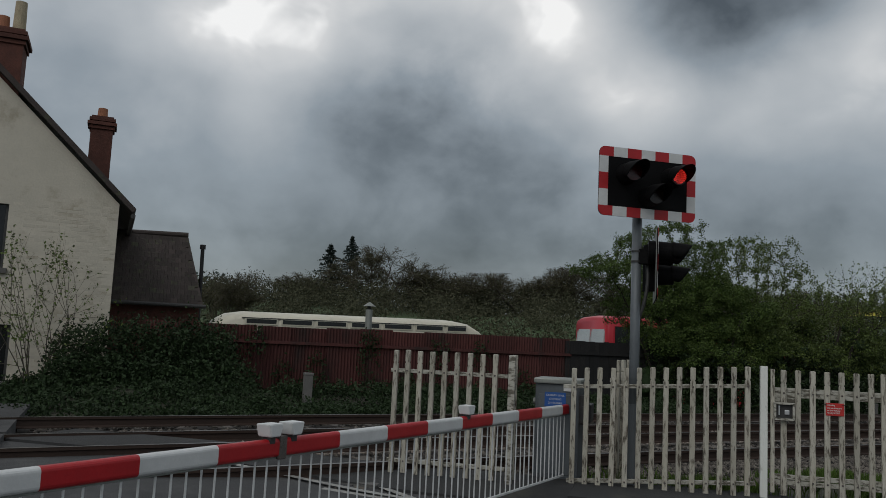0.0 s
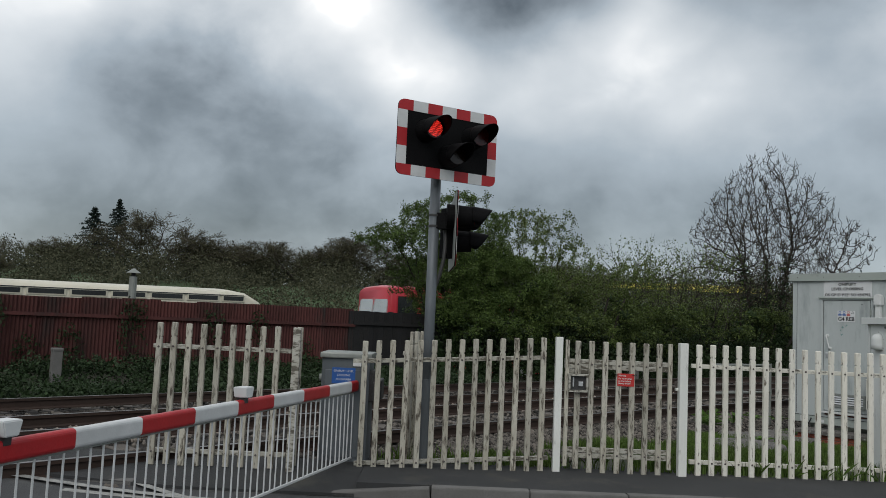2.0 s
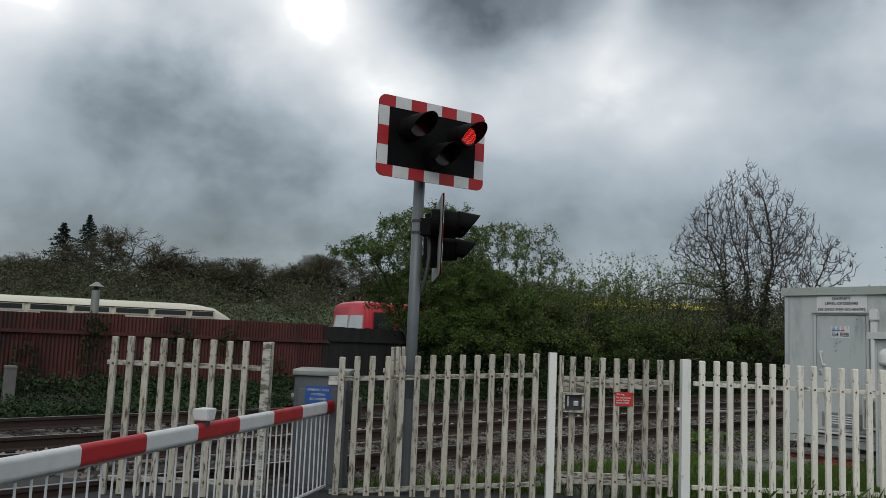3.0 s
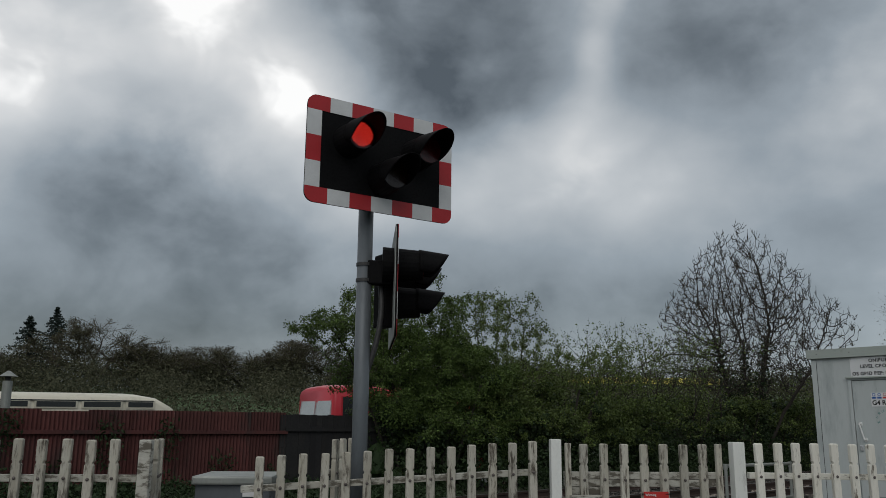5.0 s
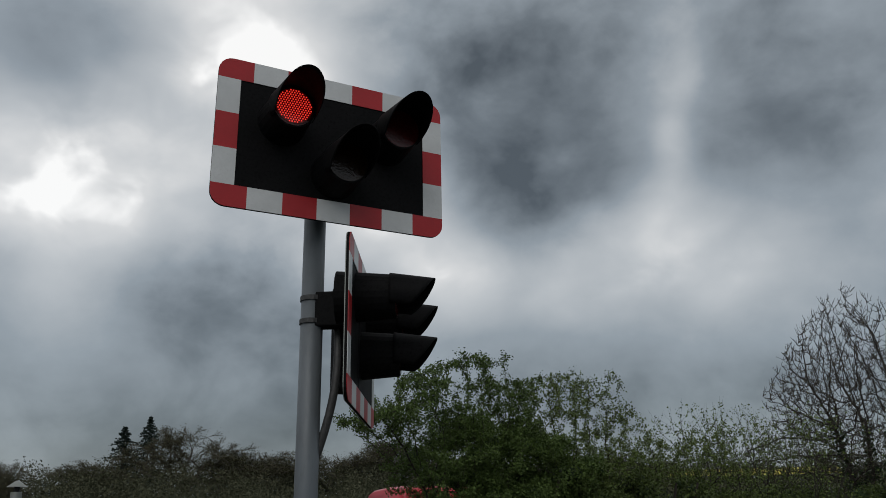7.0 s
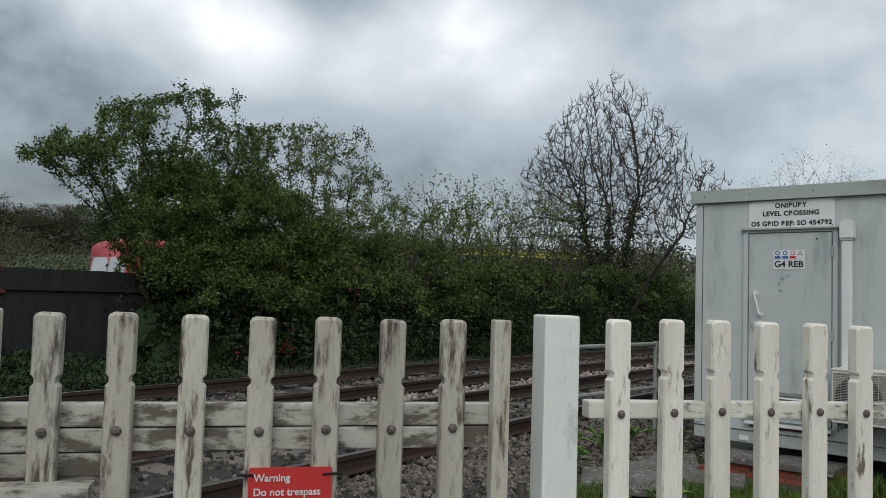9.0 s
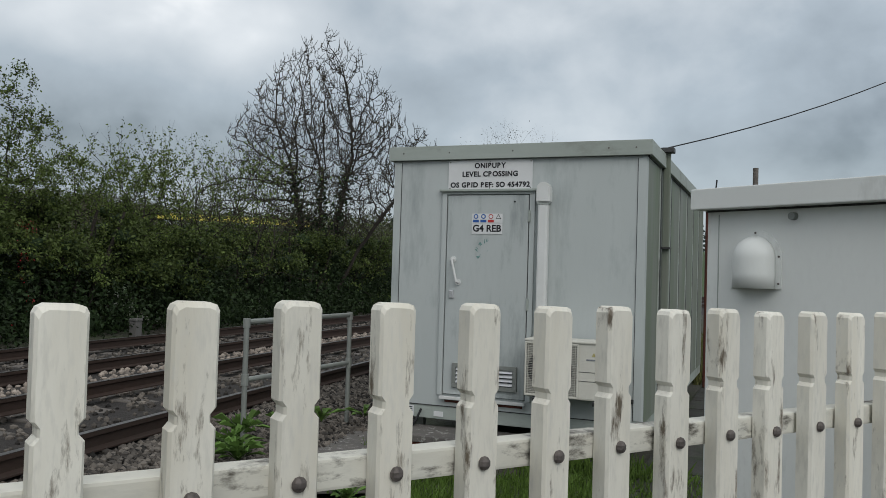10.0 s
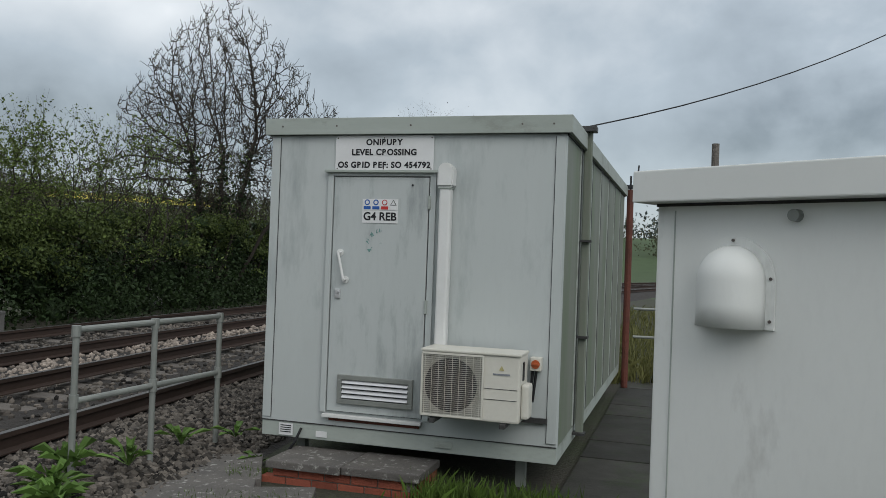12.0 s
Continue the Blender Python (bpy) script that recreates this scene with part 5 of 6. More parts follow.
def build_aircon():
    ac = empty("air_conditioner", pose(-5.605, 14.005, 0.345), "cream outdoor air conditioning unit bracketed to the cabin wall", "air conditioner")
    W, D, H = 0.765, 0.30, 0.505
    part("casing", boxm(W / 2, D / 2, H / 2, W, D, H, 0.018), M_BEIGE, ac)
    part("lid", boxm(W / 2, D / 2 - 0.004, H + 0.004, W + 0.012, D + 0.02, 0.022, 0.008), M_BEIGE, ac)
    # flat dark disc in place of the shaded hollow behind the grille
    part("fan_opening", tubem((0.235, -0.004, H / 2), (0.235, 0.01, H / 2), 0.205, seg=32), M_GRILLE, ac, "dark round disc for the shaded fan opening")
    # back plate: cream darkened in colour for the shade of the bars
    part("grille_back", boxm(0.245, 0.0005, H / 2, 0.46, 0.003, 0.46), material("shadowed_grille", (0.36, 0.355, 0.32), rough=0.6), ac)
    for k in range(30):
        z = 0.03 + 0.0152 * k
        part("grille_bar", boxm(0.245, -0.012, z, 0.465, 0.004, 0.0022), M_BEIGE, ac)
    for k in range(9):
        part("grille_rib", boxm(0.03 + 0.054 * k, -0.009, H / 2, 0.0025, 0.004, 0.45), M_BEIGE, ac)
    bm = bmesh.new()
    for a in ((0.245, -0.01, 0.018, 0.48, 0.012, 0.016), (0.245, -0.01, H - 0.02, 0.48, 0.012, 0.016), (0.008, -0.01, H / 2, 0.014, 0.012, H - 0.03), (0.484, -0.01, H / 2, 0.014, 0.012, H - 0.03)):
        box(bm, *a, bevel=0.003)
    part("grille_frame", bm, M_BEIGE, ac)
    for z in (0.25, 0.17):
        part("panel_groove", boxm(0.62, -0.001, z, 0.25, 0.004, 0.004), M_GRILLE, ac)
    part("badge", boxm(0.625, -0.003, 0.36, 0.13, 0.004, 0.012), material("badge_grey", (0.25, 0.27, 0.3), rough=0.4), ac, "small plain badge")
    bm = bmesh.new()
    prism(bm, [(0.605, 0.39), (0.645, 0.39), (0.625, 0.425)], 0.003, Matrix.Translation((0, -0.004, 0)))
    part("badge_mark", bm, material("badge_gold", (0.5, 0.45, 0.2), rough=0.5), ac)
    part("valve_cover", boxm(W + 0.03, 0.13, 0.16, 0.06, 0.16, 0.26, 0.02), M_BEIGE, ac)
    part("handle_recess", boxm(W + 0.002, 0.12, 0.38, 0.008, 0.06, 0.14, 0.003), M_INK, ac)
    for x in (0.1, W - 0.12):
        bm = bmesh.new()
        box(bm, x, 0.20, -0.022, 0.04, 0.46, 0.035, bevel=0.003)
        box(bm, x, 0.03, -0.01, 0.05, 0.05, 0.04, bevel=0.006)
        part("bracket", bm, M_GRILLE, ac)
    part("bracket_rail", boxm(W / 2 + 0.05, 0.38, -0.03, W + 0.2, 0.03, 0.04), M_GRILLE, ac)


def build_step():
    step = empty("brick_step", pose(-6.86, 13.95, 0), "low red brick step topped with two lichened concrete slabs", "step")
    part("core", boxm(0.64, 0.27, -0.24, 1.20, 0.42, 0.18), M_MORTAR, step)
    me = None
    for row in range(2):
        for k in range(6):
            x = 0.04 + 0.225 * k - (0.11 if row else 0) + 0.107
            if x > 1.2:
                continue
            if me is None:
                ob = part("brick", boxm(0, 0, 0, 0.213, 0.10, 0.066, 0.004), M_BRICK, step)
                me = ob.data
            else:
                ob = new("brick", me)
                ob.parent = step
            ob.matrix_basis = pose(x, 0.095, -0.205 - 0.077 * row, 0, 0, random.uniform(-1, 1))
        for k in range(2):
            for x in (0.06, 1.215):
                ob = new("brick", me)
                ob.parent = step
                ob.matrix_basis = pose(x, 0.20 + 0.225 * k, -0.205 - 0.077 * row, 0, 0, 90)
    for k in range(2):
        part("slab", boxm(0.318 + 0.645 * k, 0.26 + 0.02 * k, -0.135 + 0.004 * k, 0.635, 0.56, 0.062, 0.008), M_SLAB, step, "lichen-spotted concrete slab")


def build_cabinet():
    cab = empty("relay_cabinet", pose(-3.758, 10.226, 0, 0, 0, -32.0), "pale grey steel relay cabinet with a vent cowl", "cabinet")
    W, D = 1.35, 0.95
    part("body", boxm(W / 2, D / 2, 0.76, W, D, 1.94, 0.008), M_CAB2, cab)
    bm = bmesh.new()
    vs = box(bm, W / 2, D / 2 - 0.02, 1.76, W + 0.07, D + 0.09, 0.082, bevel=0.004)
    part("roof", bm, M_CAB2, cab, "overhanging roof tray")
    # thin dark strip drawn as the shadow line under the roof tray
    part("shadow_gap", boxm(W / 2, D / 2, 1.715, W + 0.004, D + 0.004, 0.008), M_GRILLE, cab)
    part("seam", boxm(0.055, -0.0005, 0.76, 0.003, 0.004, 1.88), M_REBTRIM, cab)
    # cowl: an arched hood, open below
    cx, z0, w, h = 0.222, 1.415, 0.086, 0.112
    bm = bmesh.new()
    prism(bm, [(cx - w - 0.022, z0)] + [(cx + (w + 0.022) * math.cos(a), z0 + h + (w + 0.022) * math.sin(a)) for a in (math.pi * (1 - i / 14) for i in range(15))] + [(cx + w + 0.022, z0)], 0.006, Matrix.Translation((0, -0.007, 0)))
    cowl = part("cowl_flange", bm, M_CAB2, cab)
    bm = bmesh.new()
    rings = []
    for k, a in [(z0, 0), (z0 + h * 0.5, 0)] + [(z0 + h, radians(7.5 * j)) for j in range(12)]:
        rad = max(0.03, math.cos(a))
        rings.append([bm.verts.new((cx - w * rad * math.cos(t), -0.006 - 0.075 * rad * math.sin(t), k + w * math.sin(a))) for t in (math.pi * i / 16 for i in range(17))])
    for lo, hi in zip(rings, rings[1:]):
        for i in range(16):
            bm.faces.new((lo[i], lo[i + 1], hi[i + 1], hi[i]))
    bmesh.ops.recalc_face_normals(bm, faces=bm.faces[:])
    bmesh.ops.solidify(bm, geom=bm.faces[:], thickness=0.003)
    part("cowl", bm, M_CAB2, cab, "rounded vent cowl", smooth=True)
    for x, z in ((cx, z0 + h + w + 0.012), (cx + w + 0.012, z0 + 0.02), (cx + w + 0.012, z0 + 0.12)):
        part("cowl_screw", tubem((x, -0.007, z), (x, -0.010, z), 0.004, seg=8), M_BOLT, cab)
    part("eye_bolt", tubem((0.375, 0, 1.683), (0.375, -0.022, 1.683), 0.015, 0.014, seg=14), M_GALV, cab, "galvanised bolt head")
    part("plinth", boxm(W / 2, D / 2, -0.25, W + 0.1, D + 0.1, 0.1, 0.01), M_SLAB, cab)


def build_handrail():
    pts = [(-7.825, 12.876), (-7.795, 13.74), (-7.75, 14.63)]
    rail = empty("handrail", Matrix(), "galvanised tubular handrail beside the track", "handrail")
    for x, y in pts:
        zt, zb = 0.95, land(x, y) - 0.1
        part("upright", tubem((x, y, zb), (x, y, zt), 0.024, seg=12), M_GALV, rail)
        for z in (zt, 0.44):
            part("fitting", tubem((x, y, z - 0.05), (x, y, z + (0.03 if z > .9 else 0.05)), 0.033, seg=12), M_GALV, rail)
    for z in (0.95, 0.44):
        for a, b in zip(pts, pts[1:]):
            part("rail_tube", tubem((*a, z), (*b, z), 0.024, seg=12), M_GALV, rail)
    far = empty("handrail", Matrix(), "galvanised rail across the path end", "handrail")
    for z in (0.85, 0.40):
        part("rail_tube", tubem((-4.5, 21.6, z), (-1.8, 21.9, z), 0.022, seg=10), M_GALV, far)
    for x in (-3.9, -2.2):
        part("upright", tubem((x, 21.7, -0.4), (x, 21.7, 0.87), 0.022, seg=10), M_GALV, far)


def build_paving():
    path = empty("slab_path", Matrix(), "path of worn wet dark slabs beside the cabin", "path", kind="structure")
    for k in range(11):
        y = 13.1 + 0.77 * k
        part("paving_slab", boxm(-4.22, y, -0.285 + 0.004 * (k % 3), 0.74, 0.75, 0.06, 0.006), M_WETSLAB, path)
    part("path_edging", boxm(-3.82, 16.8, -0.27, 0.03, 8.4, 0.10), M_SLEEPER, path)
    walk_ = empty("slab_path", Matrix(), "cracked concrete path to the cabin step", "path", kind="structure")
    for k, (x, y, w, d, a) in enumerate(((-7.35, 14.0, 0.75, 0.8, 28), (-7.1, 13.25, 0.9, 0.7, 25), (-6.5, 13.35, 0.6, 0.6, 20), (-6.9, 12.5, 0.9, 0.8, 30))):
        part("paving_slab", boxm(0, 0, 0, w, d, 0.07, 0.008, m=pose(x, y, land(x, y) + 0.03 + 0.004 * k, 0.6, -0.5, a)), M_SLAB, walk_)
    bm = bmesh.new()
    bmesh.ops.create_cone(bm, cap_ends=True, segments=24, radius1=0.55, radius2=0.5, depth=0.09, matrix=Matrix.Translation((-5.4, 10.2, land(-5.4, 10.2) + 0.03)))
    tagged(part("manhole_ring", bm, M_SLAB), "flat round concrete cover in the grass", "cover")
    for x, y, h in ((-14.85, 3.3, 0.66), (-15.2, 19.6, 0.35)):
        bm = boxm(0, 0, 0.35 * h, 0.17, 0.17, h * 1.3, 0.012)
        box(bm, 0, 0, h * 1.02, 0.19, 0.19, 0.06, bevel=0.02)
        ob = part("marker_post", bm, M_KERB)
        ob.matrix_basis = pose(x, y, land(x, y) - 0.02)
        tagged(ob, "short weathered concrete marker post in ivy", "post")


def build_cable():
    cu = bpy.data.curves.new("overhead_cable", "CURVE")
    cu.dimensions, cu.bevel_depth = "3D", 0.0065
    sp = cu.splines.new("POLY")
    a, b = Vector((XR + 0.06, YF + 0.95, 2.77)), Vector((3.0, 24.0, 8.3))
    sp.points.add(20)
    for k in range(21):
        f = k / 20
        p = a.lerp(b, f) - Vector((0, 0, 0.62 * 4 * f * (1 - f)))
        sp.points[k].co = (*p, 1)
    cu.materials.append(M_INK)
    tagged(new("overhead_cable", cu), "thin black cable sagging up from the cabin", "cable")
    bm = tubem((-3.60, 10.95, -0.4), (-3.60, 10.95, 1.98), 0.013, seg=10)
    tagged(part("pole", bm, M_SLEEPER), "thin grey weathered pole behind the relay cabinet", "pole")



# ---- the far side of the line ----
def build_house():
    X = -17.5
    house = empty("house", pose(X, -0.22, 0), "cream painted brick house with dark tiled roof and red chimneys", "house")
    yc, eave, slope = -0.39, 4.22, 0.96
    ridge_y = yc - 4.4
    ridge_z = eave + 4.4 * slope
    bm = bmesh.new()
    # gable wall with two window openings, built of panels round them
    wins = ((-3.65, -2.57, 2.62, 4.0), (-3.55, -2.30, 0.25, 1.44))
    def wall_piece(y0, y1, z0, z1):
        box(bm, -0.15, (y0 + y1) / 2, (z0 + z1) / 2, 0.3, y1 - y0, z1 - z0)
    y_l = yc - 8.8
    wall_piece(-2.30, yc, -0.4, 4.22)
    wall_piece(y_l, -3.65, -0.4, 4.22)
    wall_piece(-3.65, -2.30, 1.44, 2.62)
    wall_piece(-3.65, -2.30, -0.4, 0.25)
    wall_piece(-3.65, -2.30, 4.0, 4.22)
    wall_piece(-2.57, -2.30, 2.62, 4.0)
    wall_piece(-3.65, -3.55, 0.25, 1.44)
    prism(bm, [(y_l, 4.22), (yc, 4.22), (ridge_y, ridge_z)], 0.3, Matrix.Rotation(radians(90), 4, "Z"))
    part("gable_wall", bm, M_HOUSE, house, "cream painted brick gable wall")
    bm = boxm(-4.2, yc - 0.15, 1.9, 7.8, 0.3, 4.6)
    part("side_wall", bm, M_HOUSE, house)
    # courses that stand a little proud
    me = None
    rng = random.Random(5)
    for row in range(64):
        z = -0.2 + 0.0755 * row * 1.0
        zz = z
        for k in range(9):
            y = yc - 0.115 - 0.235 * k - (0.117 if row % 2 else 0)
            if zz > 4.2 + (yc - y - 0.12) * slope - 0.10:
                continue
            if any(w[0] - 0.12 < y < w[1] + 0.12 and w[2] - 0.06 < zz < w[3] + 0.05 for w in wins):
                continue
            if len(house.children) > 302:
                continue
            if me is None:
                ob = part("brick", boxm(0, 0, 0, 0.016, 0.222, 0.064, 0.003), M_HOUSE, house)
                me = ob.data
            elif rng.random() < 0.62:
                ob = new("brick", me)
                ob.parent = house
            else:
                continue
            ob.matrix_basis = pose(-0.0052 + rng.uniform(-0.002, 0.0015), y, zz)
    for w in wins:
        part("window_pane", boxm(-0.14, (w[0] + w[1]) / 2, (w[2] + w[3]) / 2, 0.02, w[1] - w[0], w[3] - w[2]), M_DARKWIN, house, "dark window pane")
        part("window_sill", boxm(0.02, (w[0] + w[1]) / 2, w[2] - 0.05, 0.14, w[1] - w[0] + 0.16, 0.11, 0.01), M_KERB, house)
        bm = bmesh.new()
        for y in (w[0] + 0.03, w[1] - 0.03):
            box(bm, -0.11, y, (w[2] + w[3]) / 2, 0.05, 0.06, w[3] - w[2])
        part("window_frame", bm, M_GRILLE, house)
    # roof slopes
    for s in (1, -1):
        run = 4.4 + 0.28
        bm = bmesh.new()
        y0, z0 = ridge_y, ridge_z + 0.10
        y1, z1 = ridge_y + s * run, ridge_z + 0.10 - run * slope
        for x0, x1 in ((0.18, -8.5),):
            v = [bm.verts.new(p) for p in ((x0, y0, z0), (x1, y0, z0), (x1, y1, z1), (x0, y1, z1))]
            bm.faces.new(v)
        bmesh.ops.recalc_face_normals(bm, faces=bm.faces[:])
        bmesh.ops.solidify(bm, geom=bm.faces[:], thickness=0.11)
        part("roof", bm, M_ROOF, house, "dark tiled roof slope")
    part("gutter", tubem((0.15, yc + 0.30, eave - 0.25), (-8.4, yc + 0.30, eave - 0.25), 0.055), M_GRILLE, house)

    def chimney(x, y, z0, z1, w, pots):
        bm = boxm(x, y, (z0 + z1) / 2, w, w, z1 - z0, 0.01)
        st = part("chimney", bm, M_CHIM, house, "soot-dark red brick chimney stack")
        for z, o in ((z1 - 0.32, 0.04), (z1 - 0.22, 0.09), (z1 - 0.10, 0.05)):
            part("chimney_course", boxm(x, y, z, w + o * 2, w + o * 2, 0.09, 0.006), M_CHIM, st)
        for py, h, mt in pots:
            part("chimney_pot", tubem((x, y + py, z1 - 0.05), (x, y + py, z1 + h), 0.14, 0.12, seg=14), mt, st)
    chimney(-0.5, -3.02, 5.6, 7.9, 0.78, ((-0.1, 0.33, M_POT), (0.22, 0.72, M_POTB)))
    chimney(-4.4, -1.0, 4.0, 7.15, 0.56, ((-0.02, 0.26, M_POT),))
    # lean-to behind
    annex = empty("outbuilding", pose(-20.2, 0.05, 0.22), "low outbuilding with a steep dark tiled roof", "outbuilding")
    part("wall", boxm(-1.6, 0.2, 0.55, 3.0, 2.6, 2.7), M_CHIM, annex)
    tile = None
    y0, y1 = -0.8, 1.58
    bm = bmesh.new()
    prism(bm, [(y0, 0), (y1, 0), (y1 - 0.42, 2.22), (y0, 2.15)], 0.08, Matrix.Translation((0.12, 0, 1.92)) @ Matrix.Rotation(radians(-32), 4, "Y") @ Matrix.Rotation(radians(90), 4, "Z"))
    part("roof", bm, M_ROOF, annex, "steep dark tiled roof")
    me = None
    for row in range(15):
        f = row / 15
        for k in range(14):
            y = y0 + 0.09 + 0.172 * k + (0.08 if row % 2 else 0)
            if y > y1 - 0.42 * f - 0.1:
                continue
            if me is None:
                ob = part("roof_tile", boxm(0, 0, 0, 0.02, 0.165, 0.17, 0.003), M_ROOF, annex)
                me = ob.data
            else:
                ob = new("roof_tile", me)
                ob.parent = annex
            up = 0.08 + 2.15 * f
            ob.matrix_basis = Matrix.Translation((0.12, 0, 1.92)) @ Matrix.Rotation(radians(-32), 4, "Y") @ pose(0.012, y, up, 0, 3.5, random.uniform(-1, 1))
    part("ridge", tubem((-1.08, y0, 3.80), (-1.08, y1 - 0.42, 3.86), 0.07), M_ROOF, annex)
    part("gutter", tubem((0.2, y0, 1.90), (0.2, y1 + 0.05, 1.90), 0.05), M_GRILLE, annex)
    flue = part("flue", tubem((-0.6, 1.55, 1.5), (-0.6, 1.52, 3.45), 0.05, seg=12), M_INK, annex, "black metal flue")
    part("flue_cap", tubem((-0.6, 1.52, 3.46), (-0.6, 1.52, 3.58), 0.075, seg=12), M_INK, flue)


def build_far_fence():
    X = -17.2
    fence = empty("corrugated_fence", pose(X, 0, 0), "rusted red corrugated sheet fence with ivy on it", "fence")
    sheet = bmesh.new()
    pitch, w = 0.0762, 0.84
    n = 44
    va, vb = [], []
    for i in range(n + 1):
        y = w * i / n
        x = 0.018 * math.cos(2 * math.pi * y / pitch)
        va.append(sheet.verts.new((x, y, 0)))
        vb.append(sheet.verts.new((x, y, 2.1)))
    for i in range(n):
        sheet.faces.new((va[i], va[i + 1], vb[i + 1], vb[i]))
    first = part("sheet", sheet, M_CORR, fence)
    for k in range(13):
        ob = first if k == 0 else new("sheet", first.data)
        ob.parent = fence
        y = 0.1 + 0.825 * k
        ob.matrix_basis = pose(0.006 * (k % 2), y, -0.42 + 0.006 * y + random.uniform(-.02, .02), random.uniform(-.5, .5), 0, 0)
    part("fence_rail", boxm(0.04, 5.5, 1.32, 0.05, 10.8, 0.07), M_CORR, fence)
    dark = empty("board_fence", pose(X, 0, 0), "black tarred close-boarded fence", "fence")
    me = None
    for k in range(22):
        if me is None:
            ob = part("board", boxm(0, 0, 0.65, 0.03, 0.15, 2.1, 0.004), M_CORRB, dark)
            me = ob.data
        else:
            ob = new("board", me)
            ob.parent = dark
        ob.matrix_basis = pose(0.01 * (k % 2), 10.82 + 0.15 * k, random.uniform(-.01, .01))
    part("board_rail", boxm(0.05, 12.5, 1.38, 0.05, 3.3, 0.08), M_CORRB, dark)
    pipe = empty("flue_pipe", pose(-17.6, 5.36, 0), "grey metal flue with a conical cowl above the fence", "flue")
    part("pipe", tubem((0, 0, 0.2), (0, 0, 2.22), 0.085, seg=14), M_GALV, pipe)
    part("cowl", tubem((0, 0, 2.30), (0, 0, 2.40), 0.16, 0.02, seg=14), M_GALV, pipe)
    part("cowl_stay", tubem((0, 0, 2.20), (0, 0, 2.32), 0.05, seg=8), M_INK, pipe)


def coach(name, m, L, W, H, body, label, win, blunt=0.0):
    """A rounded old coach: body shell, roof, window band in panes."""
    ob = empty(name, m, label, "coach")
    bm = bmesh.new()
    secs = [(-W / 2, 0.35), (-W / 2, H * 0.62), (-W / 2 + 0.015, H * 0.935), (-W / 2 + 0.08, H * 0.967), (-W / 2 + 0.32, H * 0.988), (0, H), (W / 2 - 0.32, H * 0.988), (W / 2 - 0.08, H * 0.967), (W / 2 - 0.015, H * 0.935), (W / 2, H * 0.62), (W / 2, 0.35)]
    rings = []
    for f, k in ((0, 0.70), (0.012, 0.84), (0.03, 0.93), (0.06, 0.975), (0.12, 1.0), (0.86, 1.0), (0.92, 0.975), (0.96, 0.92), (0.985, 0.84), (1.0, 0.70)):
        rings.append([bm.verts.new((x * (0.75 + 0.25 * min(1, k + 0.05)), L * (f - 0.5), 0.35 + (z - 0.35) * (k + (1 - k) * blunt))) for x, z in secs])
    for a, b in zip(rings, rings[1:]):
        for i in range(len(secs) - 1):
            bm.faces.new((a[i], a[i + 1], b[i + 1], b[i]))
    bm.faces.new(rings[0])
    bm.faces.new(rings[-1][::-1])
    bmesh.ops.recalc_face_normals(bm, faces=bm.faces[:])
    part("body", bm, body, ob, smooth=True)
    for s in (1, -1):
        for f0, f1, z0, z1 in win:
            part("window", boxm(s * (W / 2 + 0.004), L * (f0 + f1) / 2, H * (z0 + z1) / 2, 0.02, L * (f1 - f0), H * (z1 - z0), 0.006), M_BUSGLASS, ob, "dark side window")
        part("gutter_strip", boxm(s * (W / 2 - 0.01), 0, H * 0.945, 0.05, L * 0.80, 0.022, 0.006), M_BUSGLASS, ob, "dark roof gutter")
        for f0, f1, z0, z1 in win:
            part("window_surround", boxm(s * (W / 2 - 0.004), L * (f0 + f1) / 2, H * (z0 + z1) / 2, 0.02, L * (f1 - f0) + 0.09, H * (z1 - z0) + 0.07, 0.008), body, ob)
        for f in (-0.3, 0.28):
            wh = new("wheel")
            wh.parent = ob
            wh.matrix_basis = pose(s * (W / 2 - 0.12), L * f, 0.47)
            part("tyre", tubem((-0.12, 0, 0), (0.12, 0, 0), 0.47, seg=24), M_INK, wh)
            part("hub", tubem((-0.13, 0, 0), (0.13, 0, 0), 0.22, seg=16), M_GALV, wh)
    return ob


def build_coaches():
    tops = [(-0.385 + 0.119 * k, -0.385 + 0.119 * k + (0.098 if k < 6 else 0.07), 0.905, 0.938) for k in range(7)]
    wins = tops + [(f0, f1, 0.60, 0.85) for f0, f1, _, _ in tops]
    coach("cream_coach", pose(-20.05, 5.57, -1.20, 0.7, 0, 0), 7.65, 2.2, 3.3, M_CREAM, "old cream coach parked behind the fence", wins)
    red = coach("red_coach", pose(-26.0, 21.45, -0.90), 8.8, 2.4, 3.75, M_BUSRED, "old red coach with a split windscreen", [(-0.465, -0.36, 0.68, 0.88), (-0.34, -0.22, 0.68, 0.88), (-0.20, -0.08, 0.68, 0.88), (-0.06, 0.06, 0.68, 0.88)], 0.86)
    for x in (-0.5, 0.5):
        part("windscreen", boxm(0, 0, 0, 0.94, 0.05, 1.02, 0.06, m=pose(x * 1.02, -4.405, 2.93, -7, 0, 0)), M_SCREEN, red, "split windscreen pane, sky reflection in its pale colour")


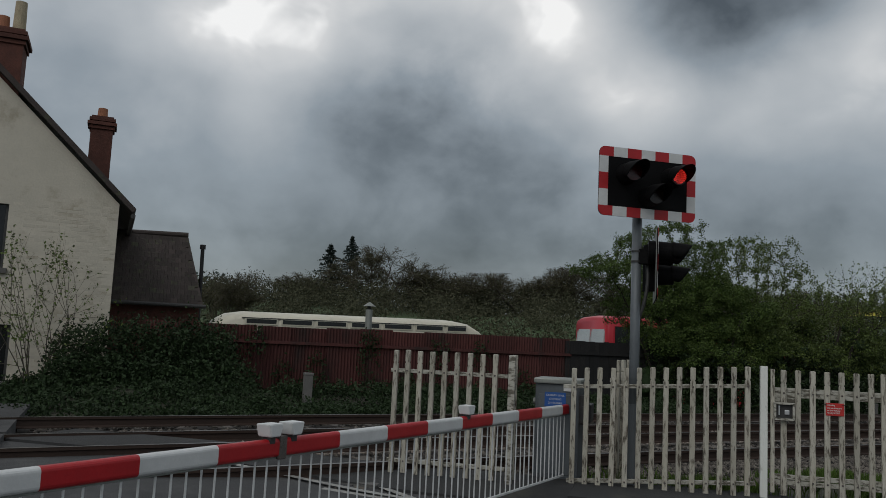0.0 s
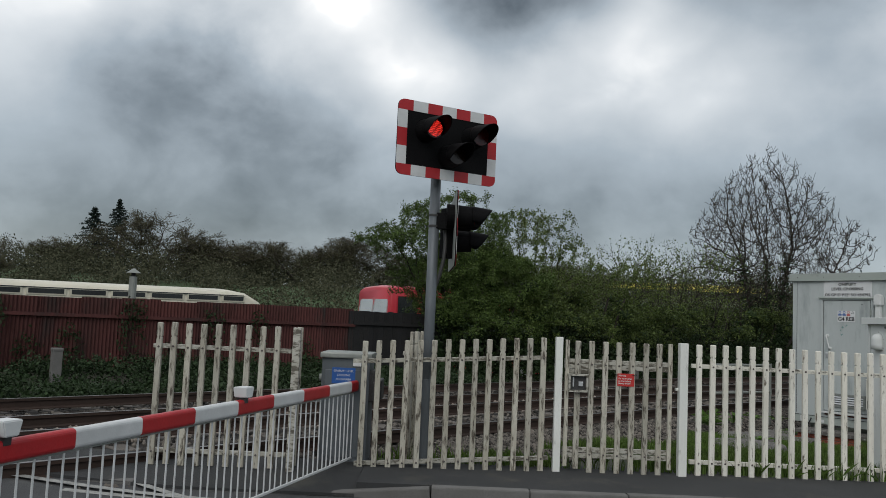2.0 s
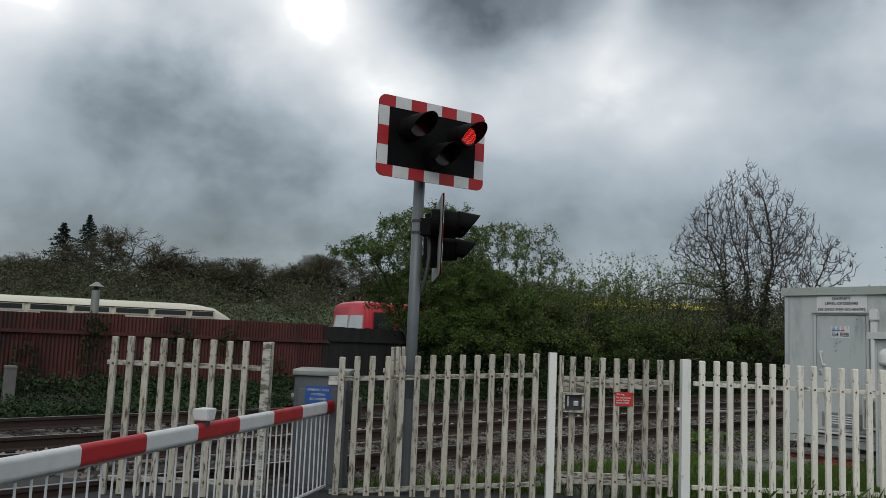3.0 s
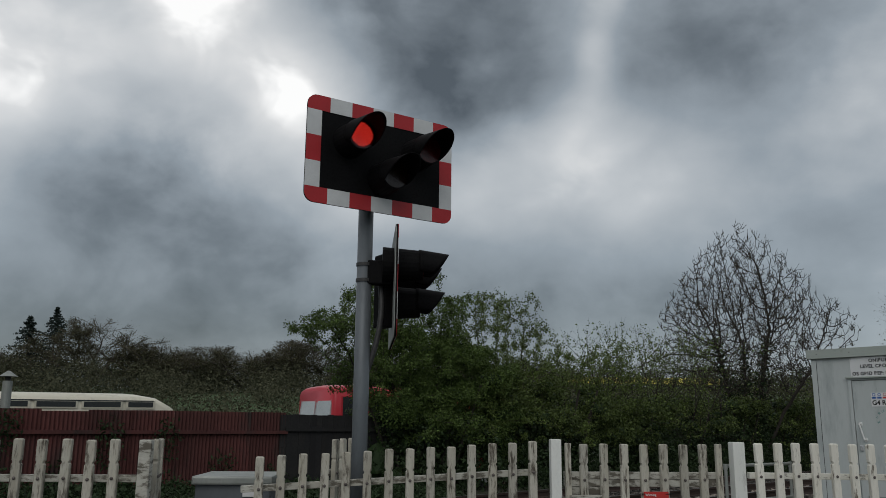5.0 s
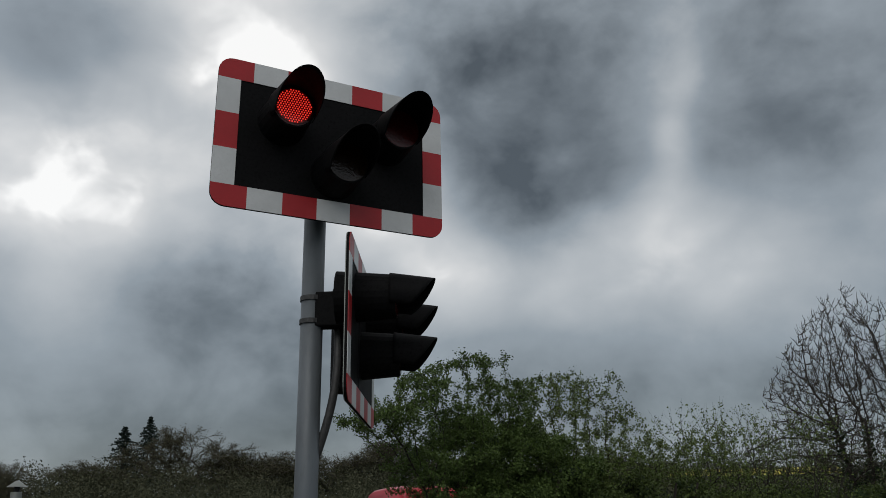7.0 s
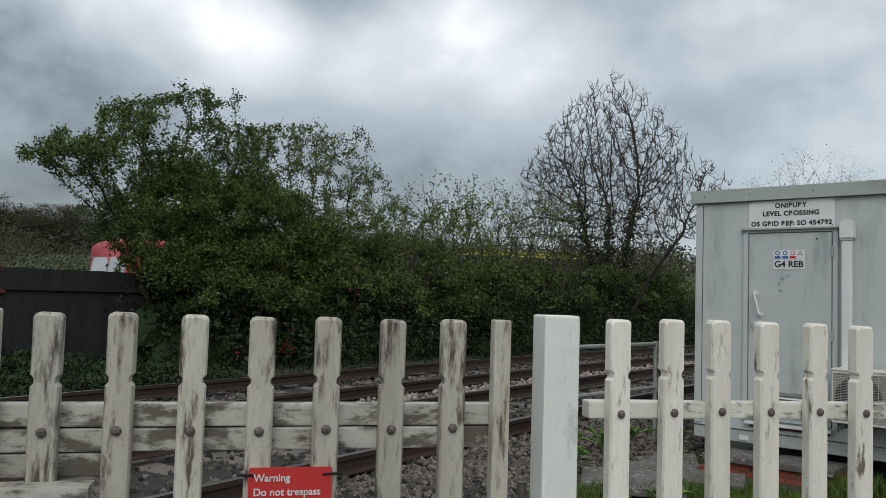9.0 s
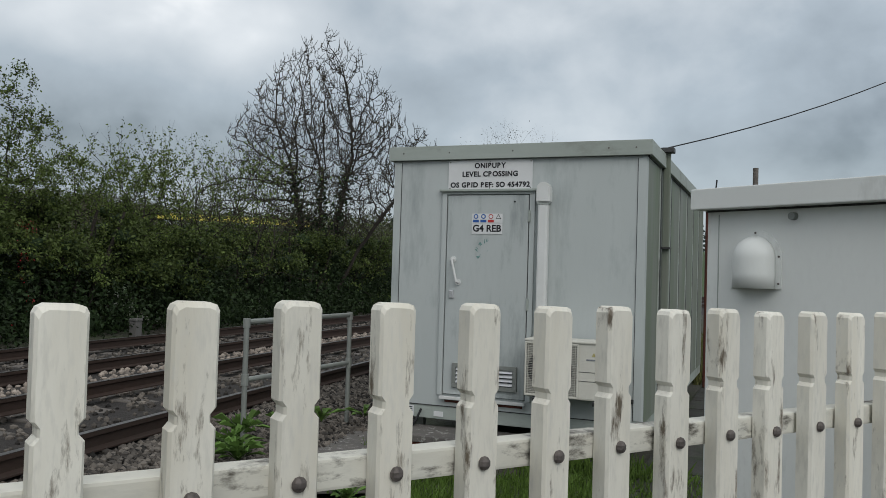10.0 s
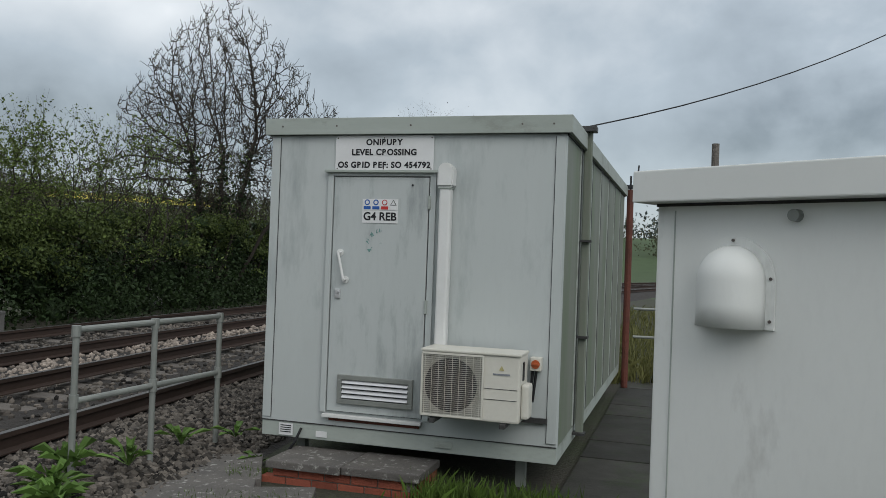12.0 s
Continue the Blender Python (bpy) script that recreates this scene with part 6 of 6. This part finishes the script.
# ---- plants ----
def tree_object(name, m, segs, tips, leaf_mat, leaf_count, leaf_size, label, cat="tree", spread=0.35, sides=5, leaf_name="crown", wood=None, clear=None):
    ob = empty(name, m, label, cat)
    v, f = branches_np(segs, sides)
    t = mesh_np("trunk", v, f, wood or M_BARK, ob)
    if leaf_count and tips:
        thin = [s for s in segs if s[2] < 0.035] or segs
        p = np.array([s[0] for s in thin])
        q = np.array([s[1] for s in thin])
        k = RNG.integers(0, len(thin), leaf_count)
        c = p[k] + (q - p)[k] * RNG.random((leaf_count, 1)) + RNG.normal(0, spread, (leaf_count, 3))
        if clear:
            c = c[~((c[:, 1] < clear[0]) & (c[:, 2] < clear[1]))]
        v, f = leaves_np(c, leaf_size)
        mesh_np(leaf_name, v, f, leaf_mat, ob)
    return ob


def clump(n, boxes):
    """Points scattered through lumpy volumes (cx, cy, cz, rx, ry, rz), thick near the skin."""
    w = np.array([b[3] * b[4] * b[5] for b in boxes]) ** 0.67
    k = RNG.choice(len(boxes), n, p=w / w.sum())
    bx = np.array(boxes)[k]
    d = RNG.normal(size=(n, 3))
    d /= np.linalg.norm(d, axis=1)[:, None]
    r = RNG.random(n)[:, None] ** 0.28
    return bx[:, :3] + d * r * bx[:, 3:] * (1 + 0.12 * RNG.normal(size=(n, 1)))


def build_bare_tree():
    rng = np.random.default_rng(21)
    right, away = np.array((0.867, 0.498, 0)), np.array((-0.498, 0.867, 0))
    zs, ws = (2.3, 3.0, 4.2, 5.5, 6.5, 7.4, 8.2, 8.9), (0.8, 2.5, 3.2, 3.15, 2.6, 1.9, 1.2, 0.55)
    pts = []
    while len(pts) < 5200:
        u, v, z = rng.uniform(-4, 4.4), rng.uniform(-3, 3), rng.uniform(2.3, 8.9)
        w = np.interp(z, zs, ws)
        lobe = ((u - 2.8) / 1.2) ** 2 + (v / 1.1) ** 2 + ((z - 5.0) / 1.15) ** 2 < 1 or ((u + 2.9) / 1.0) ** 2 + (v / 1.0) ** 2 + ((z - 3.5) / 0.7) ** 2 < 1
        if lobe or (u - 0.15) ** 2 + (v / 0.85) ** 2 < w * w * rng.uniform(0.75, 1.0):
            pts.append(right * u + away * v + (0, 0, z))

    def stem(u0, u1, v1, top, n):
        return [right * (u0 + (u1 - u0) * (k / n) ** 1.3 + rng.normal(0, 0.02)) + away * (v1 * k / n) + (0, 0, top * k / n) for k in range(n + 1)]

    stems = [stem(-0.15, -0.75, -0.3, 4.4, 16), stem(0.05, 0.15, 0.2, 4.6, 17), stem(0.25, 1.0, 0.1, 4.8, 18), stem(0.4, 2.5, -0.2, 3.9, 16)]
    segs, tips = colonise(pts, stems, 0.17, 0.21, rng, rise=0.10, tip=0.008, power=0.38)
    twigs(segs, tips, rng, 3, 0.28, up=0.9, radius=0.0075)
    tree_object("ash_tree", pose(-16.85, 29.05, -0.1), segs, tips, M_BUDS, 9000, 0.045, "tall bare ash tree with budding twigs and ivied trunk", spread=0.02, sides=4)
    c = np.concatenate([np.array(p) * (1, 1, 1) + RNG.normal(0, 0.14, (60, 3)) for line in stems[:3] for p in line if p[2] < 4.6])
    v, f = leaves_np(c, 0.10)
    ivy = mesh_np("ivy", v, f, M_IVY)
    ivy.matrix_basis = pose(-16.85, 29.05, -0.1)
    tagged(ivy, "dark ivy climbing the ash trunk", "ivy", kind="stuff")
    # a second crown farther off
    rng = np.random.default_rng(5)
    segs, tips = [], []
    grow(segs, tips, (0, 0, 0), (0, 0, 1), 3.2, 0.16, 5, rng, shrink=0.72, spread=0.5)
    tree_object("bare_tree", pose(-16.5, 50, 0.3), segs, tips, M_BUDS, 3000, 0.06, "bare tree beyond the hedge", spread=0.2, sides=3)
    tree_object("bare_tree", pose(-13.0, 46, 0.3), [((a[0] * .8, a[1] * .8, a[2] * .75), (b[0] * .8, b[1] * .8, b[2] * .75), r, q) for a, b, r, q in segs], [tuple(np.array(t) * (.8, .8, .75)) for t in tips], M_BUDS, 3000, 0.06, "bare tree beyond the cabin", spread=0.2, sides=3)


def shrub(name, at, height, width, seed, leaf, count, size, label, stems=7, level=3, spread=0.16, lean=(0, 0), wood=None, stem=0.0, clear=None):
    rng = np.random.default_rng(seed)
    segs, tips = [], []
    for k in range(stems):
        a = 2 * math.pi * k / stems + rng.normal(0, 0.3)
        o = Vector((math.cos(a), math.sin(a), 0)) * width * 0.22 * rng.random()
        d = Vector((math.cos(a) * width / height * 0.6 + lean[0], math.sin(a) * width / height * 0.6 + lean[1], 1.0))
        grow(segs, tips, o, d, height * 0.42, stem or 0.018 + 0.004 * height, level, rng, split=(2, 3), shrink=0.68, wobble=0.3, spread=0.5)
    top = max(s[1][2] for s in segs)
    k = height / top
    segs = [(tuple(np.array(a) * k), tuple(np.array(b) * k), r0, r1) for a, b, r0, r1 in segs]
    tips = [tuple(np.array(t) * k) for t in tips] + [tuple(np.array(s[1]) * 1.0) for s in segs if s[2] < 0.03]
    return tree_object(name, pose(at[0], at[1], land(*at) - 0.05), segs, tips, leaf, count, size, label, "shrub", spread, 4, wood=wood, clear=clear)


def build_hedge():
    # hawthorn by the board fence: twigs that reach out of a lumpy mass of leaves
    def lumps(y0, y1, top, seed, n, depth=1.0, low=0.3, r=(0.32, 0.62)):
        g = random.Random(seed)
        out = []
        while len(out) < n:
            f = g.random()
            y = y0 + (y1 - y0) * f
            h = top(f) * g.uniform(0.15, 1.0) ** 0.6
            if h < low or (y < 13.3 and h < 3.1):
                continue
            s = g.uniform(*r)
            out.append((-17.0 + g.uniform(-depth, depth), y, h - s * 0.7, s, s * 1.1, s * 0.8))
        return out

    def mass(name, boxes, n, size, mat, label, at):
        ob = empty(name, pose(-17.0, at, -0.1), label, "shrub")
        c = clump(n, boxes) - np.array((-17.0, at, -0.1))
        v, f = leaves_np(c, size)
        mesh_np("crown", v, f, mat, ob)
        # added solid lumps: block the sky and darken the inside of the crown
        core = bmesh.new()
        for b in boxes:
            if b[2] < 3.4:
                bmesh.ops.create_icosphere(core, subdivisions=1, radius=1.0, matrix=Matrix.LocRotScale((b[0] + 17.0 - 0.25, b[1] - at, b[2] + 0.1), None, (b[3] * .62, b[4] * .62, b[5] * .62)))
        tagged(part("inner_growth", core, M_IVY, ob, "added dark lumps that block the sky behind the leaves"), kind="stuff")
        stems = [((0.1 * k - 0.2, 0.2 * k - 0.5, -0.1), (0.25 * k - 0.5, 0.5 * k - 1.2, 2.6), 0.07, 0.03) for k in range(6)]
        for s in stems:
            v, f = branches_np([s], 5)
            mesh_np("stem", v, f, M_BARK, ob)

    mass("hawthorn", lumps(13.0, 16.9, lambda f: 2.9 + 1.2 * math.sin(math.pi * min(1, 0.15 + f * 0.75)), 5, 70, depth=0.8, r=(0.22, 0.5)), 64000, 0.05, M_LEAF_DARK, "dense dark lower growth of hawthorn beside the black fence", 14.5)
    mass("hawthorn", lumps(16.5, 22.5, lambda f: 3.0 - 0.4 * f, 6, 70, low=1.2, r=(0.22, 0.5)), 26000, 0.065, M_LEAF_MID, "fresh green hawthorn scrub on the bank", 19.0)
    mass("hawthorn", lumps(22.0, 34.0, lambda f: 2.6, 7, 95, low=1.6, r=(0.22, 0.45)), 22000, 0.07, M_LEAF_MID, "light green scrub along the bank", 28.0)
    outline = ((11.3, 3.7), (11.6, 4.1), (12.0, 4.35), (12.5, 4.75), (13.7, 5.1), (14.95, 5.3), (15.35, 4.8), (15.8, 4.95), (16.6, 5.0), (17.25, 5.55), (17.7, 4.85), (18.75, 4.3), (19.9, 4.1), (20.7, 3.85), (21.8, 4.0), (22.4, 4.0))
    under = ((11.3, 3.6), (11.8, 3.5), (12.2, 3.1), (12.5, 2.5), (12.9, 1.8), (13.4, 1.0), (22.4, 1.0))

    def crown(y0, y1, base, n, seed, leaf, leaves, label, sparse=0.0):
        g = np.random.default_rng(seed)
        pts = []
        while len(pts) < n:
            y, f = g.uniform(y0, y1), g.random()
            top, low = np.interp(y, *zip(*outline)), np.interp(y, *zip(*under))
            z = low + (top - low) * f ** 0.7
            x = g.normal(0, 0.55) * (1.1 - 0.5 * f)
            if noise.noise((y * 1.3, z * 1.6, seed)) + 0.5 * noise.noise((y * 3.5, z * 3.5, seed + x)) < sparse * f - 0.12:
                continue
            pts.append((x, y - base, z))
        stems = [[(0.12 * k * 0.3, (0.18 * k - 0.4) * (0.3 + h * 0.3), 0.25 * h) for h in range(9)] for k in range(5)]
        segs, tips = colonise(pts, stems, 0.13, 0.17, g, rise=0.05, tip=0.0042, power=0.44)
        twigs(segs, tips, g, 1, 0.16, up=0.35, radius=0.004)
        tree_object("hawthorn_tree", pose(-17.0, base, -0.02), segs, tips, leaf, leaves, 0.047, label, "tree", 0.05, 4)

    crown(11.3, 15.7, 14.0, 3000, 3, M_LEAF_DARK, 60000, "tall leafy hawthorn arching over the black fence", 0.20)
    crown(15.4, 18.6, 17.0, 1300, 4, M_LEAF_LIGHT, 26000, "upright young hawthorn with loose sprays", 0.28)
    crown(18.4, 22.4, 20.3, 1100, 8, M_LEAF_LIGHT, 19000, "arching young hawthorn with open sprays", 0.34)
    shrub("sapling", (-17.2, 22.9), 4.9, 2.6, 27, M_LEAF_LIGHT, 5500, 0.06, "thin sapling just coming into leaf", stems=9, level=3, spread=0.04)
    shrub("sapling", (-17.0, 25.2), 5.0, 2.8, 33, M_LEAF_LIGHT, 5000, 0.06, "thin sapling just coming into leaf", stems=9, level=3, spread=0.04)
    shrub("sapling", (-17.4, 31.5), 3.8, 3.0, 38, M_LEAF_LIGHT, 5000, 0.06, "thin sapling just coming into leaf", stems=9, level=3, spread=0.04)
    boxes = []
    rng = random.Random(11)
    y = 13.4
    while y < 60:
        x = min(-16.2, track_x(y) - 2.2) - rng.uniform(0, 0.8)
        h = rng.uniform(0.8, 1.25)
        boxes.append((x, y, h * 0.75, rng.uniform(0.8, 1.2), rng.uniform(0.8, 1.2), h * 0.95))
        boxes.append((x - 1.0, y + 0.3, h * 1.05, 1.0, 1.0, h * 1.0))
        boxes.append((x + 0.7, y, 0.3, 0.8, 0.7, 0.65))
        y += 0.62
    c = clump(120000, boxes)
    v, f = leaves_np(c[c[:, 2] > -0.3], 0.085)
    tagged(mesh_np("hedge", v, f, M_HEDGE), "dense green hedge bank beside the railway, depth shade in its colour", "hedge", kind="stuff")
    # dark solid lumps added inside the hedge in place of its inner shade
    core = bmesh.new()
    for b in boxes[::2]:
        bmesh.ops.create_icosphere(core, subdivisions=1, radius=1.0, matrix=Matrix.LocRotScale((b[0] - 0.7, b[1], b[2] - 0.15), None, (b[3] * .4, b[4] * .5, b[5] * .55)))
    tagged(part("hedge_shade", core, M_IVY), "added dark lumps standing in for shade inside the hedge", "hedge", kind="stuff")


def build_ivy():
    boxes = []
    rng = random.Random(4)
    for k in range(420):
        y = rng.uniform(-4.5, 13.5)
        x = rng.uniform(-17.0, track_x(y) - 0.95)
        z = land(x, y)
        boxes.append((x, y, z + 0.04, 0.45, 0.45, rng.uniform(0.12, 0.3)))
    for y, z, h in ((1.35, 0.9, 0.75), (2.0, 1.0, 0.6), (2.55, 1.3, 0.45), (4.0, 0.7, 0.45), (5.25, 1.0, 0.75), (5.3, 1.5, 0.25), (7.1, 1.1, 0.55), (8.2, 1.2, 0.45), (6.2, 0.55, 0.3), (9.4, 0.6, 0.4), (3.2, 0.6, 0.35), (10.6, 0.4, 0.3)):
        boxes.append((-17.08, y, z, 0.14, 0.30, h))
    c = clump(130000, boxes)
    v, f = leaves_np(c, 0.062)
    tagged(mesh_np("ivy", v, f, M_IVY), "dark ivy over the bank and up the sheet fence", "ivy", kind="stuff")
    shade = [( -16.6, y, 0.7, 0.7, 0.55, h) for y, h in ((-1.2, 0.85), (-0.6, 1.0), (0.0, 1.05), (0.6, 1.05), (1.1, 1.1), (1.6, 1.0))] + [(-15.9, y, 0.35, 0.6, 0.6, 0.6) for y in (-1.3, -0.5, 0.3, 1.1, 1.9)]
    c = clump(36000, shade)
    v, f = leaves_np(c, 0.065)
    tagged(mesh_np("evergreen_shrub", v, f, M_IVY), "dark evergreen shrub against the house corner", "shrub", kind="stuff")
    shrub("willow_sapling", (-16.3, -1.9), 3.3, 1.9, 41, M_LEAF_LIGHT, 1500, 0.055, "thin willow sapling with few pale leaves by the house", stems=12, level=2, spread=0.03, wood=M_TWIG, stem=0.012)


def conifer(at, h, seed):
    rng = np.random.default_rng(seed)
    ob = empty("conifer", pose(*at), "dark conifer in the far wood", "tree", "far conifers")
    part("trunk", tubem((0, 0, 0), (0, 0, h), 0.25, 0.03, seg=6), M_BARK, ob)
    pts = []
    for z in np.arange(h * 0.12, h, 0.55):
        r = ((h - z) * 0.60 + 0.15) * rng.uniform(0.55, 1.25)
        for a in rng.uniform(0, 2 * math.pi, 12):
            k = np.linspace(0.1, 1, 14)[:, None] ** 0.8
            pts.append(np.array([[math.cos(a), math.sin(a), -0.16]]) * r * k * rng.uniform(0.6, 1.1) + (0, 0, z) + rng.normal(0, 0.10, (14, 3)))
    v, f = leaves_np(np.concatenate(pts), 0.42)
    mesh_np("crown", v, f, M_CONIFER, ob)


def build_far_wood():
    for at, h, s in (((-197, 49.0, 0), 15.0, 1), ((-197, 54.3, 0), 17.5, 2), ((-205, 14, 0), 8.0, 3)):
        conifer((at[0], at[1], land(at[0], at[1])), h, s)
    variants = []
    for seed in (2, 6, 8):
        rng = np.random.default_rng(seed)
        segs, tips = [], []
        for d in ((0.2, 0.1, 1), (-0.2, 0.15, 1), (0.05, -0.25, 1)):
            grow(segs, tips, (0, 0, 0), d, 3.0, 0.2, 4, rng, split=(2, 3), shrink=0.72, spread=0.55)
        top = max(s[1][2] for s in segs)
        segs = [(tuple(np.array(a) * 8 / top), tuple(np.array(b) * 8 / top), max(r0, 0.03), max(r1, 0.022)) for a, b, r0, r1 in segs]
        tips = [tuple(np.array(t) * 8 / top) for t in tips]
        variants.append((segs, tips))
    places = []
    rng = random.Random(8)
    for bearing, r, h in ((82, 62, 5.6), (83.5, 60, 5.2), (78.5, 88, 7.6), (77.5, 92, 7.4), (72, 86, 10.6), (70, 88, 9.8), (67.5, 90, 8.4), (65, 88, 8.6), (63, 84, 9.2), (61, 86, 9.0), (59, 85, 9.4), (57, 88, 8.6), (55, 90, 8.0), (53, 80, 7.6), (51, 90, 8), (48, 95, 8), (45, 90, 8), (42, 90, 7.5)):
        a = radians(bearing)
        places.append((-2.1 * r * math.sin(a), 2.1 * r * math.cos(a), 2.25 * (h - 1.5) + 1.5))
    made = []
    for k, (segs, tips) in enumerate(variants):
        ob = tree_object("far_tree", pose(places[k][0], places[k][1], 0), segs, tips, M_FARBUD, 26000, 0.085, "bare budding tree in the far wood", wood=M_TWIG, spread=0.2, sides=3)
        tagged(ob, group="far trees")
        made.append(ob)
    for k, (x, y, h) in enumerate(places):
        z = land(x, y) - 0.1
        m = pose(x, y, z, 0, 0, 47 * k) @ Matrix.Diagonal((h / 9, h / 9, (h - z) / 8, 1))
        if k < 3:
            made[k].matrix_basis = m
        else:
            copy_thing(made[k % 3], m)
    # undergrowth and mixed wood behind, one mass
    boxes = []
    for k in range(560):
        b = radians(rng.uniform(20, 100))
        r = rng.uniform(85, 215)
        x, y = -r * math.sin(b), r * math.cos(b)
        h = rng.uniform(0.9, 2.1) * r / 75
        boxes.append((x, y, land(x, y) + h * 0.4, r / 40, r / 40, h))
    for k in range(60):
        b = radians(rng.uniform(-22, 20))
        r = rng.uniform(120, 165)
        x, y = -r * math.sin(b), r * math.cos(b)
        h = rng.uniform(2.5, 4.0)
        boxes.append((x, y, land(x, y) + h * 0.5, 3.2, 3.2, h))
    c = clump(260000, boxes)
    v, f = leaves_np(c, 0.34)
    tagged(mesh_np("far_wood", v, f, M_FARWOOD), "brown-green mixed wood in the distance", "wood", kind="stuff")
    boxes = []
    for k in range(500):
        b = radians(rng.uniform(-30, 110))
        r = rng.uniform(230, 420)
        x, y = -r * math.sin(b), r * math.cos(b)
        boxes.append((x, y, land(x, y) + 3, 7, 7, 6.5))
    c = clump(70000, boxes)
    v, f = leaves_np(c, 0.95)
    tagged(mesh_np("hill_wood", v, f, M_HILLWOOD), "woodland on the far hills with haze in its leaf colour", "wood", kind="stuff")
    # yellow crop on the hillside
    verts, faces = [], []
    nb, nr = 40, 8
    for i in range(nb + 1):
        b = radians(31.2 + 10.4 * i / nb)
        for k in range(nr + 1):
            r = 172 + 46 * k / nr
            x, y = -r * math.sin(b), r * math.cos(b)
            verts.append((x, y, land(x, y) + 1.8 + 2.6 * k / nr))
    for i in range(nb):
        for k in range(nr):
            a = i * (nr + 1) + k
            faces.append((a, a + 1, a + nr + 2, a + nr + 1))
    tagged(mesh_np("crop_field", verts, faces, M_RAPE), "bright yellow flowering crop on the hillside", "field", kind="structure")


def build_grass():
    def blades(name, pts, h, w, mat, label):
        n = len(pts)
        a = RNG.uniform(0, 2 * math.pi, n)
        side = np.stack([np.cos(a), np.sin(a), np.zeros(n)], 1) * w
        lean = np.stack([np.cos(a + 1.3), np.sin(a + 1.3), np.zeros(n)], 1) * (RNG.normal(0, 0.4, n) * h)[:, None]
        hh = h * RNG.uniform(0.45, 1.2, n)[:, None]
        up = np.array([[0, 0, 1.0]])
        v = np.stack([pts - side, pts + side, pts + side * 0.6 + lean * 0.4 + up * hh * 0.6, pts + lean + up * hh, pts - side * 0.6 + lean * 0.4 + up * hh * 0.6], 1).reshape(-1, 3)
        f = np.arange(5 * n).reshape(-1, 5)
        tagged(mesh_np(name, v, f, mat), label, "grass", kind="stuff")

    pts = []
    while len(pts) < 46000:
        x, y = RNG.uniform(-8.2, -1.0), RNG.uniform(5.0, 14.2)
        s = road_side(x, y)
        if s < 1.36 or x < track_x(y, 6.2) or (y > 13.5 and -6.9 < x < -5.55):
            continue
        if noise.noise((x * 0.8, y * 0.8, 2)) + 0.25 * noise.noise((x * 3, y * 3, 5)) < -0.16 + 0.35 * smooth_step(-6.3, -7.8, x):
            continue
        pts.append((x, y, land(x, y) - 0.01))
    blades("grass", np.array(pts), 0.10, 0.006, M_GRASS, "rough green grass behind the fence")
    far = np.stack([RNG.uniform(-5.5, 0.5, 9000), 21.0 + 16 * RNG.random(9000) ** 1.5, np.full(9000, -0.2)], 1)
    far[:, 2] = [land(x, y) - 0.01 for x, y, _ in far]
    blades("rough_grass", far, 0.32, 0.012, M_DRYGRASS, "rough yellow-green grass beyond the cabin")
    pts = []
    for k in range(1100):
        a, s = RNG.uniform(-0.6, 9), 1.30 + abs(RNG.normal(0, 0.05))
        p = KERB_AT + ROAD_DIR * a + ROAD_OUT * s
        pts.append((p.x, p.y, 0.0))
    for k in range(380):
        pts.append((RNG.normal(-5.35, 0.16), RNG.normal(13.95, 0.12), -0.29))
        pts.append((RNG.normal(-4.75, 0.25), RNG.normal(14.0, 0.12), -0.29))
    blades("grass_tufts", np.array(pts), 0.20, 0.006, M_GRASS, "long grass tufts along the fence foot and cabin")
    # broad-leaved weeds
    c = []
    for x, y, n, h in ((-7.86, 12.9, 26, 0.26), (-7.7, 12.55, 30, 0.2), (-7.45, 12.3, 30, 0.18), (-7.7, 13.35, 14, 0.2), (-7.75, 14.1, 12, 0.15), (-7.5, 14.55, 10, 0.12), (-6.3, 12.0, 20, 0.12), (-7.2, 14.45, 8, 0.1)):
        for k in range(n):
            a, r = RNG.uniform(0, 6.28), RNG.uniform(0.02, 0.2)
            c.append((x, y, a, r, h * RNG.uniform(0.4, 1.1)))
    verts, faces = [], []
    for x, y, a, r, h in c:
        d = np.array([math.cos(a), math.sin(a), 0])
        s = np.array([-d[1], d[0], 0])
        z = land(x, y) - 0.01
        p0 = np.array([x, y, z])
        p1 = p0 + d * r * 0.5 + (0, 0, h * 0.7)
        p2 = p0 + d * r + (0, 0, h)
        p3 = p0 + d * r * 1.5 + (0, 0, h * 0.85)
        w = 0.03 + 0.03 * h
        o = len(verts)
        verts += [p0, p1 + s * w * 0.7, p2 + s * w, p3, p2 - s * w, p1 - s * w * 0.7]
        faces.append([o, o + 1, o + 2, o + 3, o + 4, o + 5])
    tagged(mesh_np("weeds", verts, faces, M_WEED), "bright green broad-leaved weeds in the ballast", "weeds", kind="stuff")


# ---- build ----
build_ground()
build_road()
build_track()
build_barrier()
build_gate()
build_room()
build_aircon()
build_step()
build_cabinet()
build_handrail()
build_cable()
build_paving()
build_far_fence()
build_coaches()
build_bare_tree()
build_hedge()
build_ivy()
build_far_wood()
build_grass()
build_fences()
build_house()


def motions():
    """The two red lamps flash in turn: each lit array stands in its lens, or back inside the housing."""
    period, phase = 0.76, 2.405 - 4 * 0.76
    for which, led in enumerate(LEDS):
        rows = []
        state = None
        for k in range(361):
            t = k / 30
            on = (((t - phase) % period) < 0.37) == (which == 0)
            if state is None or on != state or k == 360:
                if state is not None and k < 360:
                    rows.append(((k - 1) / 30, pose(0, 0.0 if state else 0.06, 0)))
                rows.append((t, pose(0, 0.0 if on else 0.06, 0)))
            state = on
        walk(led, rows)


motions()
